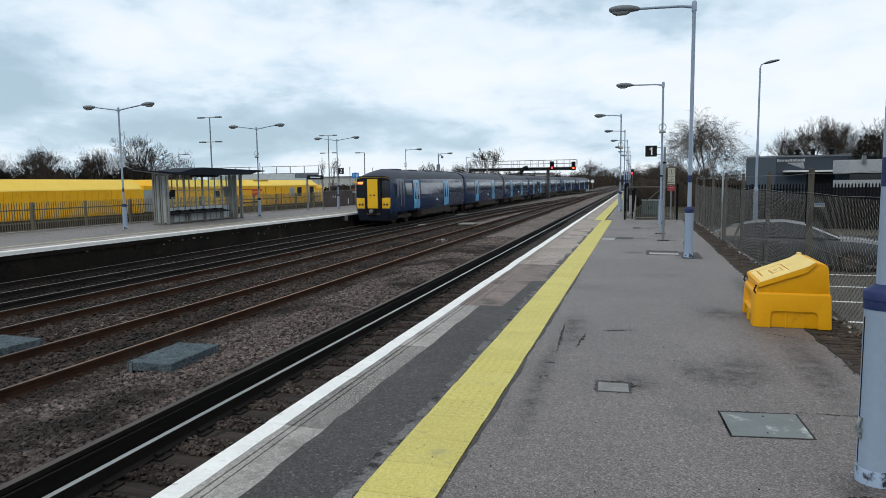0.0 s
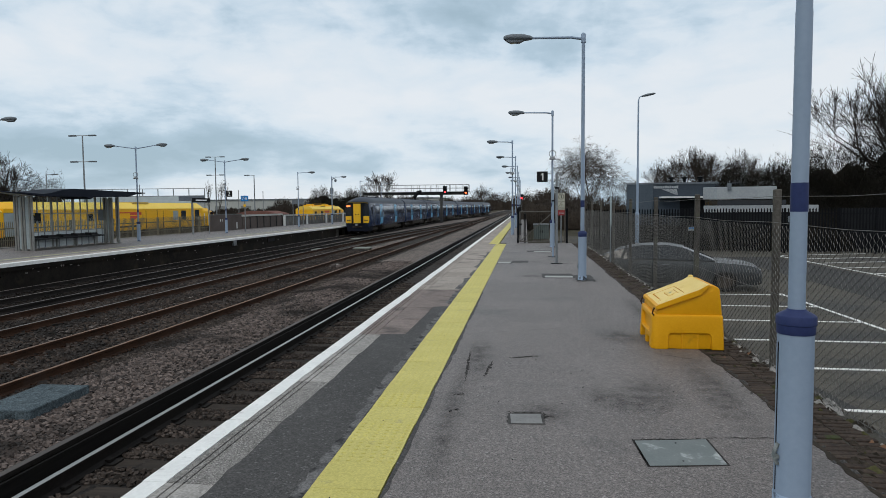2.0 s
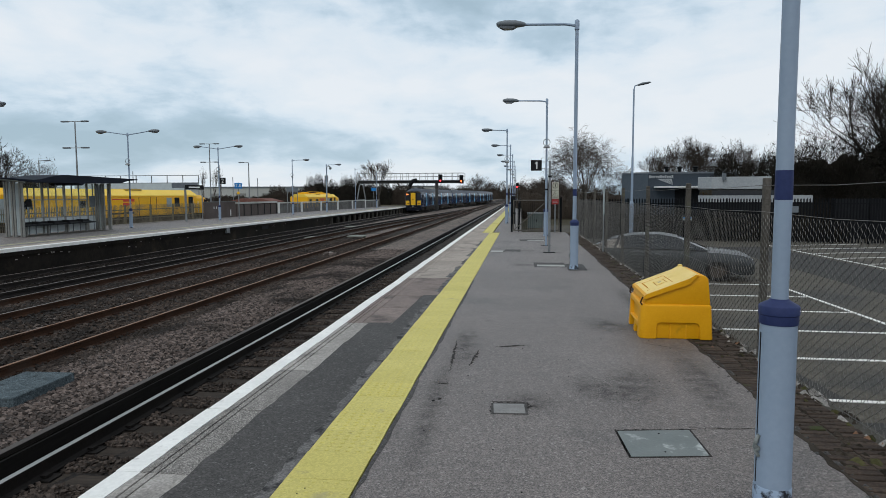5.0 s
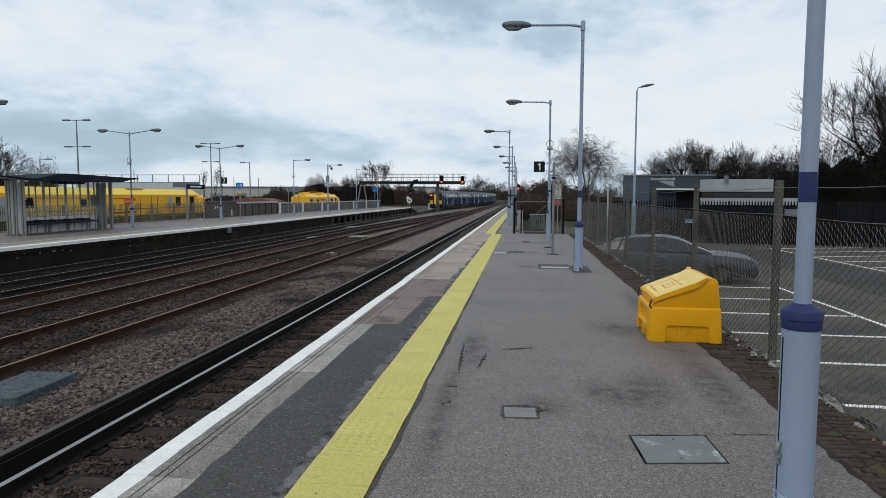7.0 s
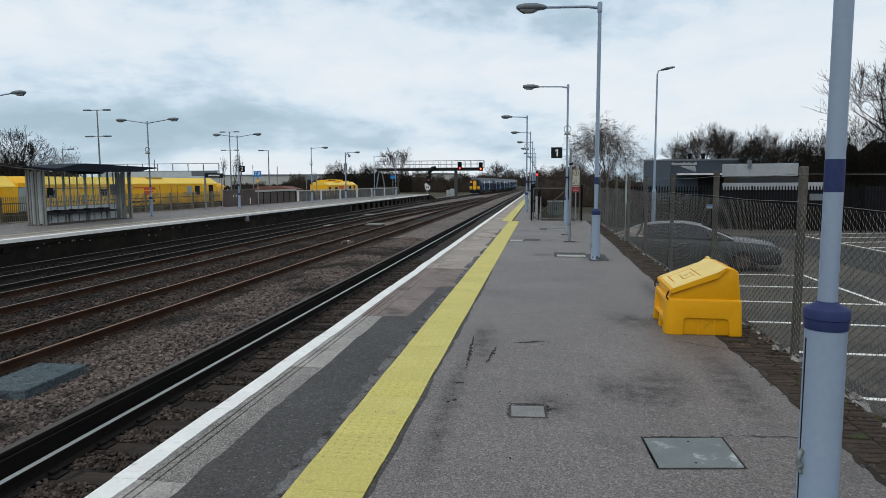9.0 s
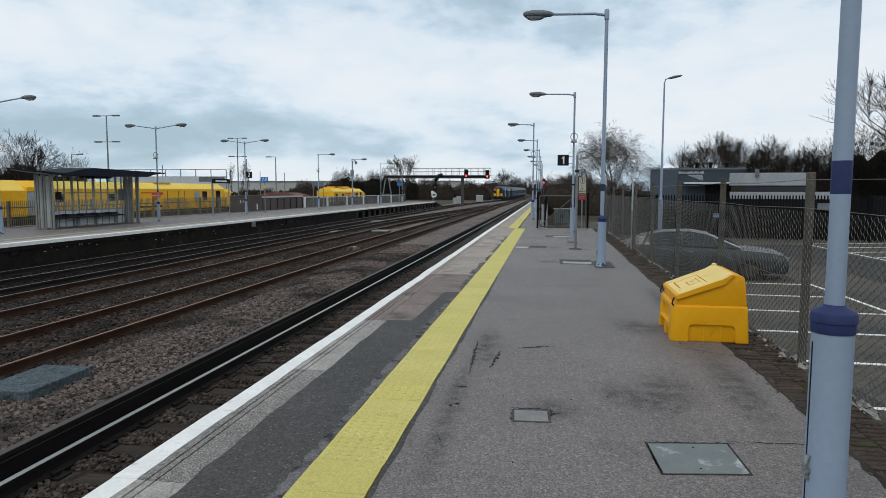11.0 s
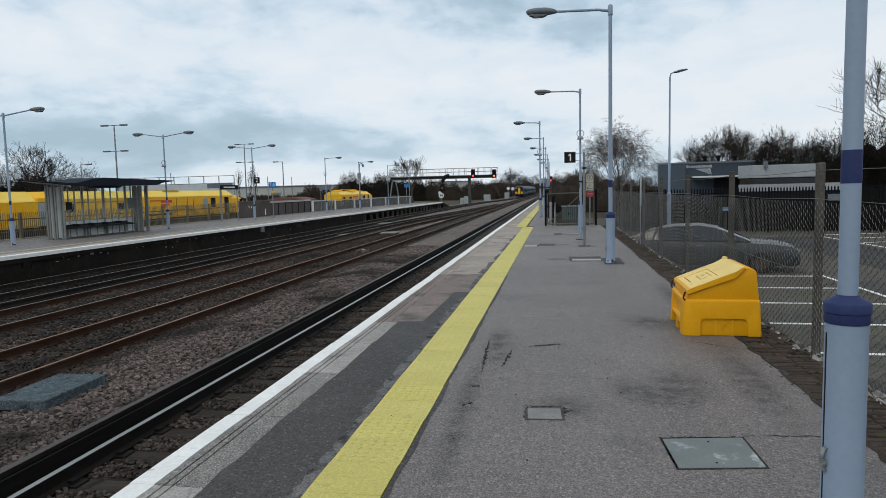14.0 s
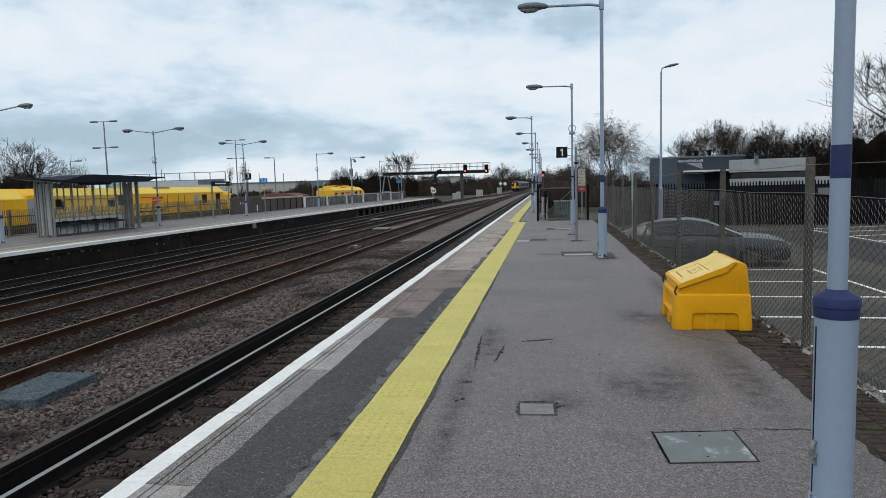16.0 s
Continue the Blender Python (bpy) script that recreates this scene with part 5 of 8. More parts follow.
def carriage(rear_cab, label):
    """One carriage, lengthways along y, its end that trails at y = 0, rail level at z = 0."""
    t = thing("train_carriage", 0, 0, 0, 0, label, "train", "carriages of the passenger train")
    t.scale = (SIZE, SIZE, SIZE)
    L = CAR_LEN
    y0, y1 = (2.35, L - 0.35) if rear_cab else (0.35, L - 0.35)
    part("body", Geo().loft([body_section(y0), body_section(y1)]), TRAIN_BLUE, t, bevel=0.03, smooth=40)
    part("roof", Geo().loft([roof_section(y0), roof_section(y1)]), TRAIN_ROOF, t, "sooty grey roof", smooth=50)
    part("gangway", Geo().box(-0.75, 0.75, y1 - 0.02, L + 0.33, 1.0, 3.35), BLACK, t, "black rubber gangway", bevel=0.05)
    pod = Geo().box(-0.55, 0.55, 0, 1.5, 3.66, 3.80).mesh("roof_pod", 0.04)
    for yy in (2.6, 6.2, 9.8, 13.2, 16.4):
        part("roof_pod", pod, TRAIN_ROOF, t, at=pose(0, yy, 0))
    for sx in (-1, 1):
        wins = [(y0 + 0.5, 4.0), (6.0, 11.8), (13.8, y1 - 0.5)] if not rear_cab else [(2.6, 4.0), (6.0, 11.8), (13.8, y1 - 0.5)]
        for a, b in wins:
            n = max(1, round((b - a) / 1.75))
            for k in range(n):
                p, q = a + (b - a) * k / n + 0.012, a + (b - a) * (k + 1) / n - 0.012
                part("window", bowed(p, q, 1.95, 2.80, sx, 0.006), TRAIN_GLASS, t, "dark tinted window", smooth=40)
        for yy in (6.4, 8.8, 11.2, 15.0):
            part("vent", bowed(yy, yy + 0.16, 2.88, 2.96, sx, 0.004), BLACK, t, "small dark vent above the windows")
        for yd in (4.3, 12.1):
            for leaf in (0, 1):
                a = yd + leaf * 0.68
                d = part("door", bowed(a + 0.02, a + 0.65, 0.95, 3.0, sx, 0.016, 0.05), DOOR_BLUE, t, "light blue sliding door leaf", smooth=40)
                part("door_window", bowed(a + 0.17, a + 0.50, 1.62, 2.80, sx, 0.021), TRAIN_GLASS, d, smooth=40)
        part("door_mark", Geo().prism([(9.8, 1.42), (10.25, 1.42), (10.25, 1.55), (9.8, 1.55)], sx * 1.395, sx * 1.406, "x"), WHITE, t, "small pale marking")
        part("skirt", Geo().box(sx * 1.27 - 0.02, sx * 1.27 + 0.02, 6.2, 13.9, 0.40, 0.80), UNDER, t)
    r = random.Random(4)
    yy = 5.9
    while yy < 14.2:
        w = r.uniform(0.7, 1.5)
        part("equipment_case", Geo().box(-1.18, 1.18, yy, yy + w, r.uniform(0.25, 0.42), 0.80), UNDER, t, bevel=0.03)
        yy += w + r.uniform(0.1, 0.3)
    bogie(t, 3.0)
    bogie(t, L - 3.0)
    if rear_cab:
        # the cab: sides drawn in towards the flat end, roof domed down
        steps = ((2.36, 1.0, 3.78), (1.7, 0.997, 3.74), (1.1, 0.985, 3.64), (0.6, 0.962, 3.50), (0.25, 0.93, 3.36), (0.03, 0.89, 3.22))
        part("cab_shell", Geo().loft([body_section(y, pinch=p) for y, p, _ in steps]), TRAIN_BLUE, t, smooth=40)
        part("cab_roof", Geo().loft([[(x, yy, 3.098 + (z - 3.098) * (top - 3.098) / 0.682) for x, yy, z in roof_section(y, pinch=p)] for y, p, top in steps]), TRAIN_ROOF, t, smooth=50)
        hood = Geo().prism([(-1.18, 2.95), (1.18, 2.95), (1.12, 3.16), (0.8, 3.27), (-0.8, 3.27), (-1.12, 3.16)], -0.02, 0.04)
        part("cab_visor", hood, BLACK, t, bevel=0.015)
        gd = part("gangway_door", Geo().box(-0.37, 0.37, -0.17, 0.03, 1.12, 3.06), CAB_YELLOW, t, "bright yellow gangway door", bevel=0.03)
        part("door_handle", Geo().box(-0.18, -0.08, -0.185, -0.168, 1.95, 2.05).box(0.08, 0.18, -0.185, -0.168, 1.95, 2.05), BLACK, gd)
        fr = Geo()
        for sx in (-1, 1):
            fr.box(sx * 0.48 - 0.10, sx * 0.48 + 0.10, -0.14, 0.03, 1.05, 3.12)
        fr.box(-0.57, 0.57, -0.14, 0.03, 3.061, 3.16)
        part("gangway_frame", fr, BLACK, t, "black gangway surround", bevel=0.015)
        for sx in (-1, 1):
            win = Geo().prism([(sx * 0.62, 1.86), (sx * 1.19, 1.86), (sx * 1.16, 2.72), (sx * 1.08, 2.93), (sx * 0.62, 2.93)], -0.015, 0.03)
            part("cab_window", win, DARK_GLASS, t, "dark cab windscreen", bevel=0.008)
            fp = Geo().prism([(sx * 0.6, 1.12), (sx * 1.16, 1.12), (sx * 1.20, 1.30), (sx * 1.21, 1.83), (sx * 0.6, 1.83)], -0.03, 0.03)
            panel = part("yellow_panel", fp, CAB_YELLOW, t, "yellow lamp panel", bevel=0.015)
            for zx in (0.78, 0.98):
                part("tail_lamp", Geo().tube([(sx * zx, -0.045, 1.38), (sx * zx, -0.028, 1.38)], 0.075, 12), UNDER, panel)
            part("side_window", Geo().prism([(0.55, 1.75), (0.98, 1.75), (0.98, 2.75), (0.62, 2.75)], sx * 1.30, sx * 1.352, "x"), DARK_GLASS, t)
            for yr in (1.5, 2.05):
                part("cab_door_rail", Geo().tube([(sx * (1.40 * side(z) + d), yr, z) for z, d in ((1.2, 0.0), (1.3, 0.03), (1.9, 0.03), (2.5, 0.03), (2.85, 0.03), (2.92, 0.0))], 0.02, 6), GALV, t)
        arch = Geo().prism([(-1.14, 3.06), (-1.06, 3.14), (-0.80, 3.21), (0.80, 3.21), (1.06, 3.14), (1.14, 3.06), (1.08, 3.06), (0.99, 3.11), (0.78, 3.165), (-0.78, 3.165), (-0.99, 3.11), (-1.08, 3.06)], -0.03, 0.03)
        part("yellow_arch", arch, surface("dirty_warning_yellow", (0.10, 0.07, 0.016), (0.22, 0.145, 0.022), 0.5, big=3, fine=20), t, "dirty yellow line over the windscreens")
        part("display", Geo().box(-1.10, -0.72, -0.022, 0.02, 2.74, 2.90), ORANGE_GLOW, t, "lit orange destination display")
        part("lower_valance", Geo().loft([[(x * s, yy, z) for x, z in ((-1.16, 0.30), (1.16, 0.30), (1.24, 0.62), (1.26, 1.09), (-1.26, 1.09), (-1.24, 0.62))] for yy, s in ((-0.06, 0.84), (0.05, 0.92), (0.5, 0.98), (1.3, 1.02))]), VALANCE, t, bevel=0.03)
        c = part("coupler", Geo().box(-0.16, 0.16, -0.45, 0.0, 0.86, 1.06), UNDER, t, bevel=0.03)
        part("coupler_face", Geo().tube([(0, -0.50, 0.96), (0, -0.44, 0.96)], 0.13, 10), GALV, c)
        part("buffer_pad", Geo().box(-0.5, 0.5, -0.12, 0.0, 0.68, 0.8), UNDER, t, bevel=0.02)
    return t


TRAIN_AT = [(0, 36.9), (1, 47.5), (2, 58.7), (3, 70.2), (4, 81.6), (4.7, 89.7), (7, 116), (8.5, 133), (11, 161.5), (12.5, 179), (14, 196), (16, 219)]
carriages = [carriage(True, "dark blue train carriage with yellow-panelled cab end")]
mid = carriage(False, "dark blue train carriage with light blue doors")
carriages.append(mid)
for k in range(5):
    carriages.append(copy_thing(mid, pose(0, 80 + 20 * k, RAIL_Z)))
carriages[6]["label"] = "leading dark blue train carriage with light blue doors"


def motions():
    for k, c in enumerate(carriages):
        rows = []
        for t, y in TRAIN_AT:
            pitch = CAR_LEN * SIZE
            a, b = y + pitch * k + 3.0, y + pitch * k + pitch - 3.0
            xa, xb = line_far(a), line_far(b)
            yaw = math.degrees(math.atan2(-(xb - xa), b - a))
            rows.append((t, pose(xa - 3.0 * (xb - xa) / (b - a), y + pitch * k, RAIL_Z, 0, 0, yaw)))
        walk(c, rows)


# ---- the far and side scenery comes next ----
YELLOW_TRAIN = surface("maintenance_yellow", (0.80, 0.41, 0.004), (0.88, 0.47, 0.008), 0.5, big=0.6, fine=14, bump=0.04, stain=(0.55, 0.32, 0.03), stain_at=0.6, stain_scale=0.7)
YELLOW_ROOF = surface("pale_yellow_roof", (0.80, 0.53, 0.06), (0.86, 0.60, 0.10), 0.55, big=0.6, fine=14, bump=0.05)
RED_MARK = surface("red_livery_mark", (0.55, 0.06, 0.03), (0.62, 0.08, 0.04), 0.5, bump=0)
SHELTER_ROOF = surface("navy_black_roof_sheet", (0.007, 0.010, 0.018), (0.014, 0.018, 0.028), 0.7, big=1, fine=14, bump=0.1)
SHELTER_STEEL = surface("grey_shelter_steel", (0.17, 0.172, 0.162), (0.26, 0.262, 0.25), 0.5, 0.2, big=2, fine=20, bump=0.08)
SHELTER_PANEL = surface("pale_grey_panel", (0.26, 0.30, 0.31), (0.34, 0.38, 0.385), 0.5, big=2, fine=20, bump=0.05)
KICK = surface("pale_blue_grey_panel", (0.42, 0.47, 0.49), (0.52, 0.57, 0.585), 0.4, big=2, fine=20, bump=0.05)
PANE = glass("shelter_glass", (0.80, 0.86, 0.86), 0.0, 0.96)
BROWN_WALL = surface("brown_panel_wall", (0.075, 0.062, 0.057), (0.12, 0.10, 0.092), 0.85, big=0.6, fine=12, bump=0.2)
WOOD_GREY = surface("grey_weathered_board", (0.085, 0.085, 0.084), (0.16, 0.16, 0.156), 0.85, big=1.5, fine=14, bump=0.3, per="object")
WAREHOUSE = surface("pale_cladding", (0.36, 0.365, 0.345), (0.45, 0.455, 0.43), 0.6, big=0.1, fine=2, bump=0.1)
SIGN_BLUE = surface("blue_sign_face", (0.01, 0.17, 0.48), (0.015, 0.20, 0.53), 0.4, bump=0)
SIGN_WHITE = surface("white_sign_face", (0.66, 0.67, 0.66), (0.74, 0.75, 0.74), 0.45, bump=0)
SIGN_YELLOW = surface("pale_cream_sign_face", (0.42, 0.41, 0.33), (0.50, 0.49, 0.41), 0.6, bump=0)
SIGN_RED = surface("red_sign_face", (0.26, 0.03, 0.03), (0.33, 0.045, 0.045), 0.45, bump=0)


def lettering(body, size, material, parent, at, name="lettering"):
    cu = bpy.data.curves.new(name, "FONT")
    cu.body, cu.size, cu.align_x, cu.align_y, cu.extrude = body, size, "CENTER", "CENTER", 0.004
    tmp = new(name, cu)
    me = bpy.data.meshes.new_from_object(tmp.evaluated_get(bpy.context.evaluated_depsgraph_get()))
    bpy.data.objects.remove(tmp)
    return part(name, me, material, parent, at=at)


# ---- chain link fence along platform one ----
def chain_link():
    t = thing("chain_link_fence", 2.37, 0, 0, 0, "rusty grey chain link fence on concrete posts", "fence")
    post = Geo().prism([(-0.034, -0.034), (0.034, -0.034), (0.034, 0.034), (-0.034, 0.034)], -1.2, 1.77, "z").mesh("post", 0.012)
    ys = [0.4 + 3.04 * k for k in range(10)]
    for y in ys:
        part("post", post, CONCRETE, t, "weathered square concrete post", at=pose(0, y, 0, 0, 0, 0))
    s, sv, top = 0.050, 0.034, 1.44

    def wires(length, low):
        cols = int(length / s)
        rows = int((top - low) / sv)
        V, F = [], []
        w = 0.0022
        q = random.Random(9)
        for c in range(cols):
            y = c * s
            slip = q.uniform(-0.004, 0.004)
            pts = [(0.005 * (1 if (r + c) % 2 else -1), y + (s * 0.5 if (r + c) % 2 else -s * 0.5) + s * 0.5, low + r * sv + (slip if 0 < r < rows else 0)) for r in range(rows + 1)]
            for a, b in zip(pts[:-1], pts[1:]):
                k = len(V)
                for p in (a, b):
                    V += [(p[0] - w, p[1] - w, p[2]), (p[0] + w, p[1] - w, p[2]), (p[0], p[1] + w * 1.2, p[2])]
                F += [(k, k + 1, k + 4, k + 3), (k + 1, k + 2, k + 5, k + 4), (k + 2, k, k + 3, k + 5)]
        return V, F
    V, F = wires(3.0, 0.02)
    me = bpy.data.meshes.new("wire_mesh")
    me.from_pydata(V, [], F)
    me.update()
    for k, y in enumerate(ys[:-1]):
        o = part("wire_mesh", me, WIRE, t, at=pose(-0.052, y + 0.02, 0))
        tagged(o, kind="stuff")
    for z, x in ((1.445, -0.052), (0.75, -0.046), (0.05, -0.046), (1.70, -0.046)):
        path = []
        for k in range(len(ys)):
            path.append((x, ys[k], z))
            if k + 1 < len(ys):
                path.append((x, ys[k] + 1.5, z - 0.02))
        part("line_wire", Geo().tube(path, 0.0028, 4), WIRE, t)
    # a white marker board on a post
    part("marker_board", Geo().box(-0.09, -0.062, 18.56, 18.72, 1.05, 1.86), SHELTER_PANEL, t, "narrow white marker board", bevel=0.005)
    part("marker_foot", Geo().box(-0.085, -0.065, 18.58, 18.70, 0.0, 1.05), GALV, t)


# ---- gate, cabinet and warning signs at the end of the wide platform ----
GATE_STEEL = surface("dull_brown_grey_steel", (0.075, 0.068, 0.060), (0.135, 0.125, 0.112), 0.7, 0.2, big=3, fine=20, bump=0.1)


def end_gate():
    t = thing("metal_gate", -0.34, GATE_Y, 0, 0, "grey steel gate with mesh infill and diagonal brace", "gate")
    fr = Geo()
    W, H = 1.93, 1.37
    for a, b in (((0, 0, 0.06), (0, 0, H)), ((W, 0, 0.06), (W, 0, H)), ((0, 0, H), (W, 0, H)), ((0, 0, 0.08), (W, 0, 0.08))):
        fr.tube([a, b], 0.025, 8)
    part("gate_frame", fr, GATE_STEEL, t, smooth=40)
    part("brace", Geo().tube([(0.02, 0, 0.1), (W - 0.5, 0, H - 0.02)], 0.02, 8), GATE_STEEL, t)
    bar = Geo().box(-0.004, 0.004, -0.004, 0.004, 0.08, H).mesh("bar")
    for k in range(1, 24):
        part("bar", bar, PALISADE_BLACK, t, at=pose(W * k / 24, 0.0, 0))
    part("gate_post", Geo().box(-0.12, -0.04, -0.05, 0.05, 0, 1.5), PALISADE_BLACK, t, bevel=0.006)
    part("gate_post", Geo().box(W + 0.04, W + 0.12, -0.05, 0.05, 0, 1.5), PALISADE_BLACK, t, bevel=0.006)
    part("latch", Geo().box(-0.02, 0.09, -0.06, -0.03, 0.78, 0.86), BLACK, t, bevel=0.006)
    s = thing("warning_sign", 1.42, GATE_Y - 0.12, 0, 0, "stacked cream warning signs and red notice on post", "warning sign")
    part("post", Geo().tube([(0, 0.03, 0), (0, 0.03, 2.2)], 0.03, 10), GALV, s)
    a = part("panel", Geo().box(-0.145, 0.145, 0, 0.012, 1.80, 2.14), SIGN_YELLOW, s, "cream panel with round pictogram", bevel=0.004)
    part("pictogram", Geo().tube([(0.11 * math.cos(q), -0.004, 2.0 + 0.11 * math.sin(q)) for q in (2 * math.pi * k / 20 for k in range(21))], 0.012, 6).box(-0.02, 0.02, -0.006, 0.001, 1.94, 2.06), BLACK, a)
    b = part("panel", Geo().box(-0.145, 0.145, 0, 0.012, 1.44, 1.785), SIGN_YELLOW, s, "cream panel with black triangle", bevel=0.004)
    part("triangle", Geo().tube([(-0.12, -0.004, 1.55), (0.12, -0.004, 1.55), (0, -0.004, 1.75), (-0.12, -0.004, 1.55)], 0.013, 6).prism([(0.0, 1.70), (0.025, 1.63), (0.0, 1.63), (0.01, 1.57), (-0.025, 1.645), (0.0, 1.645)], -0.006, 0.001), BLACK, b)
    part("text_bar", Geo().box(-0.13, 0.13, -0.003, 0.001, 1.46, 1.49), BLACK, b)
    c = part("panel", Geo().box(-0.145, 0.145, 0, 0.012, 1.20, 1.42), SIGN_RED, s, "red notice", bevel=0.004)
    part("text_bar", Geo().box(-0.11, 0.11, -0.003, 0.001, 1.33, 1.345).box(-0.1, 0.1, -0.003, 0.001, 1.27, 1.283), SHELTER_PANEL, c)
    q = thing("equipment_cabinet", 0.64, 31.2, 0, 0, "grey green steel lineside equipment cabinet", "cabinet")
    part("body", Geo().box(-0.35, 0.35, -0.3, 0.3, 0.05, 0.72), surface("grey_green_cabinet_paint", (0.072, 0.088, 0.084), (0.105, 0.124, 0.118), 0.6, big=2, fine=20), q, bevel=0.01)
    part("lid", Geo().box(-0.37, 0.37, -0.33, 0.33, 0.72, 0.76), GALV, q, bevel=0.01)
    for sx in (-0.175, 0.175):
        d = part("door", Geo().box(sx - 0.165, sx + 0.165, -0.312, -0.300, 0.09, 0.67), bpy.data.materials["grey_green_cabinet_paint"], q, bevel=0.004)
        part("handle", Geo().box(sx - 0.12 * (1 if sx > 0 else -1) - 0.015, sx - 0.12 * (1 if sx > 0 else -1) + 0.015, -0.33, -0.311, 0.34, 0.46), BLACK, d)
    part("plinth", Geo().box(-0.37, 0.37, -0.32, 0.32, -1.2, 0.05), CONCRETE, q)
    # platform number on the lamp post
    n = thing("platform_number_sign", 0.55, 25.55, 2.745, 0, "black square platform number sign with white figure", "sign", "platform number signs")
    part("panel", Geo().box(-0.21, 0.21, 0, 0.02, -0.205, 0.205), BLACK, n, bevel=0.004)
    part("figure", Geo().prism([(-0.005, -0.135), (0.045, -0.135), (0.045, 0.135), (0.005, 0.135), (-0.06, 0.085), (-0.06, 0.045), (-0.005, 0.075)], -0.006, 0.0), SIGN_WHITE, n, "white figure one")
    for zz in (-0.13, 0.13):
        part("bracket", Geo().tube([(0.2, 0.012, zz), (0.4, 0.04, zz)], 0.012, 6), GALV, n)
    for x, y, h, w in ((0.765, 18.2, 2.54, 0.034), (0.765, 20.6, 2.2, 0.03)):
        p = thing("sign_post", x, y, 0, 0, "slim grey steel post standing on the platform", "post", "slim posts")
        part("tube", Geo().tube([(0, 0, 0), (0, 0, h)], w, 12), PALE_BLUE if w < 0.032 else GALV, p, smooth=40)
        part("base_plate", Geo().box(-0.16, 0.16, -0.08, 0.08, 0, 0.015), BLACK, p, bevel=0.004)
        part("clip", Geo().box(-0.05, 0.05, -0.05, 0.05, h - 0.45, h - 0.40), BLACK, p)


# ---- far railings of platform one ----
def narrow_platform_rail():
    t = thing("platform_railing", -0.12, GATE_Y + 0.4, 0, 0, "black railing along the narrow platform end", "railing")
    me = Geo().box(-0.03, 0.03, -0.03, 0.03, -0.1, 1.25).mesh("upright", 0.006)
    for k in range(34):
        part("upright", me, PALISADE_BLACK, t, at=pose(0, 2.4 * k, 0))
    for z in (0.25, 0.72, 1.2):
        part("rail", Geo().box(-0.02, 0.02, 0.0, 80, z, z + 0.05), PALISADE_BLACK, t)
    b = thing("help_point", -0.45, 36.2, 0, 0, "dark help point box with red light on platform", "help point")
    part("body", Geo().box(-0.1, 0.1, -0.1, 0.1, 0.0, 1.55), BLACK, b, bevel=0.02)
    s = thing("signal_post", -0.62, 96, 0, 0, "slim lineside signal post with lit red aspect", "signal")
    part("post", Geo().tube([(0, 0, 0), (0, 0, 3.2)], 0.07, 10), GALV, s)
    h = part("head", Geo().box(-0.22, 0.22, -0.12, 0.1, 2.5, 3.3), BLACK, s, bevel=0.03)
    part("lit_lens", Geo().tube([(0, -0.14, 2.72), (0, -0.118, 2.72)], 0.14, 14), RED_GLOW, h, "lit red lens")


# ---- opposite platform ----
def palisade(name, label, x0, y0, x1, y1, height, pitch, material, post_every, z, group, pale_w=0.065):
    d = math.hypot(x1 - x0, y1 - y0)
    t = thing(name, x0, y0, z, math.degrees(math.atan2(y1 - y0, x1 - x0)), label, "fence", group)
    h, w = height, pale_w / 2
    pale = Geo().prism([(-w, 0.06), (w, 0.06), (w, h - 0.09), (w * 0.35, h - 0.03), (0, h), (-w * 0.35, h - 0.03), (-w, h - 0.09)], -0.012, 0.006).mesh("pale")
    n = int(d / pitch)
    for k in range(min(n, 298)):
        part("pale", pale, material, t, at=pose(k * pitch, 0, 0))
    for zz in (0.35, h - 0.35):
        part("rail", Geo().box(0, d, 0.008, 0.05, zz, zz + 0.05), material, t)
    post = Geo().box(-0.05, 0.05, 0.01, 0.11, 0, h - 0.02).mesh("post", 0.006)
    for k in range(int(d / post_every) + 1):
        part("post", post, material, t, at=pose(k * post_every, 0.045, 0))


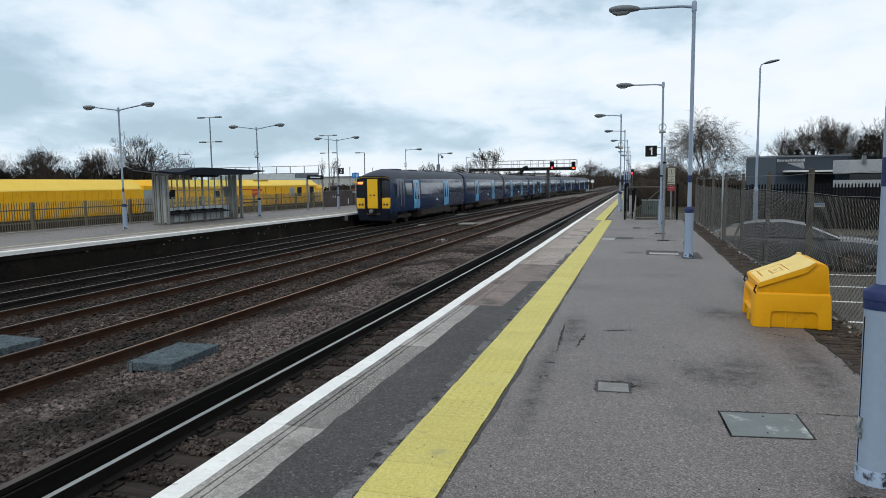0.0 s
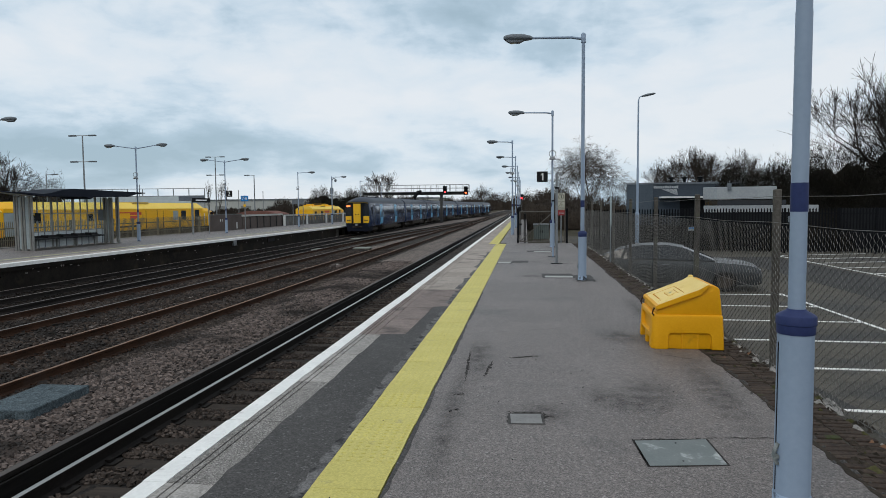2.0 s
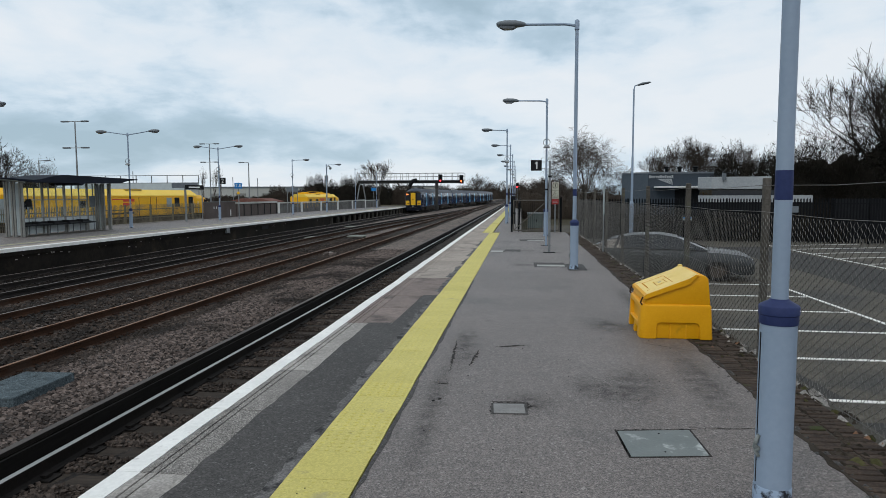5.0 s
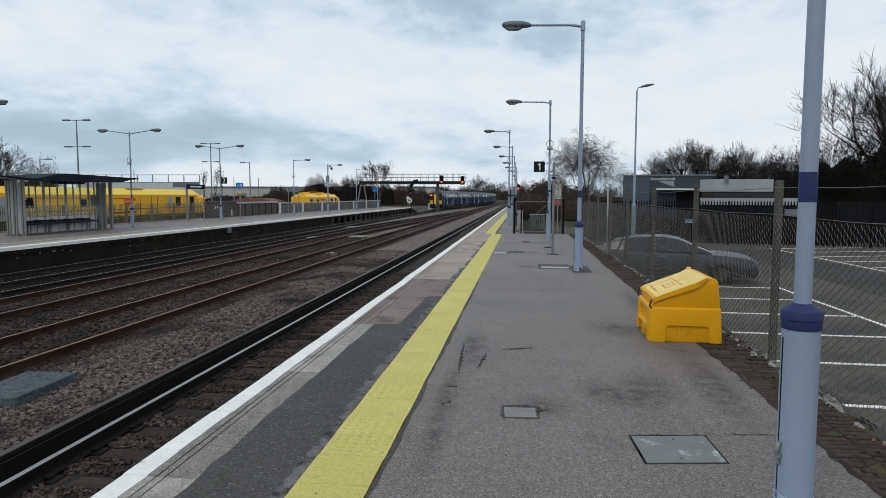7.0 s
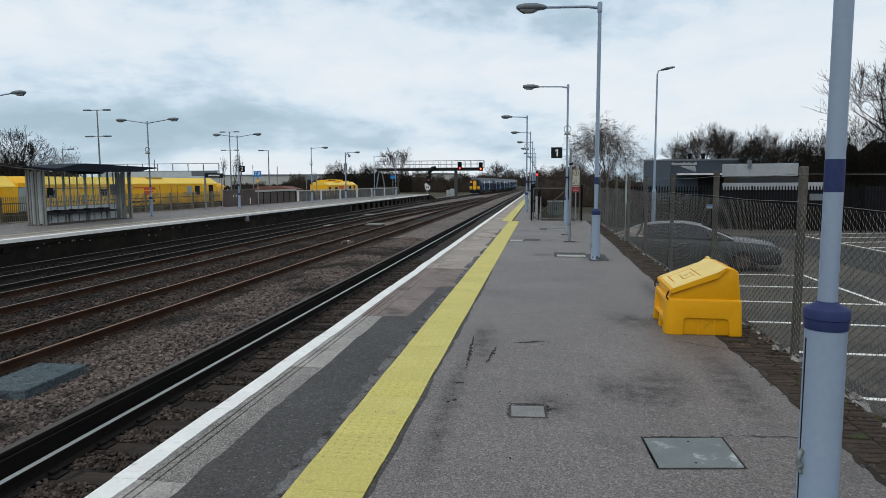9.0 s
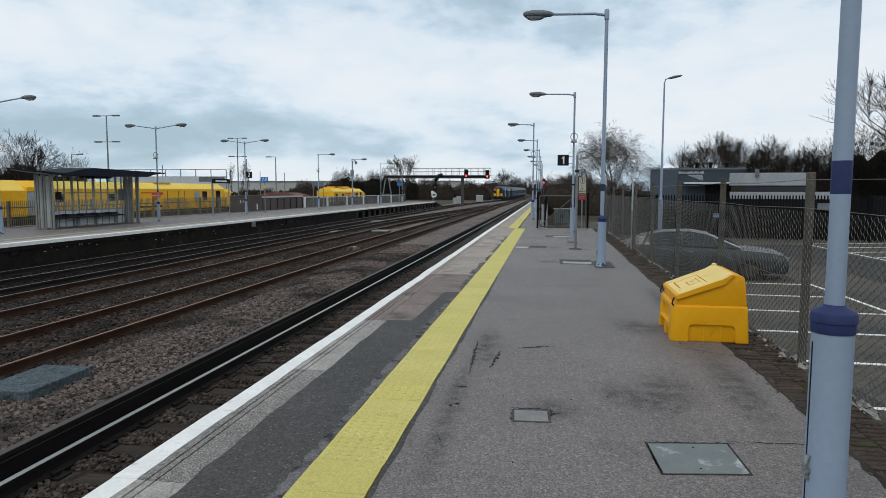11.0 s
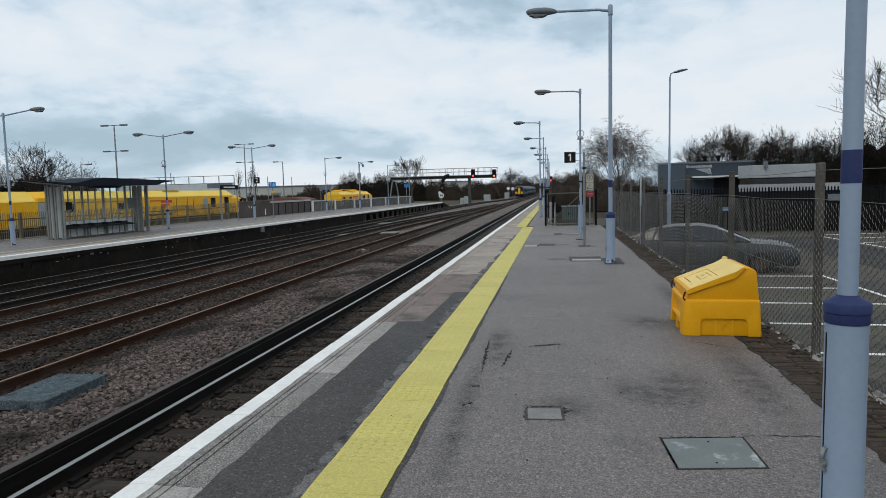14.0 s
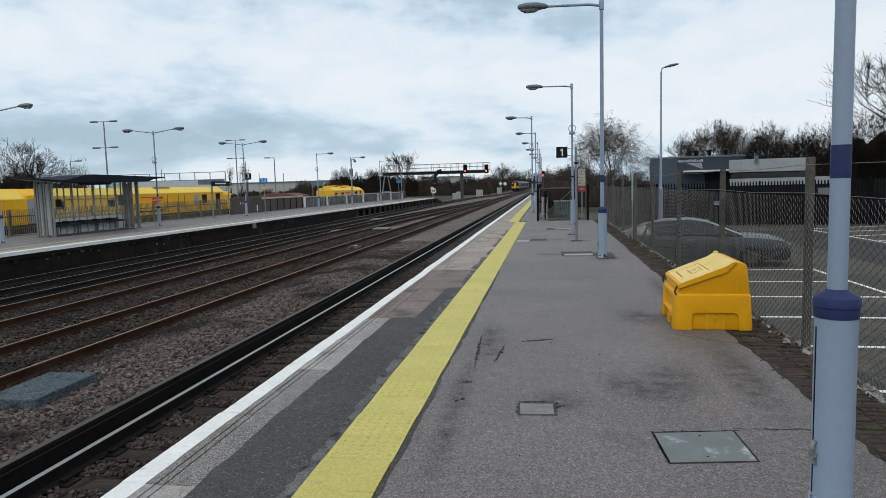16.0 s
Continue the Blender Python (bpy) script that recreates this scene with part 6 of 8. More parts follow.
def shelter():
    t = thing("platform_shelter", -21.1, 25.38, DECK_2, 0, "grey glazed waiting shelter with curved dark roof", "shelter")
    L, back = 6.02, -0.85
    # wave roof: outlines in (y, z) at the front and at the back
    top = [(-1.15, 2.50), (-0.75, 2.485), (-0.25, 2.46), (0.2, 2.45), (0.55, 2.48), (0.95, 2.56), (1.5, 2.66), (2.2, 2.72), (4.4, 2.69), (7.85, 2.65)]
    low = [(7.85, 2.60), (7.0, 2.54), (6.3, 2.40), (3.55, 2.36), (3.3, 2.25), (3.05, 2.36), (0.9, 2.35), (0.3, 2.34), (-0.4, 2.40), (-1.15, 2.46)]
    ring = top + low

    def lift(y):
        return 0.13 * min(1.0, max(0.0, (1.4 - y) / 1.6))
    secs = [[(x, y, z + k * lift(y)) for y, z in ring] for x, k in ((0.42, 0.0), (0.0, 0.12), (-0.6, 0.6), (-1.15, 1.0))]
    part("roof", Geo().loft(secs), SHELTER_ROOF, t, "dark wave-shaped roof", smooth=30)
    part("soffit", Geo().loft([[(x, -1.0, 2.435 + k * 0.13), (x, 0.1, 2.345 + k * 0.10), (x, 0.1, 2.335 + k * 0.10), (x, -1.0, 2.425 + k * 0.13)] for x, k in ((0.3, 0.0), (0.0, 0.12), (-0.6, 0.6), (-1.1, 1.0))]), SHELTER_PANEL, t, "pale grey soffit panel")
    # end screens of upright steel fins
    fin = Geo().box(-0.04, 0.04, -0.045, 0.045, 0.0, 2.38).mesh("fin", 0.01)
    for yy in (0.0, L):
        for k, x in enumerate((-0.8, -0.68, -0.48, -0.36, -0.1)):
            part("fin", fin, SHELTER_STEEL, t, "upright grey steel fin", at=pose(x, yy, 0))
        for k, (a, b) in enumerate(((-0.63, -0.53), (-0.31, -0.15)) if yy == 0.0 else ((-0.63, -0.53),)):
            part("end_panel", Geo().box(a, b, yy - 0.012, yy + 0.012, 0.08, 2.3), SHELTER_PANEL, t)
        part("column", Geo().tube([(0.0, yy, 0), (0.0, yy, 2.42)], 0.05, 12), SHELTER_STEEL, t, smooth=40)
    # glazed back: wide posts with slim bars between them
    for y, w in ((1.35, 0.03), (1.75, 0.03), (2.25, 0.06), (2.66, 0.03), (3.16, 0.03), (3.72, 0.07), (4.26, 0.03), (4.78, 0.03), (5.40, 0.06), (5.85, 0.03), (0.5, 0.05), (0.95, 0.03)):
        slim = w < 0.04
        part("mullion", Geo().box(back - 0.03, back + 0.03, y - w * (0.6 if slim else 1), y + w * (0.6 if slim else 1), 0.0, 2.38), LAMP_GREY if slim else SHELTER_STEEL, t, bevel=0.006)
    cuts = [0.1, 0.5, 0.95, 1.35, 1.75, 2.25, 2.66, 3.16, 3.72, 4.26, 4.78, 5.40, 5.85, 6.1]
    for a, b in zip(cuts[:-1], cuts[1:]):
        o = part("pane", Geo().box(back - 0.006, back + 0.006, a + 0.03, b - 0.03, 0.80, 2.34), PANE, t, "clear glass pane")
        o.visible_shadow = False
        part("kick_panel", Geo().box(back - 0.015, back + 0.015, a + 0.03, b - 0.03, 0.06, 0.74), KICK, t, "pale grey lower panel")
    for zz in (0.74, 1.56):
        part("transom", Geo().box(back - 0.03, back + 0.03, 0.1, L - 0.1, zz, zz + 0.05), SHELTER_STEEL, t)
    b = part("bench", Geo().prism([(-0.8, 0.50), (-0.78, 0.60), (-0.74, 0.52), (-0.36, 0.47), (-0.34, 0.42), (-0.74, 0.44)], 0.45, 5.35), BLACK, t, "dark perch bench", bevel=0.008)
    for k in range(4):
        part("bench_arm", Geo().box(-0.76, -0.42, 1.4 + k * 1.0, 1.44 + k * 1.0, 0.47, 0.62), BLACK, b)
        part("bench_leg", Geo().box(-0.7, -0.62, 0.9 + k * 1.35, 0.98 + k * 1.35, 0.0, 0.44), SHELTER_STEEL, b)
    part("notice", Geo().box(back + 0.045, back + 0.06, 1.15, 1.5, 1.28, 1.62), BLACK, t, "dark notice board")
    part("notice", Geo().box(back + 0.045, back + 0.06, 5.5, 5.95, 1.2, 1.75), LAMP_GREY, t, "grey notice board")
    part("floor_plinth", Geo().box(-0.9, 0.12, -0.06, L + 0.06, 0.0, 0.012), CONCRETE, t)


def platform_two_signs():
    n = thing("platform_number_sign", -21.0, 44.15, 2.65, 0, "black platform number sign on the opposite platform", "sign", "platform number signs")
    part("panel", Geo().box(-0.22, 0.22, 0, 0.02, -0.22, 0.22), BLACK, n)
    lettering("2", 0.40, SIGN_WHITE, n, pose(0, -0.003, 0, 90, 0, 0), "figure")
    part("bracket", Geo().tube([(-0.2, 0.01, 0.1), (-0.32, 0.05, 0.1)], 0.012, 6), GALV, n)
    b = thing("station_name_board", -21.8, 41.6, DECK_2, 80, "dark blue station name board on two posts", "name board")
    for sx in (-0.83, 0.83):
        part("post", Geo().tube([(sx, 0.03, 0), (sx, 0.03, 2.46)], 0.035, 8), GALV, b)
    p = part("panel", Geo().box(-0.95, 0.95, -0.02, 0.0, 2.16, 2.46), BLACK, b, bevel=0.004)
    part("text_bar", Geo().box(-0.6, 0.55, -0.024, -0.019, 2.27, 2.36), SIGN_WHITE, p)
    b = thing("information_panel", -22.9, 42.4, DECK_2, 40, "dark grey information panel on a post", "information panel")
    part("panel", Geo().box(-0.85, 0.85, -0.02, 0.03, 2.28, 2.62), LAMP_GREY, b, bevel=0.01)
    part("post", Geo().tube([(0, 0.06, 0), (0, 0.06, 2.4)], 0.04, 8), GALV, b)
    for x, y, z0, label in ((-20.95, 46.6, 2.33, "blue car stop marker with white figures"), (-18.6, 81.5, 2.3, "blue car stop marker near the platform end")):
        b = thing("car_stop_marker", x, y, DECK_2, 0, label, "sign", "car stop markers")
        part("post", Geo().tube([(0, 0.03, 0), (0, 0.03, 2.7)], 0.04, 8), GALV, b)
        p = part("panel", Geo().box(-0.29, 0.29, -0.01, 0.01, 2.27, 2.68), SIGN_BLUE, b, bevel=0.004)
        if y < 60:
            lettering("7-8", 0.32, SIGN_WHITE, p, pose(0, -0.014, 2.475, 90, 0, 0), "figures")
            part("dot", Geo().tube([(0, -0.02, 1.95), (0, 0.0, 1.95)], 0.11, 12), CAB_YELLOW, b, "yellow disc")
    b = thing("grey_sign", -21.7, 60.3, DECK_2, 0, "small dark sign on two posts", "sign")
    for sx in (-0.5, 0.5):
        part("post", Geo().tube([(sx, 0.03, 0), (sx, 0.03, 2.5)], 0.035, 8), GALV, b)
    part("panel", Geo().box(-0.58, 0.58, -0.02, 0.0, 2.1, 2.5), LAMP_GREY, b)
    c = thing("camera_mast", -21.2, 69.9, DECK_2, 0, "slim camera mast with curved top", "camera mast")
    part("post", Geo().tube([(0, 0, 0), (0, 0, 4.6), (0.05, 0, 4.85), (0.22, 0, 4.95), (0.4, 0, 4.85)], 0.06, 8), GALV, c, smooth=50)
    part("camera", Geo().lathe([(0.05, 0), (0.14, -0.08), (0.14, -0.2), (0.08, -0.3)], 12, (0.42, 0, 4.85)), LAMP_GREY, c, smooth=40)
    part("control_box", Geo().box(-0.18, 0.18, -0.2, 0.0, 3.2, 3.9), LAMP_GREY, c, bevel=0.02)


def back_of_platform_two():
    palisade("palisade_fence", "weathered grey steel palisade fence behind opposite platform", -24.03, 12.5, -23.9, 46.6, 1.24, 0.1165, PALISADE_GREY, 2.75, DECK_2 - 0.02, "palisade fences", 0.030)
    b = thing("brown_panel_wall", -23.75, 46.8, DECK_2, 0, "low brown-grey panelled wall behind the opposite platform", "wall")
    part("wall", Geo().box(-0.1, 0, 0, 5.4, -0.2, 1.22), BROWN_WALL, b)
    part("cap", Geo().box(-0.14, 0.05, -0.02, 5.4, 1.22, 1.30), WOOD_GREY, b)
    part("painted_mark", Geo().box(0.0, 0.012, 1.5, 1.58, 0.72, 0.9).box(0.0, 0.012, 1.9, 1.98, 0.72, 0.9).box(0.0, 0.012, 4.4, 4.55, 0.1, 0.6), SIGN_WHITE, b)
    b = thing("brown_panel_fence", -23.7, 52.3, DECK_2, 0, "brown panel fence with dark posts and pale rail", "fence")
    for k in range(6):
        part("panel", Geo().box(-0.05, 0.02, 1.5 * k, 1.5 * k + 1.36, 0.0, 1.0), BROWN_WALL, b)
        part("post", Geo().box(-0.08, 0.05, 1.5 * k + 1.362, 1.5 * k + 1.498, 0.0, 1.04), BLACK, b)
    part("rail", Geo().box(-0.1, 0.1, 0, 9.0, 1.05, 1.2), WAREHOUSE, b, "pale capping rail")
    b = thing("lineside_hut", -30.5, 66.0, -1.2, 0, "low brown hut with dull red roof behind the platform", "hut")
    part("wall", Geo().box(0, 4.5, 0, 3, 0, 2.1), BROWN_WALL, b)
    part("roof", Geo().prism([(-0.15, 2.0), (4.65, 2.0), (4.65, 2.2), (3.4, 2.5), (1.1, 2.5), (-0.15, 2.2)], -0.15, 3.15), surface("dull_red_roof", (0.13, 0.062, 0.050), (0.20, 0.10, 0.082), 0.85, big=1, fine=12), b, bevel=0.03)
    b = thing("board_fence", -23.7, 61.6, DECK_2, -4, "grey board fence with pale top rail on platform", "fence")
    bd = Geo().box(-0.03, 0.02, 0.02, 0.62, 0.0, 0.92).mesh("board")
    for k in range(46):
        part("board", bd, WOOD_GREY, b, at=pose(0, 0.76 * k, 0))
    for k in range(7):
        part("post", Geo().box(0.02, 0.14, 5.6 * k, 5.6 * k + 0.28, 0.0, 1.06), SIGN_WHITE, b)
    part("rail", Geo().box(-0.05, 0.09, 0, 34.9, 0.96, 1.08), WAREHOUSE, b, "pale capping rail")


def yellow_train(x, y0, y1, z, nose, label):
    t = thing("maintenance_train", x, y0, z, 0, label, "maintenance train", "yellow trains")
    L = y1 - y0
    E, R = 2.44, 3.07       # eaves and roof over the rail

    def body(a, b, name="body"):
        return part(name, Geo().prism([(-1.35, 0.95), (1.35, 0.95), (1.40, 1.1), (1.40, E), (-1.40, E), (-1.40, 1.1)], a, b), YELLOW_TRAIN, t, bevel=0.03)

    def roof(a, b, e=E):
        part("roof", Geo().prism([(1.42, e), (1.38, e + 0.06), (0.72, R), (-0.72, R), (-1.38, e + 0.06), (-1.42, e)], a, b), YELLOW_ROOF, t, "paler yellow sloping roof", bevel=0.02)
    split = 28.5 if nose else 0
    if nose:
        body(0, split - 1.4)
        roof(0, split - 1.5)
        part("lintel", Geo().box(-1.38, 1.38, split - 1.39, split - 0.02, 2.42, 2.66), YELLOW_TRAIN, t)
        part("end_door", Geo().box(-1.36, 1.36, split - 1.35, split - 0.2, 1.0, 2.41), SHELTER_PANEL, t, "pale grey end screen", bevel=0.03)
        g = Geo()
        for k in range(int(split / 0.5) - 5):
            g.box(1.40, 1.43, 0.4 + k * 0.5, 0.46 + k * 0.5, 1.15, E - 0.05)
        part("side_rib", g, YELLOW_TRAIN, t)
    mark = L - 15.6 if nose else 6.0
    body(split, L - 3.2)
    roof(split, L - 2.8, E + 0.12)
    part("upper_side", Geo().box(-1.40, 1.40, split, L - 3.0, E + 0.002, E + 0.12), YELLOW_TRAIN, t)
    # cab with raked nose at the far end
    secs = []
    for dy, w, top in ((L - 3.2, 1.40, 2.62), (L - 1.6, 1.38, 2.60), (L - 0.5, 1.25, 2.3), (L, 1.05, 1.7)):
        secs.append([(w, dy, 0.95), (w, dy, top - 0.3), (w * 0.8, dy, top), (-w * 0.8, dy, top), (-w, dy, top - 0.3), (-w, dy, 0.95)])
    part("cab", Geo().loft(secs), YELLOW_TRAIN, t, bevel=0.03, smooth=35)
    for sx in (-1, 1):
        part("cab_window", Geo().prism([(L - 1.5, 1.75), (L - 0.75, 1.75), (L - 0.95, 2.2), (L - 1.5, 2.25)], sx * 1.36, sx * 1.375, "x"), DARK_GLASS, t)
        part("cab_door", Geo().box(sx * 1.385 - 0.02, sx * 1.385 + 0.02, L - 4.5, L - 3.7, 1.0, 2.45), DARK_GLASS, t)
        if nose:
            for yy in (29.3, 34.3):
                part("side_window", Geo().box(sx * 1.405 - 0.012, sx * 1.405 + 0.012, yy, yy + 0.7, 1.75, 2.25), DARK_GLASS, t)
            for yy in (41.4, 43.0, 43.9):
                part("door_seam", Geo().box(sx * 1.403 - 0.006, sx * 1.403 + 0.006, yy, yy + 0.06, 1.0, 2.45), UNDER, t)
        for k, m in enumerate((PANE, DARK_GLASS)):
            part("window", Geo().box(sx * 1.405 - 0.012, sx * 1.405 + 0.012, L - 8.2 + k * 1.3, L - 7.4 + k * 1.3, 1.6, 2.4), SHELTER_PANEL if k == 0 else m, t, bevel=0.005)
        for yy in (split + 2.0, split + 9.5):
            part("grille", Geo().box(sx * 1.405 - 0.012, sx * 1.405 + 0.012, yy, yy + 1.3, 1.3, 2.25), YELLOW_TRAIN, t)
        part("livery_mark", Geo().prism([(mark + 0.3, 2.04), (mark + 2.6, 2.04), (mark + 1.45, 1.66)], sx * 1.398, sx * 1.414, "x"), RED_MARK, t, "faded red arrow mark")
        part("livery_bar", Geo().box(sx * 1.406 - 0.008, sx * 1.406 + 0.008, mark - 0.1, mark + 2.7, 2.12, 2.34), RED_MARK, t)
        part("livery_bar", Geo().box(sx * 1.406 - 0.008, sx * 1.406 + 0.008, mark - 0.6, mark + 2.6, 1.18, 1.34), UNDER, t)
        for k in range(3):
            part("hand_rail", Geo().tube([(sx * 1.44, L - 3.6 + 0.8 * k, 1.0), (sx * 1.44, L - 3.6 + 0.8 * k, 2.1)], 0.025, 6), SIGN_WHITE, t)
    part("roof_vent", Geo().box(-0.9, 0.9, L - 13.2, L - 11.0, R - 0.12, R + 0.05), surface("ochre_vent", (0.40, 0.27, 0.05), (0.48, 0.33, 0.08), 0.6), t, bevel=0.04)
    if not nose:
        for yy, w, h in ((1.0, 0.9, 0.22), (2.6, 0.5, 0.32), (4.2, 1.6, 0.14), (8.0, 1.1, 0.2), (10.4, 0.4, 0.30), (13.0, 1.4, 0.16)):
            part("roof_box", Geo().box(-0.6, 0.6, yy, yy + w, R - 0.04, R + h), YELLOW_TRAIN, t, bevel=0.03)
        for yy, w in ((0.8, 1.1), (2.6, 0.7), (4.0, 1.3), (9.4, 0.6), (11.2, 0.9)):
            part("side_opening", Geo().box(1.395, 1.412, yy, yy + w, 1.5, 2.25), UNDER, t, "dark side opening", bevel=0.004)
        part("hand_rail", Geo().tube([(1.2, 0.4, R), (1.2, 0.4, R + 0.35), (1.2, 8.0, R + 0.35), (1.2, 8.0, R)], 0.03, 6), YELLOW_TRAIN, t)
    part("underframe", Geo().box(-1.25, 1.25, 0.3, L - 0.6, 0.45, 0.94), UNDER, t, bevel=0.05)
    for yy in ((3, 12, split + 3, L - 4) if nose else (3, L - 4)):
        bogie(t, yy)


def siding():
    yellow_train(-31.4, 7.0, 60.7, -0.95, True, "long yellow maintenance train standing behind the fence")
    yellow_train(-34.3, 98.5, 117.5, -1.25, False, "yellow maintenance vehicle on the far siding")
    track("dark siding under the yellow trains", lambda y: -31.4 - 2.8 * ease(62, 92, y), -10, 140, RAIL_DARK, RAIL_DULL, (56, 60), "sidings")


def gantry():
    t = thing("signal_gantry", -13.45, 104.0, RAIL_Z, 0, "grey steel signal gantry with railed walkway over tracks", "signal gantry")
    z0 = 4.15
    part("column", Geo().box(-0.22, 0.22, -0.22, 0.22, -0.2, z0 + 0.2), surface("dark_gantry_steel", (0.05, 0.05, 0.05), (0.09, 0.09, 0.088), 0.7, big=1, fine=10), t, bevel=0.03)
    st = bpy.data.materials["dark_gantry_steel"]
    part("beam", Geo().box(-12.8, 4.3, -0.4, 0.4, z0 + 0.2, z0 + 0.62), st, t, bevel=0.03)
    part("walkway", Geo().box(-12.9, 4.5, -0.9, 0.9, z0 + 0.622, z0 + 0.70), GALV, t)
    for sy in (-0.88, 0.88):
        for k in range(18):
            part("stanchion", Geo().tube([(-12.8 + 1.015 * k, sy, z0 + 0.70), (-12.8 + 1.015 * k, sy, z0 + 1.80)], 0.03, 6), GALV, t)
        for zz in (1.25, 1.80):
            part("hand_rail", Geo().tube([(-12.8, sy, z0 + zz), (4.45, sy, z0 + zz)], 0.03, 6), GALV, t)
    for dx in (-0.55, 0.55):
        part("a_frame_leg", Geo().tube([(-12.3 + dx * 1.6, dx, -0.1), (-12.3 + dx * 0.5, 0, z0)], 0.1, 8), GALV, t)
    part("a_frame_tie", Geo().tube([(-12.9, 0, 1.8), (-11.7, 0, 1.8)], 0.06, 6), GALV, t)

    def head(x, z, lit):
        h = part("signal_head", Geo().box(x - 0.3, x + 0.3, -1.25, -0.95, z - 0.35, z + 1.0), BLACK, t, "black signal head", bevel=0.05)
        for k in range(3):
            part("hood", Geo().tube([(x, -1.42, z + 0.32 * k), (x, -1.24, z + 0.32 * k)], 0.15, 12, False), BLACK, h)
        part("lit_lens", Geo().tube([(x, -1.30, z), (x, -1.252, z)], 0.14, 16), RED_GLOW if x < 2 else AMBER_GLOW, h, "lit signal lens")
        part("bracket", Geo().box(x - 0.06, x + 0.06, -0.95, -0.4, z - 0.2, z - 0.05), st, t)
    head(0.75, 4.72, True)
    head(4.05, 4.62, True)
    # a drooping arm with an unlit head over the platform line
    part("drop_arm", Geo().tube([(-3.1, -0.7, z0 + 0.75), (-3.7, -0.7, z0 + 0.6), (-4.2, -0.7, z0 - 0.1), (-4.25, -0.7, z0 - 0.8)], 0.28, 10), BLACK, t, "black hooded signal arm", smooth=50)
    part("drop_head", Geo().box(-4.6, -3.9, -0.95, -0.5, z0 - 1.7, z0 - 0.6), BLACK, t, bevel=0.08)
    part("dim_lens", Geo().tube([(-4.25, -1.0, z0 - 1.25), (-4.25, -0.952, z0 - 1.25)], 0.17, 12), SIGN_RED, t)
    # lineside signs beyond the platform end
    for x, y, h, r, label, cat in ((-17.6, 101.5, 1.45, 0.42, "round white speed sign on a short post", "sign"), (-18.1, 103, 2.0, 0.26, "small round lineside sign on a post", "sign"), (-12.3, 175, 2.3, 0.5, "white diamond lineside sign on a post", "sign"), (-12.7, 200, 2.2, 0.5, "pale lineside sign on a post", "sign")):
        s = thing("lineside_sign", x, y, -1.0, 0, label, cat, "lineside signs")
        part("post", Geo().tube([(0, 0.03, 0), (0, 0.03, h + r)], 0.05, 6), GALV, s)
        part("disc", Geo().tube([(0, -0.03, h + r), (0, 0.0, h + r)], r, 4 if "diamond" in label else 18), SIGN_WHITE, s)
        if "speed" in label:
            part("figure_bar", Geo().box(-0.22, -0.04, -0.045, -0.03, h + r - 0.16, h + r + 0.16).box(0.04, 0.22, -0.045, -0.03, h + r - 0.16, h + r + 0.16), BLACK, s)
    for x, y, w, h in ((-17.3, 128, 0.8, 1.6), (-15.4, 150, 1.5, 1.7), (-13.4, 185, 1.3, 1.9), (-18.4, 130, 0.6, 1.3)):
        s = thing("relay_cabinet", x, y, -1.2, 0, "pale grey lineside relay cabinet beside the tracks", "cabinet", "relay cabinets")
        part("body", Geo().box(-w / 2, w / 2, -0.3, 0.3, 0, h), WAREHOUSE, s, bevel=0.02)
        part("door", Geo().box(-w / 2 + 0.06, w / 2 - 0.06, -0.315, -0.30, 0.1, h - 0.15), SHELTER_PANEL, s)


chain_link()
end_gate()
narrow_platform_rail()
shelter()
platform_two_signs()
back_of_platform_two()
siding()
gantry()
BARK = surface("grey_brown_bark", (0.05, 0.043, 0.036), (0.105, 0.092, 0.08), 0.9, big=2, fine=20, bump=0.4)
TWIG = surface("bare_twigs", (0.033, 0.027, 0.022), (0.066, 0.054, 0.046), 0.9, big=0.5, fine=8, bump=0, spec=0.15)
TWIG_PALE = surface("pale_birch_twigs", (0.058, 0.049, 0.043), (0.108, 0.094, 0.083), 0.9, big=0.5, fine=8, bump=0)
SCRUB = surface("brown_scrub", (0.028, 0.022, 0.017), (0.068, 0.055, 0.044), 0.95, big=0.4, fine=6, bump=0, per="island", spec=0.15)
# SCRUB taken near black, so the thickets' shaded depth is in the colour
DARK_SCRUB = surface("near_black_scrub", (0.0065, 0.006, 0.0045), (0.022, 0.019, 0.014), 0.95, big=0.4, fine=6, bump=0, per="island", spec=0.15)
NR_GREY = surface("dark_blue_grey_cladding", (0.032, 0.044, 0.060), (0.048, 0.062, 0.080), 0.55, big=0.5, fine=8, bump=0.1)
RENDER_WHITE = surface("dull_white_render", (0.28, 0.30, 0.315), (0.37, 0.395, 0.41), 0.7, big=0.6, fine=8, bump=0.1, stain=(0.26, 0.27, 0.27), stain_at=0.62, stain_scale=1.2)
CAR_PAINT = surface("dark_grey_green_car_paint", (0.022, 0.026, 0.029), (0.031, 0.035, 0.038), 0.36, 0.0, big=1, fine=20, bump=0, coat=0.35)
TYRE = surface("tyre_rubber", (0.012, 0.012, 0.012), (0.025, 0.025, 0.025), 0.85, big=4, fine=30)


DARK_BARK = surface("dark_wet_bark", (0.016, 0.013, 0.011), (0.036, 0.03, 0.026), 0.9, big=1, fine=15, bump=0.2, spec=0.15)


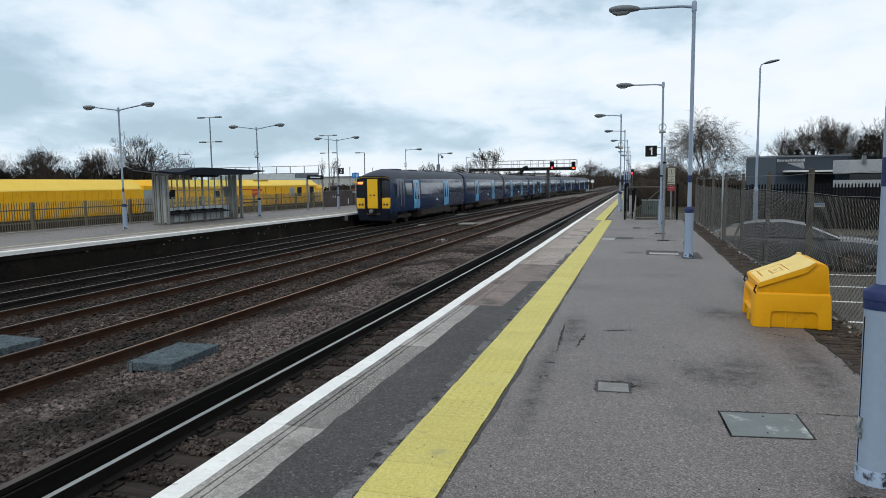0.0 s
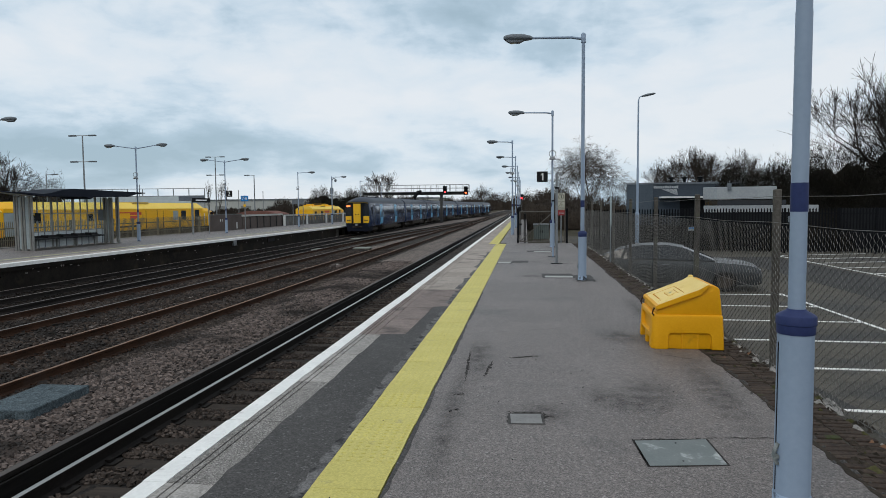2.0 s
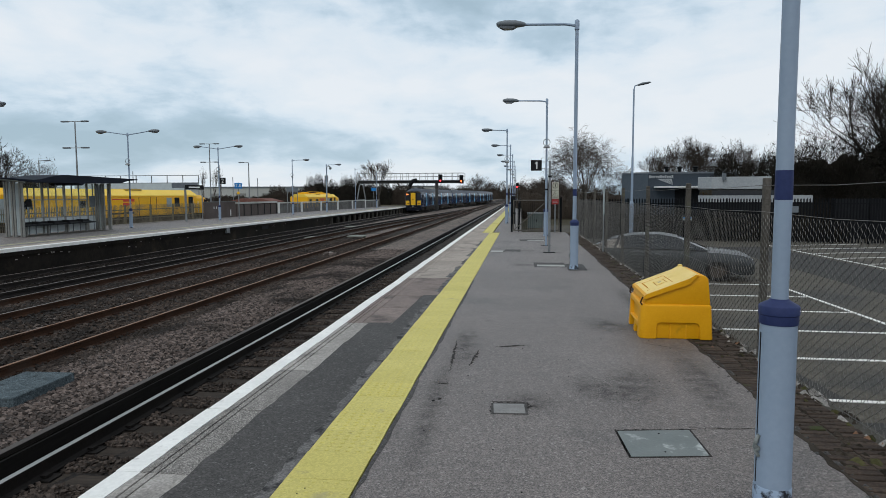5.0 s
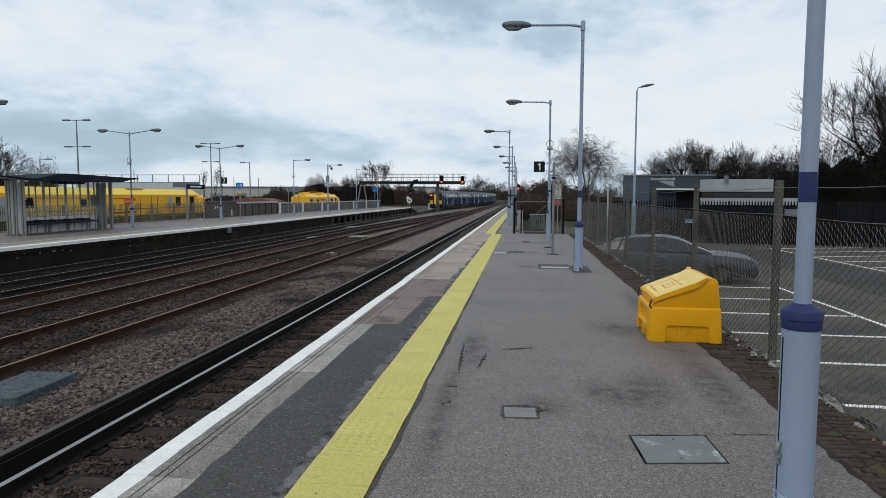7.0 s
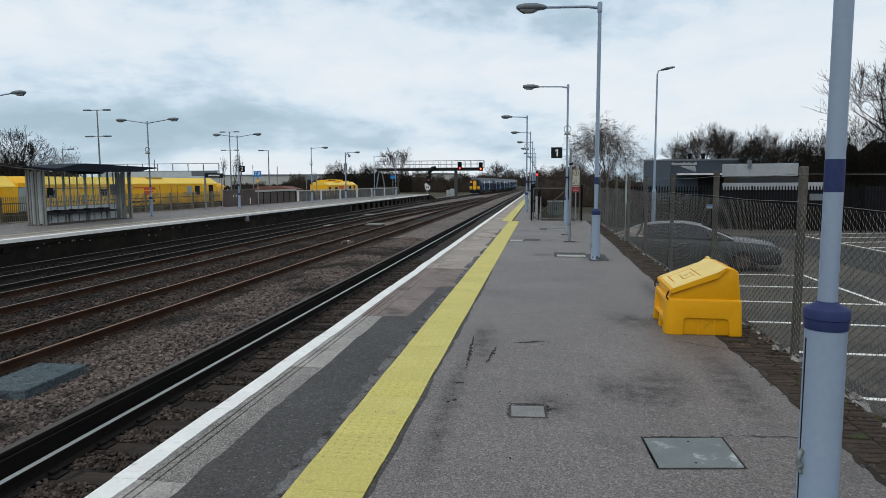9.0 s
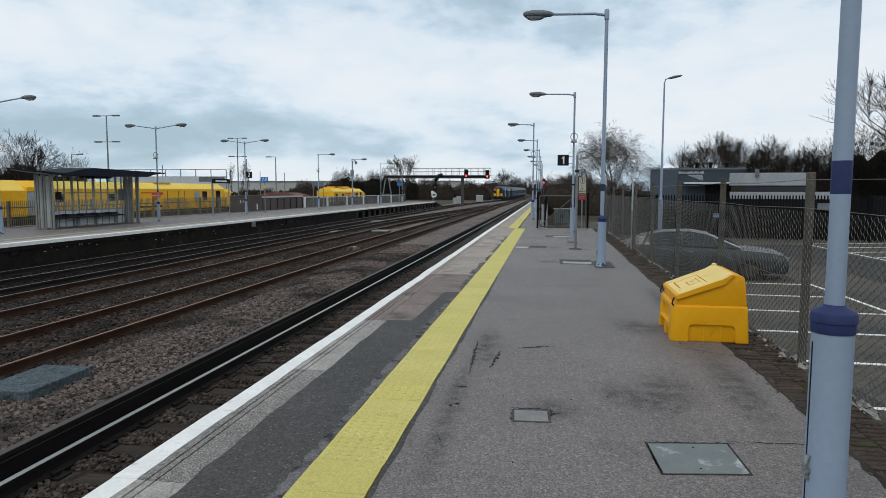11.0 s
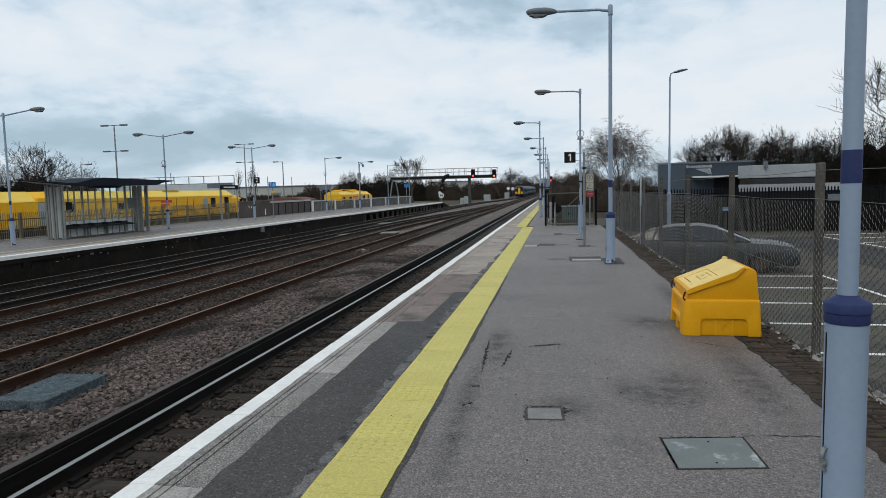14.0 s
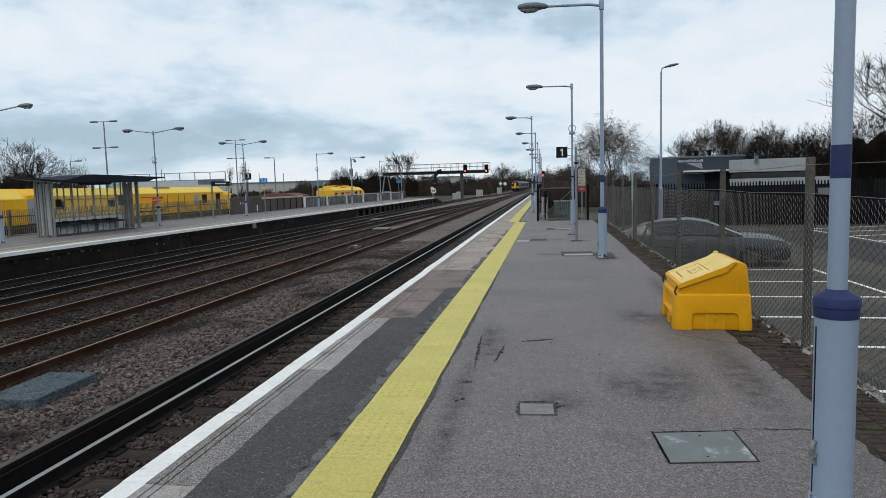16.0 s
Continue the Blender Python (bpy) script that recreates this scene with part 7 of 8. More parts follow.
# ---- trees ----
def tree_meshes(seed, height, angle=38, levels=5, droop=0.0, kids=(4, 6), stem=0.3, twig=0.012, rise=0.25, fork=0, lean=0.0, stout=0.017):
    """Trunk and crown of a bare tree: limbs that climb, ending in many fine twigs."""
    r, trunk, crown = random.Random(seed), Geo(), Geo()

    def grow(p, d, length, rad, level):
        n = 5 if level < 2 else 3 if level < levels else 2
        path, radii = [p.copy()], [rad]
        sag = droop * max(0, level - levels + 3) / 3
        for k in range(n):
            wob = 0.10 + 0.05 * level
            d = (d + Vector((r.uniform(-wob, wob), r.uniform(-wob, wob), r.uniform(-wob, wob) + rise * (0.4 if level else 0.1) - sag))).normalized()
            p = p + d * (length / n)
            path.append(p.copy())
            radii.append(max(twig * 0.5, rad * (1 - (0.5 if level else 0.4) * (k + 1) / n)))
        (trunk if level < 2 else crown).tube(path, radii, 8 if level == 0 else 5 if level < 3 else 3, False)
        if level >= levels:
            return
        m = r.randint(*kids) + (fork if level == 0 else 0)
        for k in range(m):
            u = 1.0 if k == 0 else r.uniform(0.3 if level else 0.62, 1.0)
            i = min(n - 1, int(u * n))
            f = u * n - i
            base = path[i].lerp(path[min(n, i + 1)], f)
            axis = d.cross(Vector((r.uniform(-1, 1), r.uniform(-1, 1), r.uniform(-1, 1)))).normalized()
            ang = radians(angle * (0.35 if k == 0 else r.uniform(0.7, 1.3)))
            nd = (d * math.cos(ang) + axis * math.sin(ang) + Vector((0, 0, rise))).normalized()
            here = radii[i] + (radii[min(n, i + 1)] - radii[i]) * f
            grow(base, nd, length * (r.uniform(0.8, 1.05) if level == 0 else r.uniform(0.6, 0.9) * (1.15 - 0.4 * u)), max(twig * 0.6, here * (0.8 if k == 0 else r.uniform(0.4, 0.65))), level + 1)
    grow(Vector((0, 0, -0.1)), Vector((lean, 0, 1)), height * stem, height * stout, 0)
    # grown a second time at the length that gives the wanted height
    s = height / max(p[2] for p in crown.v)
    r, trunk, crown = random.Random(seed), Geo(), Geo()
    grow(Vector((0, 0, -0.1)), Vector((lean, 0, 1)), height * stem * s, height * stout, 0)
    out = []
    for nm, g in (("trunk", trunk), ("crown", crown)):
        me = bpy.data.meshes.new(nm)
        me.from_pydata(g.v, [], g.f)
        me.update()
        me.shade_smooth()
        out.append(me)
    return out


def plant(kind, meshes, mats, x, y, z, rz, label, group="", scale=1.0):
    t = thing(kind, x, y, z, rz, label, "tree", group)
    t.scale = (scale, scale, scale)
    part("trunk", meshes[0], mats[0], t)
    part("crown", meshes[1], mats[1], t)
    return t


def leaf_mass(name, seed, w, d, h, count, leaf, material, label, x, y, z, rz=0, category="hedge", group="", thin=0.45):
    """A mass of small leaves or twiggy scrub with an uneven top and gaps."""
    r = np.random.default_rng(seed)
    count = int(count * 1.7)
    px, py = r.uniform(-w / 2, w / 2, count), r.uniform(-d / 2, d / 2, count)
    crest = h * (0.70 + 0.09 * np.sin(px * 0.55 + seed) + 0.05 * np.sin(px * 1.7 + 1.3 * seed) + 0.04 * np.sin(px * 4.1 + 2 * py)) * (1 + 0.10 * np.minimum(2.2, np.abs(r.normal(size=count))))
    crest *= np.clip(1.15 - (2 * np.abs(py) / d) ** 2, 0.15, 1) * np.clip((w / 2 - np.abs(px)) / 2.5 + 0.45, 0.45, 1)
    pz = crest * r.uniform(0, 1, count) ** 0.55
    n = r.normal(size=(count, 3)); n /= np.linalg.norm(n, axis=1)[:, None]
    u = np.cross(n, r.normal(size=(count, 3)) * np.array([1, 1, 0.5])); u /= np.linalg.norm(u, axis=1)[:, None]
    v = np.cross(n, u)
    s = (leaf * r.uniform(0.5, 1.5, count))[:, None]
    if material in (SCRUB, DARK_SCRUB):
        thin = 0.09
        u += np.array([0, 0, 0.3]) * np.sign(u[:, 2:3])
    c = np.stack([px, py, pz], 1)
    pts = np.stack([c - u * s, c + v * s * thin, c + u * s, c - v * s * thin], 1).reshape(-1, 3)
    me = bpy.data.meshes.new(name)
    me.from_pydata(pts.tolist(), [], np.arange(count * 4).reshape(-1, 4).tolist())
    me.materials.append(material)
    t = thing(name, x, y, z, rz, label, category, group)
    # added solid core for close twigs and inner shade; lets no light through
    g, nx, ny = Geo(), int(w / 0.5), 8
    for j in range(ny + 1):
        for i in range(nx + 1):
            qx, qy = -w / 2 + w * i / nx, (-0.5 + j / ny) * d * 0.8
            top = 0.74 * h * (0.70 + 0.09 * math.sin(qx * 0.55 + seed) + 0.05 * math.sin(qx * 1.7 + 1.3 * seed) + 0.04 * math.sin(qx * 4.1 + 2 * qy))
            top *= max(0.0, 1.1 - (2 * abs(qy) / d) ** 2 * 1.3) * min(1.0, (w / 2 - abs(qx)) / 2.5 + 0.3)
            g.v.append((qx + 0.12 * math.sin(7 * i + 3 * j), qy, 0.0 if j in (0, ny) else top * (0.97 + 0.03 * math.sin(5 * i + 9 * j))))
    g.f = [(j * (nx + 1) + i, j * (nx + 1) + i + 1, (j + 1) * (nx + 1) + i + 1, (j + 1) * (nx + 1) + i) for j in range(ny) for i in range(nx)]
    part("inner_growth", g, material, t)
    tagged(part("foliage", me, material, t), kind="stuff")
    return t


def trees():
    BM, PM = (BARK, TWIG), (BARK, TWIG_PALE)
    broad = [tree_meshes(s, 10, 30, 5, 0.0, (3, 5), 0.3, 0.013, 0.18, 2, 0.0, 0.02) for s in (2, 5, 9, 17)]
    far = [tree_meshes(s, 10, 38, 4, 0.0, (4, 6), 0.3, 0.022, 0.16, 1) for s in (3, 6, 12, 18)]
    birch = tree_meshes(14, 10, 42, 5, 0.45, (5, 6), 0.36, 0.012, 0.14, 1)
    poplar = tree_meshes(23, 9, 15, 4, 0.0, (3, 4), 0.3, 0.014, 0.4)
    pollard = tree_meshes(31, 8, 27, 5, 0.0, (3, 4), 0.16, 0.022, 0.18, 4, 0.0, 0.024)
    spread = tree_meshes(52, 10, 38, 5, 0.0, (3, 4), 0.24, 0.03, 0.07, 3, 0.0, 0.030)
    ivied = tree_meshes(44, 11, 31, 5, 0.0, (4, 5), 0.26, 0.018, 0.17, 2, -0.30, 0.036)
    plant("birch_tree", birch, PM, 6.5, 70, -1.2, 40, "tall bare birch tree with drooping pale twigs", scale=1.02)
    big_tree = plant("bare_tree", ivied, (DARK_BARK, DARK_BARK), 26.2, 47, -1.2, 0, "large dark ivy-clad bare tree beside the car park", scale=1.12)
    # ivy round its trunk and lower limbs
    q, leaves = random.Random(6), Geo()
    for k in range(9000):
        b = Vector(ivied[0].vertices[q.randrange(len(ivied[0].vertices))].co)
        if b.z > 7.0 * q.uniform(0.5, 1.0):
            continue
        b += Vector((q.gauss(0, 0.16), q.gauss(0, 0.16), q.gauss(0, 0.2)))
        u = Vector((q.gauss(0, 1), q.gauss(0, 1), q.gauss(0, 1))).normalized() * q.uniform(0.04, 0.09)
        v = u.cross(Vector((q.gauss(0, 1), q.gauss(0, 1), q.gauss(0, 1)))).normalized() * u.length
        leaves.add([b - u, b + v, b + u, b - v], [(0, 1, 2, 3)])
    me = bpy.data.meshes.new("ivy")
    me.from_pydata(leaves.v, [], leaves.f)
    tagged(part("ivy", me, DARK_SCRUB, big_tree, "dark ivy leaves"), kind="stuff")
    plant("bare_tree", broad[1], BM, 29.0, 52, -1.2, 20, "large bare tree behind the black fence", "trees by the fence", 1.1)
    r = random.Random(8)
    for k in range(30):
        x = 14.2 + 1.3 * k + r.uniform(-0.5, 0.5)
        plant("bare_tree", broad[k % 4], BM, x, 82 + r.uniform(-4, 5), -1.2, r.uniform(0, 360), "bare winter tree behind the dark grey building", "trees behind the building", (0.62 if x < 16 else 0.90 if x < 28 else 0.72) + r.uniform(-0.1, 0.08))
    for k in range(8):
        plant("bare_tree", broad[k % 4], BM, 3.8 + 2.6 * k + r.uniform(-1, 1), 84 + r.uniform(0, 12), -1.2, r.uniform(0, 360), "smaller bare tree in the thicket by the line", "thicket trees", r.uniform(0.42, 0.62))
    # beside the line ahead
    for k in range(10):
        plant("bare_tree", far[k % 4], BM, 2.5 + r.uniform(0, 9), 130 + 14 * k, -1.2, r.uniform(0, 360), "bare lineside tree beyond the platform", "lineside trees", r.uniform(0.55, 0.8))
    for x, y, k, z in ((-15.5, 226, 0, 1.08), (-14.2, 229, 2, 1.0), (-16.4, 223, 3, 0.9)):
        plant("bare_tree", far[k], BM, x, y, -1.2, 10 + 70 * k, "taller bare tree beside the distant tracks", "tall lineside trees", z)
    for k in range(16):
        plant("bare_tree", far[k % 4], BM, -19 - 4.2 * k + r.uniform(-2, 2), 222 + r.uniform(-14, 30), -1.2, r.uniform(0, 360), "bare tree in the distant tree line", "distant trees", r.uniform(0.45, 0.7))
    for k in range(8):
        plant("bare_tree", far[(k + 1) % 4], BM, -22 + 5 * k, 436 + r.uniform(-4, 20), -1.2, r.uniform(0, 360), "bare tree where the tracks vanish", "distant trees", r.uniform(1.15, 1.5))
    plant("bare_tree", pollard, BM, -28.6, 131, -1.2, 15, "bare many-stemmed tree behind the signal gantry", scale=1.27)
    # left of the yellow train
    plant("bare_tree", spread, (DARK_BARK, DARK_BARK), -67.6, 76, -1.2, 60, "spreading bare tree behind the yellow train", scale=1.05)
    for x, y, s in ((-70, 80, 0.75), (-72, 74, 0.85), (-76, 78, 0.8), (-80, 72, 0.85), (-84, 77, 0.9), (-88, 70, 0.9), (-97, 72, 1.0), (-102, 78, 0.9), (-106, 74, 0.95), (-112, 80, 0.9), (-118, 76, 1.0)):
        plant("bare_tree", broad[int(-x) % 4], BM, x, y, -1.2, x * 7, "bare tree in the row beyond the sidings", "trees beyond the sidings", s)
    plant("birch_tree", birch, BM, -92.5, 71, -1.2, 80, "slender bare birch beyond the sidings", scale=0.95)
    for x in (-55.4, -54.2, -53.4):
        plant("poplar_tree", poplar, BM, x, 110 + (x + 55), -1.2, x * 90, "narrow upright bare poplar by the sidings", "poplars", 0.88)
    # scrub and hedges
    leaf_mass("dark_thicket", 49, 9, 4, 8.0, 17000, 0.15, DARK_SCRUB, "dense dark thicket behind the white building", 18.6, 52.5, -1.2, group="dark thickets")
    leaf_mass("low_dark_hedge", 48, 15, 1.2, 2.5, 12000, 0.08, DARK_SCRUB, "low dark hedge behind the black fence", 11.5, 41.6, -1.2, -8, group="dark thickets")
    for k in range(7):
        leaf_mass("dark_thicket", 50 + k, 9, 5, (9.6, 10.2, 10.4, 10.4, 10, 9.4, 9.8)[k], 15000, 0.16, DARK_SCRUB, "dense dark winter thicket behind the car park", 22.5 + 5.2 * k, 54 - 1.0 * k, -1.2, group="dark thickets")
    for k in range(6):
        leaf_mass("scrub_bank", 60 + k, 12, 5, 5.0, 8500, 0.18, SCRUB, "brown winter scrub along the boundary", 4.5 + 8 * k, 80 + k, -1.2, group="scrub banks")
    for k in range(8):
        leaf_mass("scrub_bank", 70 + k, 16, 6, (5.6, 7.4, 9.4, 10.0, 6.4, 3.4, 3.2, 2.8)[k], 13000, 0.26, DARK_SCRUB if k in (2, 3) else SCRUB, "brown winter scrub beyond the gantry", -25 - 10.5 * k, 196 - 2 * k, -1.3, group="scrub banks")
    for k in range(10):
        leaf_mass("scrub_bank", 80 + k, 15, 5, (8.6, 9.4, 8.0, 9.8, 8.8)[k % 5], 9000, 0.2, DARK_SCRUB if k % 3 else SCRUB, "dark scrub row beyond the sidings", -69.5 - 6.0 * k, 82 - 1.0 * k, -1.3, group="scrub banks", thin=0.3)
    for k in range(7):
        leaf_mass("scrub_bank", 90 + k, 24, 8, 6.5, 7000, 0.28, SCRUB, "brown lineside scrub along the far track", 5.5 + 0.8 * k, 125 + 26 * k, -1.3, 90, group="scrub banks")
    for k in range(6):
        leaf_mass("scrub_bank", 110 + k, 30, 8, 11.0, 7000, 0.4, SCRUB, "brown wooded bank where the tracks vanish", -62 + 17 * k, 428 + 3 * k, -1.3, group="scrub banks")
    for k in range(4):
        leaf_mass("scrub_bank", 120 + k, 46, 7, 6.4, 8000, 0.3, SCRUB, "brown lineside scrub along the distant tracks", -20.5 - 0.6 * k, 240 + 42 * k, -1.3, 90, group="scrub banks")


# ---- buildings ----
def buildings():
    b = thing("grey_clad_depot", 11.15, 60.0, -1.17, 0, "low dark blue-grey clad depot with white emblem", "building")
    H = 4.6
    part("wall", Geo().prism([(-2.0, 1.6), (0.0, 0.0), (7.7, 0.0), (9.2, 14), (2.0, 14)], 0, H, "z"), NR_GREY, b)
    part("roof_edge", Geo().prism([(-2.05, 1.55), (0.0, -0.06), (7.8, -0.06), (9.3, 14), (2.0, 14)], H, H + 0.14, "z"), LAMP_GREY, b)
    part("canopy", Geo().box(0.5, 7.6, -0.9, -0.02, 3.36, 3.50), SIGN_WHITE, b, "pale canopy over the entrance")
    part("entrance", Geo().box(2.3, 7.6, -0.015, -0.005, 0.0, 3.3), BLACK, b)
    for k in range(3):
        part("window", Geo().box(3.6 + 2.4 * k, 5.2 + 2.4 * k, -0.05, -0.016, 0.7, 2.0), DARK_GLASS, b)
    # the emblem: a word bar and a fan of stripes
    em = part("emblem", Geo().box(0.05, 2.2, -0.05, -0.002, H - 0.385, H - 0.375), RENDER_WHITE, b, "white emblem of letter bars and stripes")
    for k in range(11):
        part("letter_bar", Geo().box(0.05 + 0.195 * k, 0.05 + 0.195 * k + (0.14 if k % 3 else 0.16), -0.05, -0.002, H - 0.36, H - (0.14 if k in (0, 5, 7, 10) else 0.19)), RENDER_WHITE, em)
    for k in range(4):
        part("emblem_stripe", Geo().prism([(0.75 + 0.33 * k, H - 0.45), (1.02 + 0.33 * k, H - 0.45), (2.12, H - 0.98 + 0.02 * k), (1.95 + 0.04 * k, H - 0.93 + 0.03 * k)], -0.05 - 0.004 * k, -0.002), RENDER_WHITE, em)
    # thin paler sheet: the end facet's brighter light is put into its colour
    part("side_cladding", Geo().prism([(-2.04, 1.59), (-0.02, -0.03), (-0.035, -0.045), (-2.055, 1.575)], 0.05, H - 0.05, "z"), surface("lit_end_cladding", (0.055, 0.072, 0.092), (0.078, 0.097, 0.118), 0.5, big=0.5, fine=8), b, "angled end cladding, its brighter light painted in")
    part("side_emblem", Geo().add([(-1.25, 0.93, H - 0.75), (-0.70, 0.49, H - 0.72), (-0.70, 0.49, H - 1.35), (-1.20, 0.95, H - 0.75), (-0.66, 0.52, H - 0.72), (-0.66, 0.52, H - 1.35)], [(0, 1, 2), (5, 4, 3), (0, 3, 4, 1), (1, 4, 5, 2), (2, 5, 3, 0)]), RENDER_WHITE, b)
    for x in (2.3, 3.5, 4.9):
        part("roof_vent", Geo().lathe([(0.16, 0), (0.16, 0.45), (0.28, 0.5), (0.28, 0.62), (0.05, 0.7)], 10, (x, 3.5, H + 0.1)), BLACK, b)
    w = thing("flat_roofed_white_block", 11.7, 45.0, -1.17, 0, "flat-roofed dull white building with dark window band", "building")
    part("fascia", Geo().prism([(0.1, 0.9), (0.75, 0.0), (4.4, -0.25), (5.4, 6), (1.8, 6)], 3.1, 3.92, "z"), RENDER_WHITE, w, "deep white roof fascia", bevel=0.03)
    part("window_band", Geo().prism([(0.3, 1.2), (0.9, 0.35), (5.1, 0.05), (6.0, 5.8), (2.0, 5.8)], 2.7, 3.05, "z"), DARK_GLASS, w)
    part("upper_wall", Geo().prism([(0.2, 1.1), (0.8, 0.2), (7.0, -0.2), (7.8, 5.9), (2.0, 5.9)], 2.25, 2.7, "z"), RENDER_WHITE, w)
    part("lower_wall", Geo().prism([(0.22, 1.12), (0.82, 0.22), (6.98, -0.18), (7.78, 5.88), (2.02, 5.88)], 0, 2.25, "z"), BLACK, w, "dark lower wall")
    part("wall_lamp", Geo().box(1.4, 1.6, -0.2, 0.02, 3.7, 4.15), LAMP_GREY, w)
    palisade("black_palisade_fence", "black spiked palisade fence round the car park", 3.6, 40.5, 19.0, 38.2, 2.56, 0.155, PALISADE_BLACK, 2.75, CAR_PARK_Z, "palisade fences", 0.075)
    palisade("black_palisade_fence", "black spiked palisade fence below the hedge", 19.0, 38.2, 52.0, 42.0, 2.56, 0.155, PALISADE_BLACK, 2.75, CAR_PARK_Z, "palisade fences", 0.1)
    solid("boundary_wall", Geo().box(19.2, 52, 42.5, 42.8, -1.3, 1.3), BLACK, "dark boundary wall behind the black fence", "wall", "structure")
    n = thing("notice_plate", 9.6, 39.4, 0.15, -8, "small blue and white notice on black fence", "sign")
    part("plate", Geo().box(-0.25, 0.25, -0.03, 0.0, -0.06, 0.16), SHELTER_PANEL, n)
    part("stripe", Geo().box(-0.22, 0.22, -0.036, -0.031, 0.06, 0.13), SIGN_BLUE, n)
    n = thing("notice_plate", 15.0, 38.7, 0.75, -8, "small dark notice fixed on black fence", "sign")
    part("plate", Geo().box(-0.42, 0.42, -0.03, 0.0, -0.18, 0.18), LAMP_GREY, n)
    # white warehouses beyond the sidings
    for x, y, L, h, label in ((-132, 206, 84, 5.5, "long pale warehouse beyond the sidings"), (-41, 214, 13, 5.7, "pale warehouse behind the gantry")):
        q = thing("warehouse", x, y, -1.3, 0, label, "warehouse", "warehouses")
        part("wall", Geo().box(0, L, 0, 20, 0, h), WAREHOUSE, q)
        part("roof", Geo().prism([(-0.4, h), (L + 0.4, h), (L + 0.4, h + 0.2), (L / 2, h + 0.32), (-0.4, h + 0.2)], -0.3, 20), LAMP_GREY, q)
        for k in range(int(L / 9)):
            part("loading_door", Geo().box(3 + 9 * k, 6.5 + 9 * k, -0.06, -0.01, 0.3, 3.6), SHELTER_STEEL, q)
    # raised walkway with glazed parapet beyond the yellow train
    q = thing("raised_walkway", -41.0, 75.0, -1.2, 0, "raised walkway with pale railing panels on posts", "walkway")
    for k in range(9):
        part("column", Geo().box(-13.6 + 2.0 * k - 0.04, -13.6 + 2.0 * k + 0.04, -0.04, 0.04, 0 if k % 4 == 0 else 4.3, 5.22), GALV, q)
    part("parapet", Geo().box(-13.7, 2.4, -0.06, 0.06, 3.45, 4.32), KICK, q, "pale parapet panels")
    part("deck", Geo().box(-13.7, 2.4, 0.062, 1.4, 3.40, 3.55), WAREHOUSE, q)
    part("hand_rail", Geo().box(-13.7, 2.4, -0.04, 0.04, 5.22, 5.29), GALV, q)
    part("mid_rail", Geo().box(-13.7, 2.4, -0.045, 0.045, 4.322, 4.40), GALV, q)

    def mast(x, y, h, arms, label, low=False):
        m = thing("lighting_mast", x, y, -1.2, 0, label, "lighting mast", "lighting masts")
        part("pole", Geo().tube([(0, 0, 0), (0, 0, h)], [0.11, 0.06] if arms else [0.06, 0.045], 10), GALV, m, smooth=40)
        for zz, k in ([(h, 1.0)] + ([(h - 2.6, 0.9)] if low else [])):
            for sx in arms:
                a = part("arm", Geo().tube([(0, 0, zz), (sx * 0.8 * k, 0, zz + 0.02)], 0.04, 6), GALV, m)
                part("lamp_head", Geo().box(sx * 0.75 * k - 0.05 * sx, sx * 0.75 * k + sx * 0.7, -0.15, 0.15, zz - 0.06, zz + 0.08), LAMP_GREY, a, bevel=0.03)
    mast(-44.2, 61, 10.2, (-1, 1), "tall double-headed lighting mast by the sidings", True)
    mast(-44.5, 90, 10.2, (-1, 1), "tall double-headed lighting mast by the sidings", True)
    mast(-38.7, 90, 7.5, (-1,), "single-armed lighting mast by the sidings")
    for x, y, h in ((-47.0, 75, 5.8), (-35.0, 73, 6.4), (-40.2, 88, 5.4), (-36.6, 88, 5.2), (-57.0, 72, 7.0), (-98, 70, 8.2), (-56, 66, 5.2)):
        mast(x, y, h, (1,) if x < -50 else (), "slim yard lamp post beyond the fence")
    m = thing("car_park_lamp", 5.97, 36.6, CAR_PARK_Z, 0, "tall pale grey car park lamp post", "lamp post")
    part("base_tube", Geo().lathe([(0.11, 0), (0.11, 2.30), (0.075, 2.40), (0.065, 2.41)], 14), PALE_BLUE, m, smooth=40)
    part("shaft", Geo().lathe([(0.065, 2.35), (0.062, 4.78), (0.050, 4.82), (0.042, 8.44)], 12), PALE_BLUE, m, smooth=40)
    part("arm", Geo().tube([(0, 0, 8.40), (0.046, 0, 8.60), (0.23, 0, 8.67)], 0.031, 8), PALE_BLUE, m)
    part("lamp_head", Geo().loft([[(x, wy * math.cos(q), z + wz * math.sin(q)) for q in (2 * math.pi * k / 10 for k in range(10))] for x, z, wy, wz in ((0.19, 8.65, 0.06, 0.045), (0.46, 8.71, 0.13, 0.075), (0.77, 8.765, 0.115, 0.055), (0.885, 8.78, 0.045, 0.022))]), LAMP_GREY, m, smooth=40)


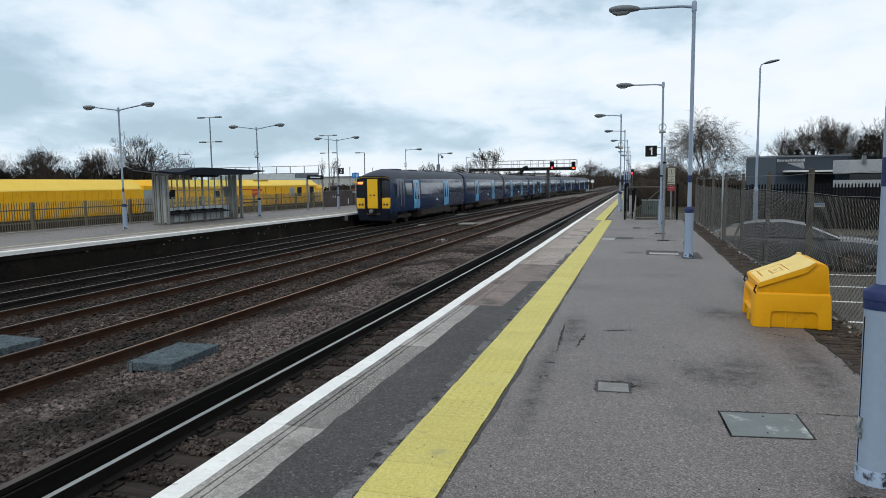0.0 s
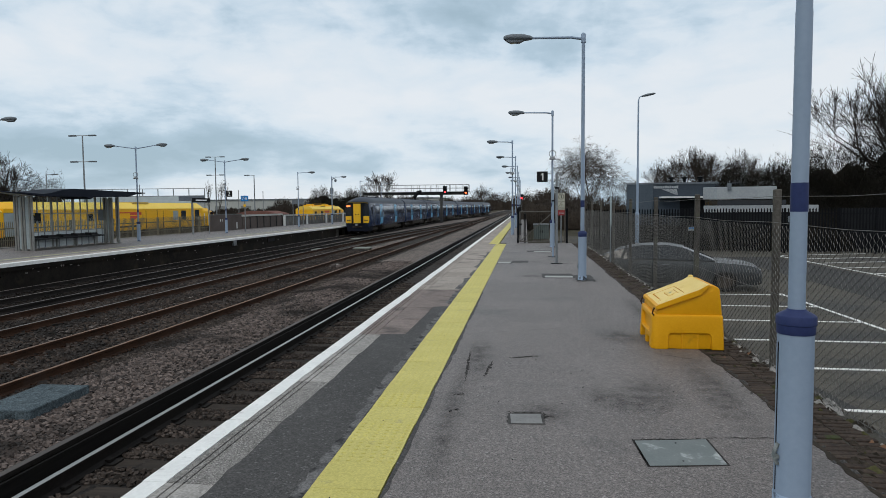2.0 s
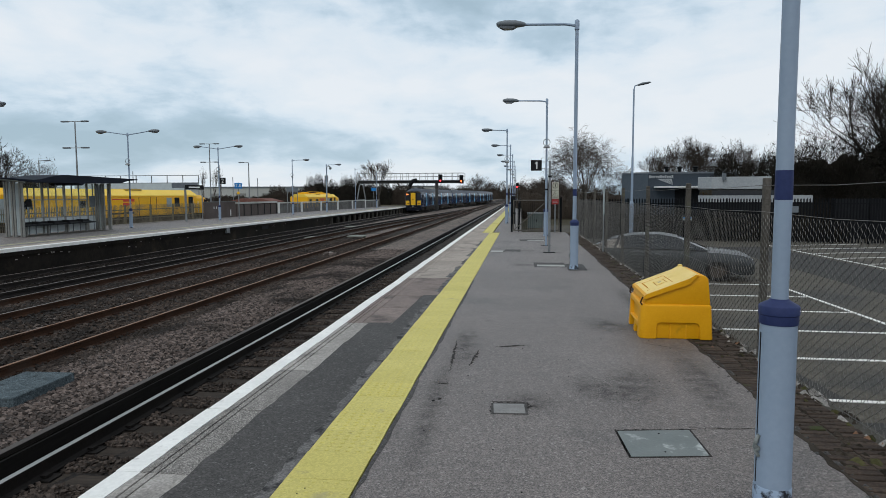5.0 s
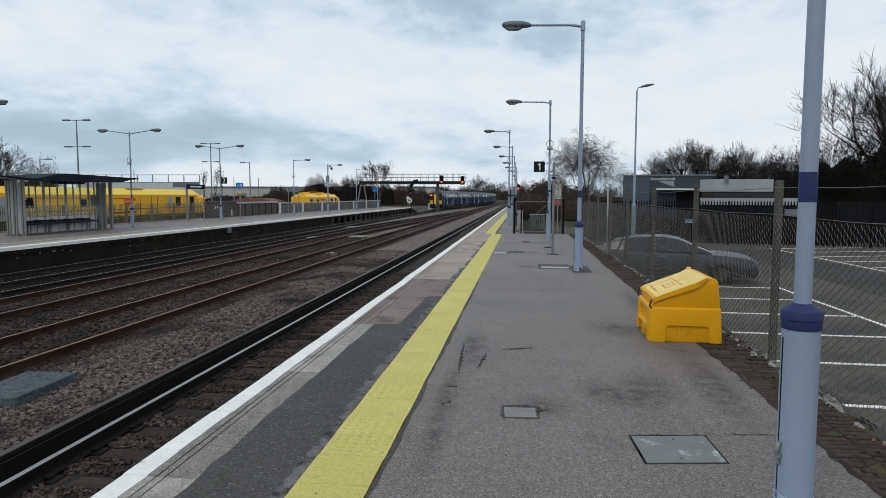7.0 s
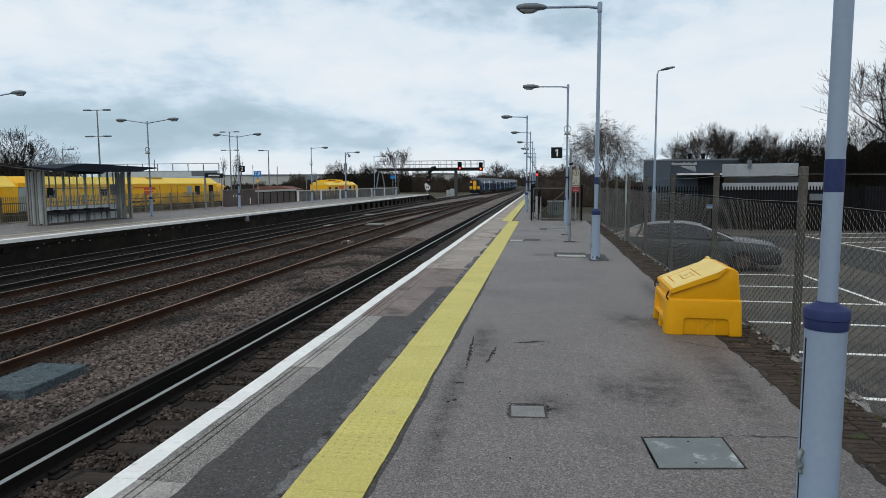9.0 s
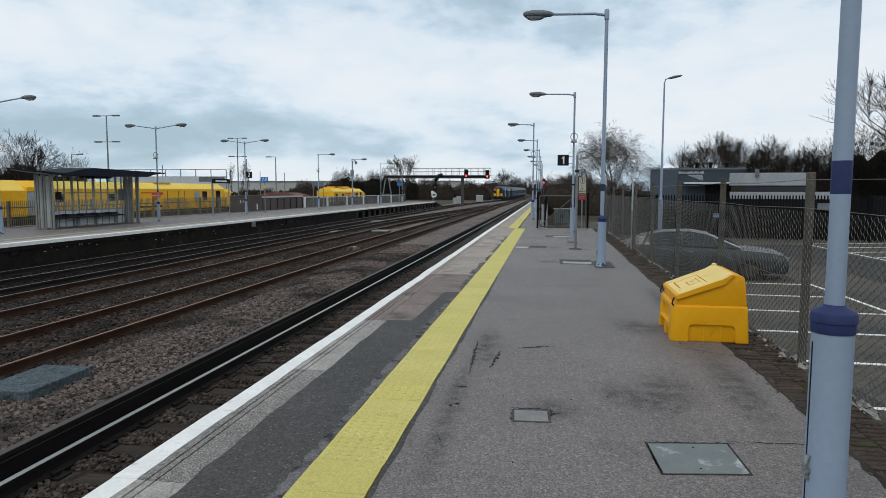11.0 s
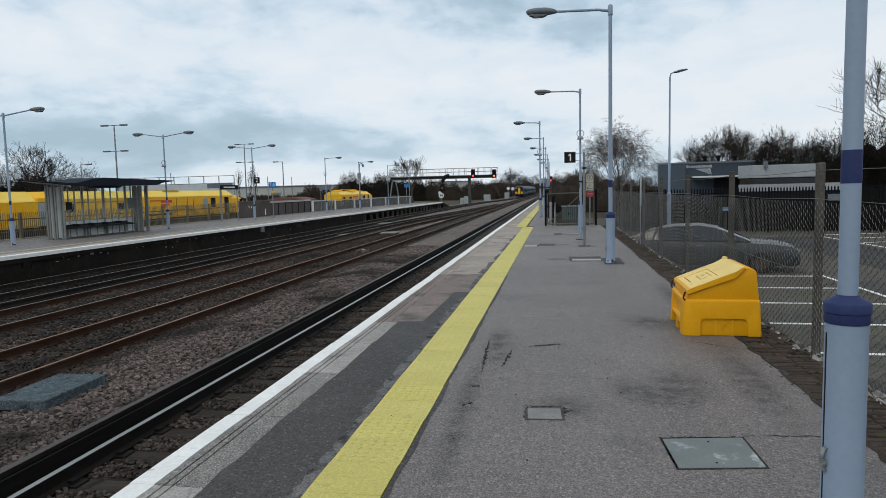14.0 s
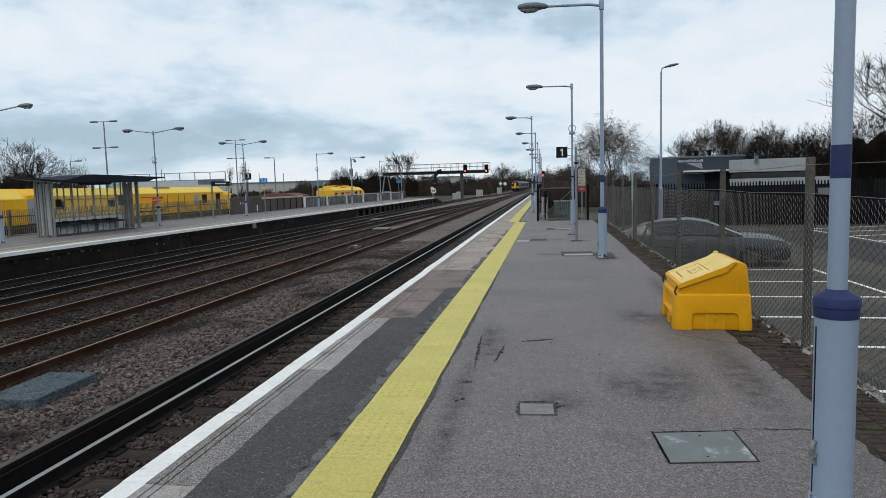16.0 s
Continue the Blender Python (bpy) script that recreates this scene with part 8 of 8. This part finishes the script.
def parked_car():
    t = thing("parked_car", 4.77, 22.64, CAR_PARK_Z, -12, "dark grey-green saloon car parked beyond the fence", "car")
    t.scale = (1.21, 1.06, 1.03)
    # nose towards +x; half outlines (y, z) for stations along x

    def ring(x, w, base, belt, top, tw):
        half = [(w * 0.92, base), (w, base + 0.15), (w, belt - 0.12), (w * 0.96, belt), (tw, top - 0.06), (tw * 0.8, top)]
        return [(x, y, z) for y, z in half] + [(x, -y, z) for y, z in reversed(half)]
    body = [ring(-2.2, 0.72, 0.42, 0.82, 0.88, 0.6), ring(-2.1, 0.82, 0.28, 0.90, 0.98, 0.68), ring(-1.5, 0.87, 0.22, 0.95, 1.02, 0.72), ring(0.0, 0.88, 0.2, 0.93, 0.99, 0.74), ring(0.95, 0.88, 0.2, 0.91, 0.98, 0.74),
            ring(1.6, 0.87, 0.22, 0.87, 0.93, 0.68), ring(1.95, 0.86, 0.22, 0.82, 0.87, 0.64), ring(2.14, 0.82, 0.22, 0.76, 0.80, 0.60), ring(2.24, 0.76, 0.24, 0.68, 0.72, 0.58), ring(2.29, 0.70, 0.27, 0.60, 0.62, 0.56)]
    part("body", Geo().loft(body), CAR_PAINT, t, smooth=40)
    cab = []
    for x, w, z0, z1 in ((-2.0, 0.66, 0.95, 1.0), (-1.45, 0.64, 0.97, 1.24), (-0.8, 0.62, 0.97, 1.41), (-0.1, 0.62, 0.97, 1.44), (0.42, 0.63, 0.96, 1.33), (1.15, 0.68, 0.94, 0.97)):
        cab.append([(x, 0.74, z0), (x, w, z1 - 0.03), (x, w * 0.7, z1), (x, -w * 0.7, z1), (x, -w, z1 - 0.03), (x, -0.74, z0)])
    part("glasshouse", Geo().loft(cab), DARK_GLASS, t, "dark glazed cabin", smooth=40)
    roof = []
    for x, w, z1 in ((-1.4, 0.60, 1.275), (-0.8, 0.62, 1.425), (-0.1, 0.62, 1.455), (0.36, 0.60, 1.365)):
        roof.append([(x, w, z1 - 0.03), (x, w * 0.6, z1 + 0.006), (x, -w * 0.6, z1 + 0.006), (x, -w, z1 - 0.03), (x, -w, z1 - 0.05), (x, w, z1 - 0.05)])
    part("roof", Geo().loft(roof), CAR_PAINT, t, smooth=40)
    for sy in (-1, 1):
        for x in (-1.32, 1.38):
            w = part("wheel", Geo().tube([(0, -0.11, 0), (0, -0.09, 0), (0, 0.09, 0), (0, 0.11, 0)], [0.27, 0.31, 0.31, 0.27], 20), TYRE, t, at=pose(x, sy * 0.80, 0.31))
            # rim takes the underframe black, so its shading is in the colour
            part("rim", Geo().tube([(0, sy * 0.112, 0), (0, sy * 0.118, 0)], 0.2, 14), UNDER, w, "alloy rim, darkened for the shade on it")
        for x in (-1.28, -0.28, 0.62):
            part("pillar", Geo().tube([(x, sy * 0.745, 0.96), (x * 0.85 - 0.05, sy * 0.64, 1.38 if x < 0.5 else 1.25)], 0.03, 6), CAR_PAINT, t)
        part("headlamp", Geo().loft([[(x, sy * (y + dy), z + dz) for dy, dz in ((-0.10, -0.05), (0.09, -0.055), (0.11, 0.03), (-0.10, 0.05))] for x, y, z in ((1.92, 0.76, 0.71), (2.10, 0.70, 0.68), (2.265, 0.60, 0.645))]), GALV, t, "clear headlamp", bevel=0.012, smooth=40)
        part("lower_lamp", Geo().tube([(2.2, sy * 0.60, 0.38), (2.285, sy * 0.60, 0.38)], 0.05, 10), GALV, t)
        part("mirror", Geo().box(0.62, 0.78, sy * 0.95 - 0.08, sy * 0.95 + 0.08, 0.94, 1.06), CAR_PAINT, t, bevel=0.03)
        part("door_handle", Geo().box(-0.2, 0.0, sy * 0.888 - 0.012, sy * 0.888 + 0.012, 0.80, 0.83), GALV, t)
    part("grille", Geo().box(2.18, 2.302, -0.35, 0.35, 0.50, 0.60), BLACK, t, bevel=0.02)
    part("bumper_intake", Geo().box(2.18, 2.298, -0.55, 0.55, 0.29, 0.42), BLACK, t, bevel=0.02)
    part("number_plate", Geo().box(2.29, 2.308, -0.26, 0.26, 0.43, 0.49), SIGN_WHITE, t, "pale number plate")
    part("permit", Geo().box(0.50, 0.52, -0.6, -0.35, 1.12, 1.2), CAB_YELLOW, t, "small yellow permit in the window")


trees()
buildings()
parked_car()


motions()
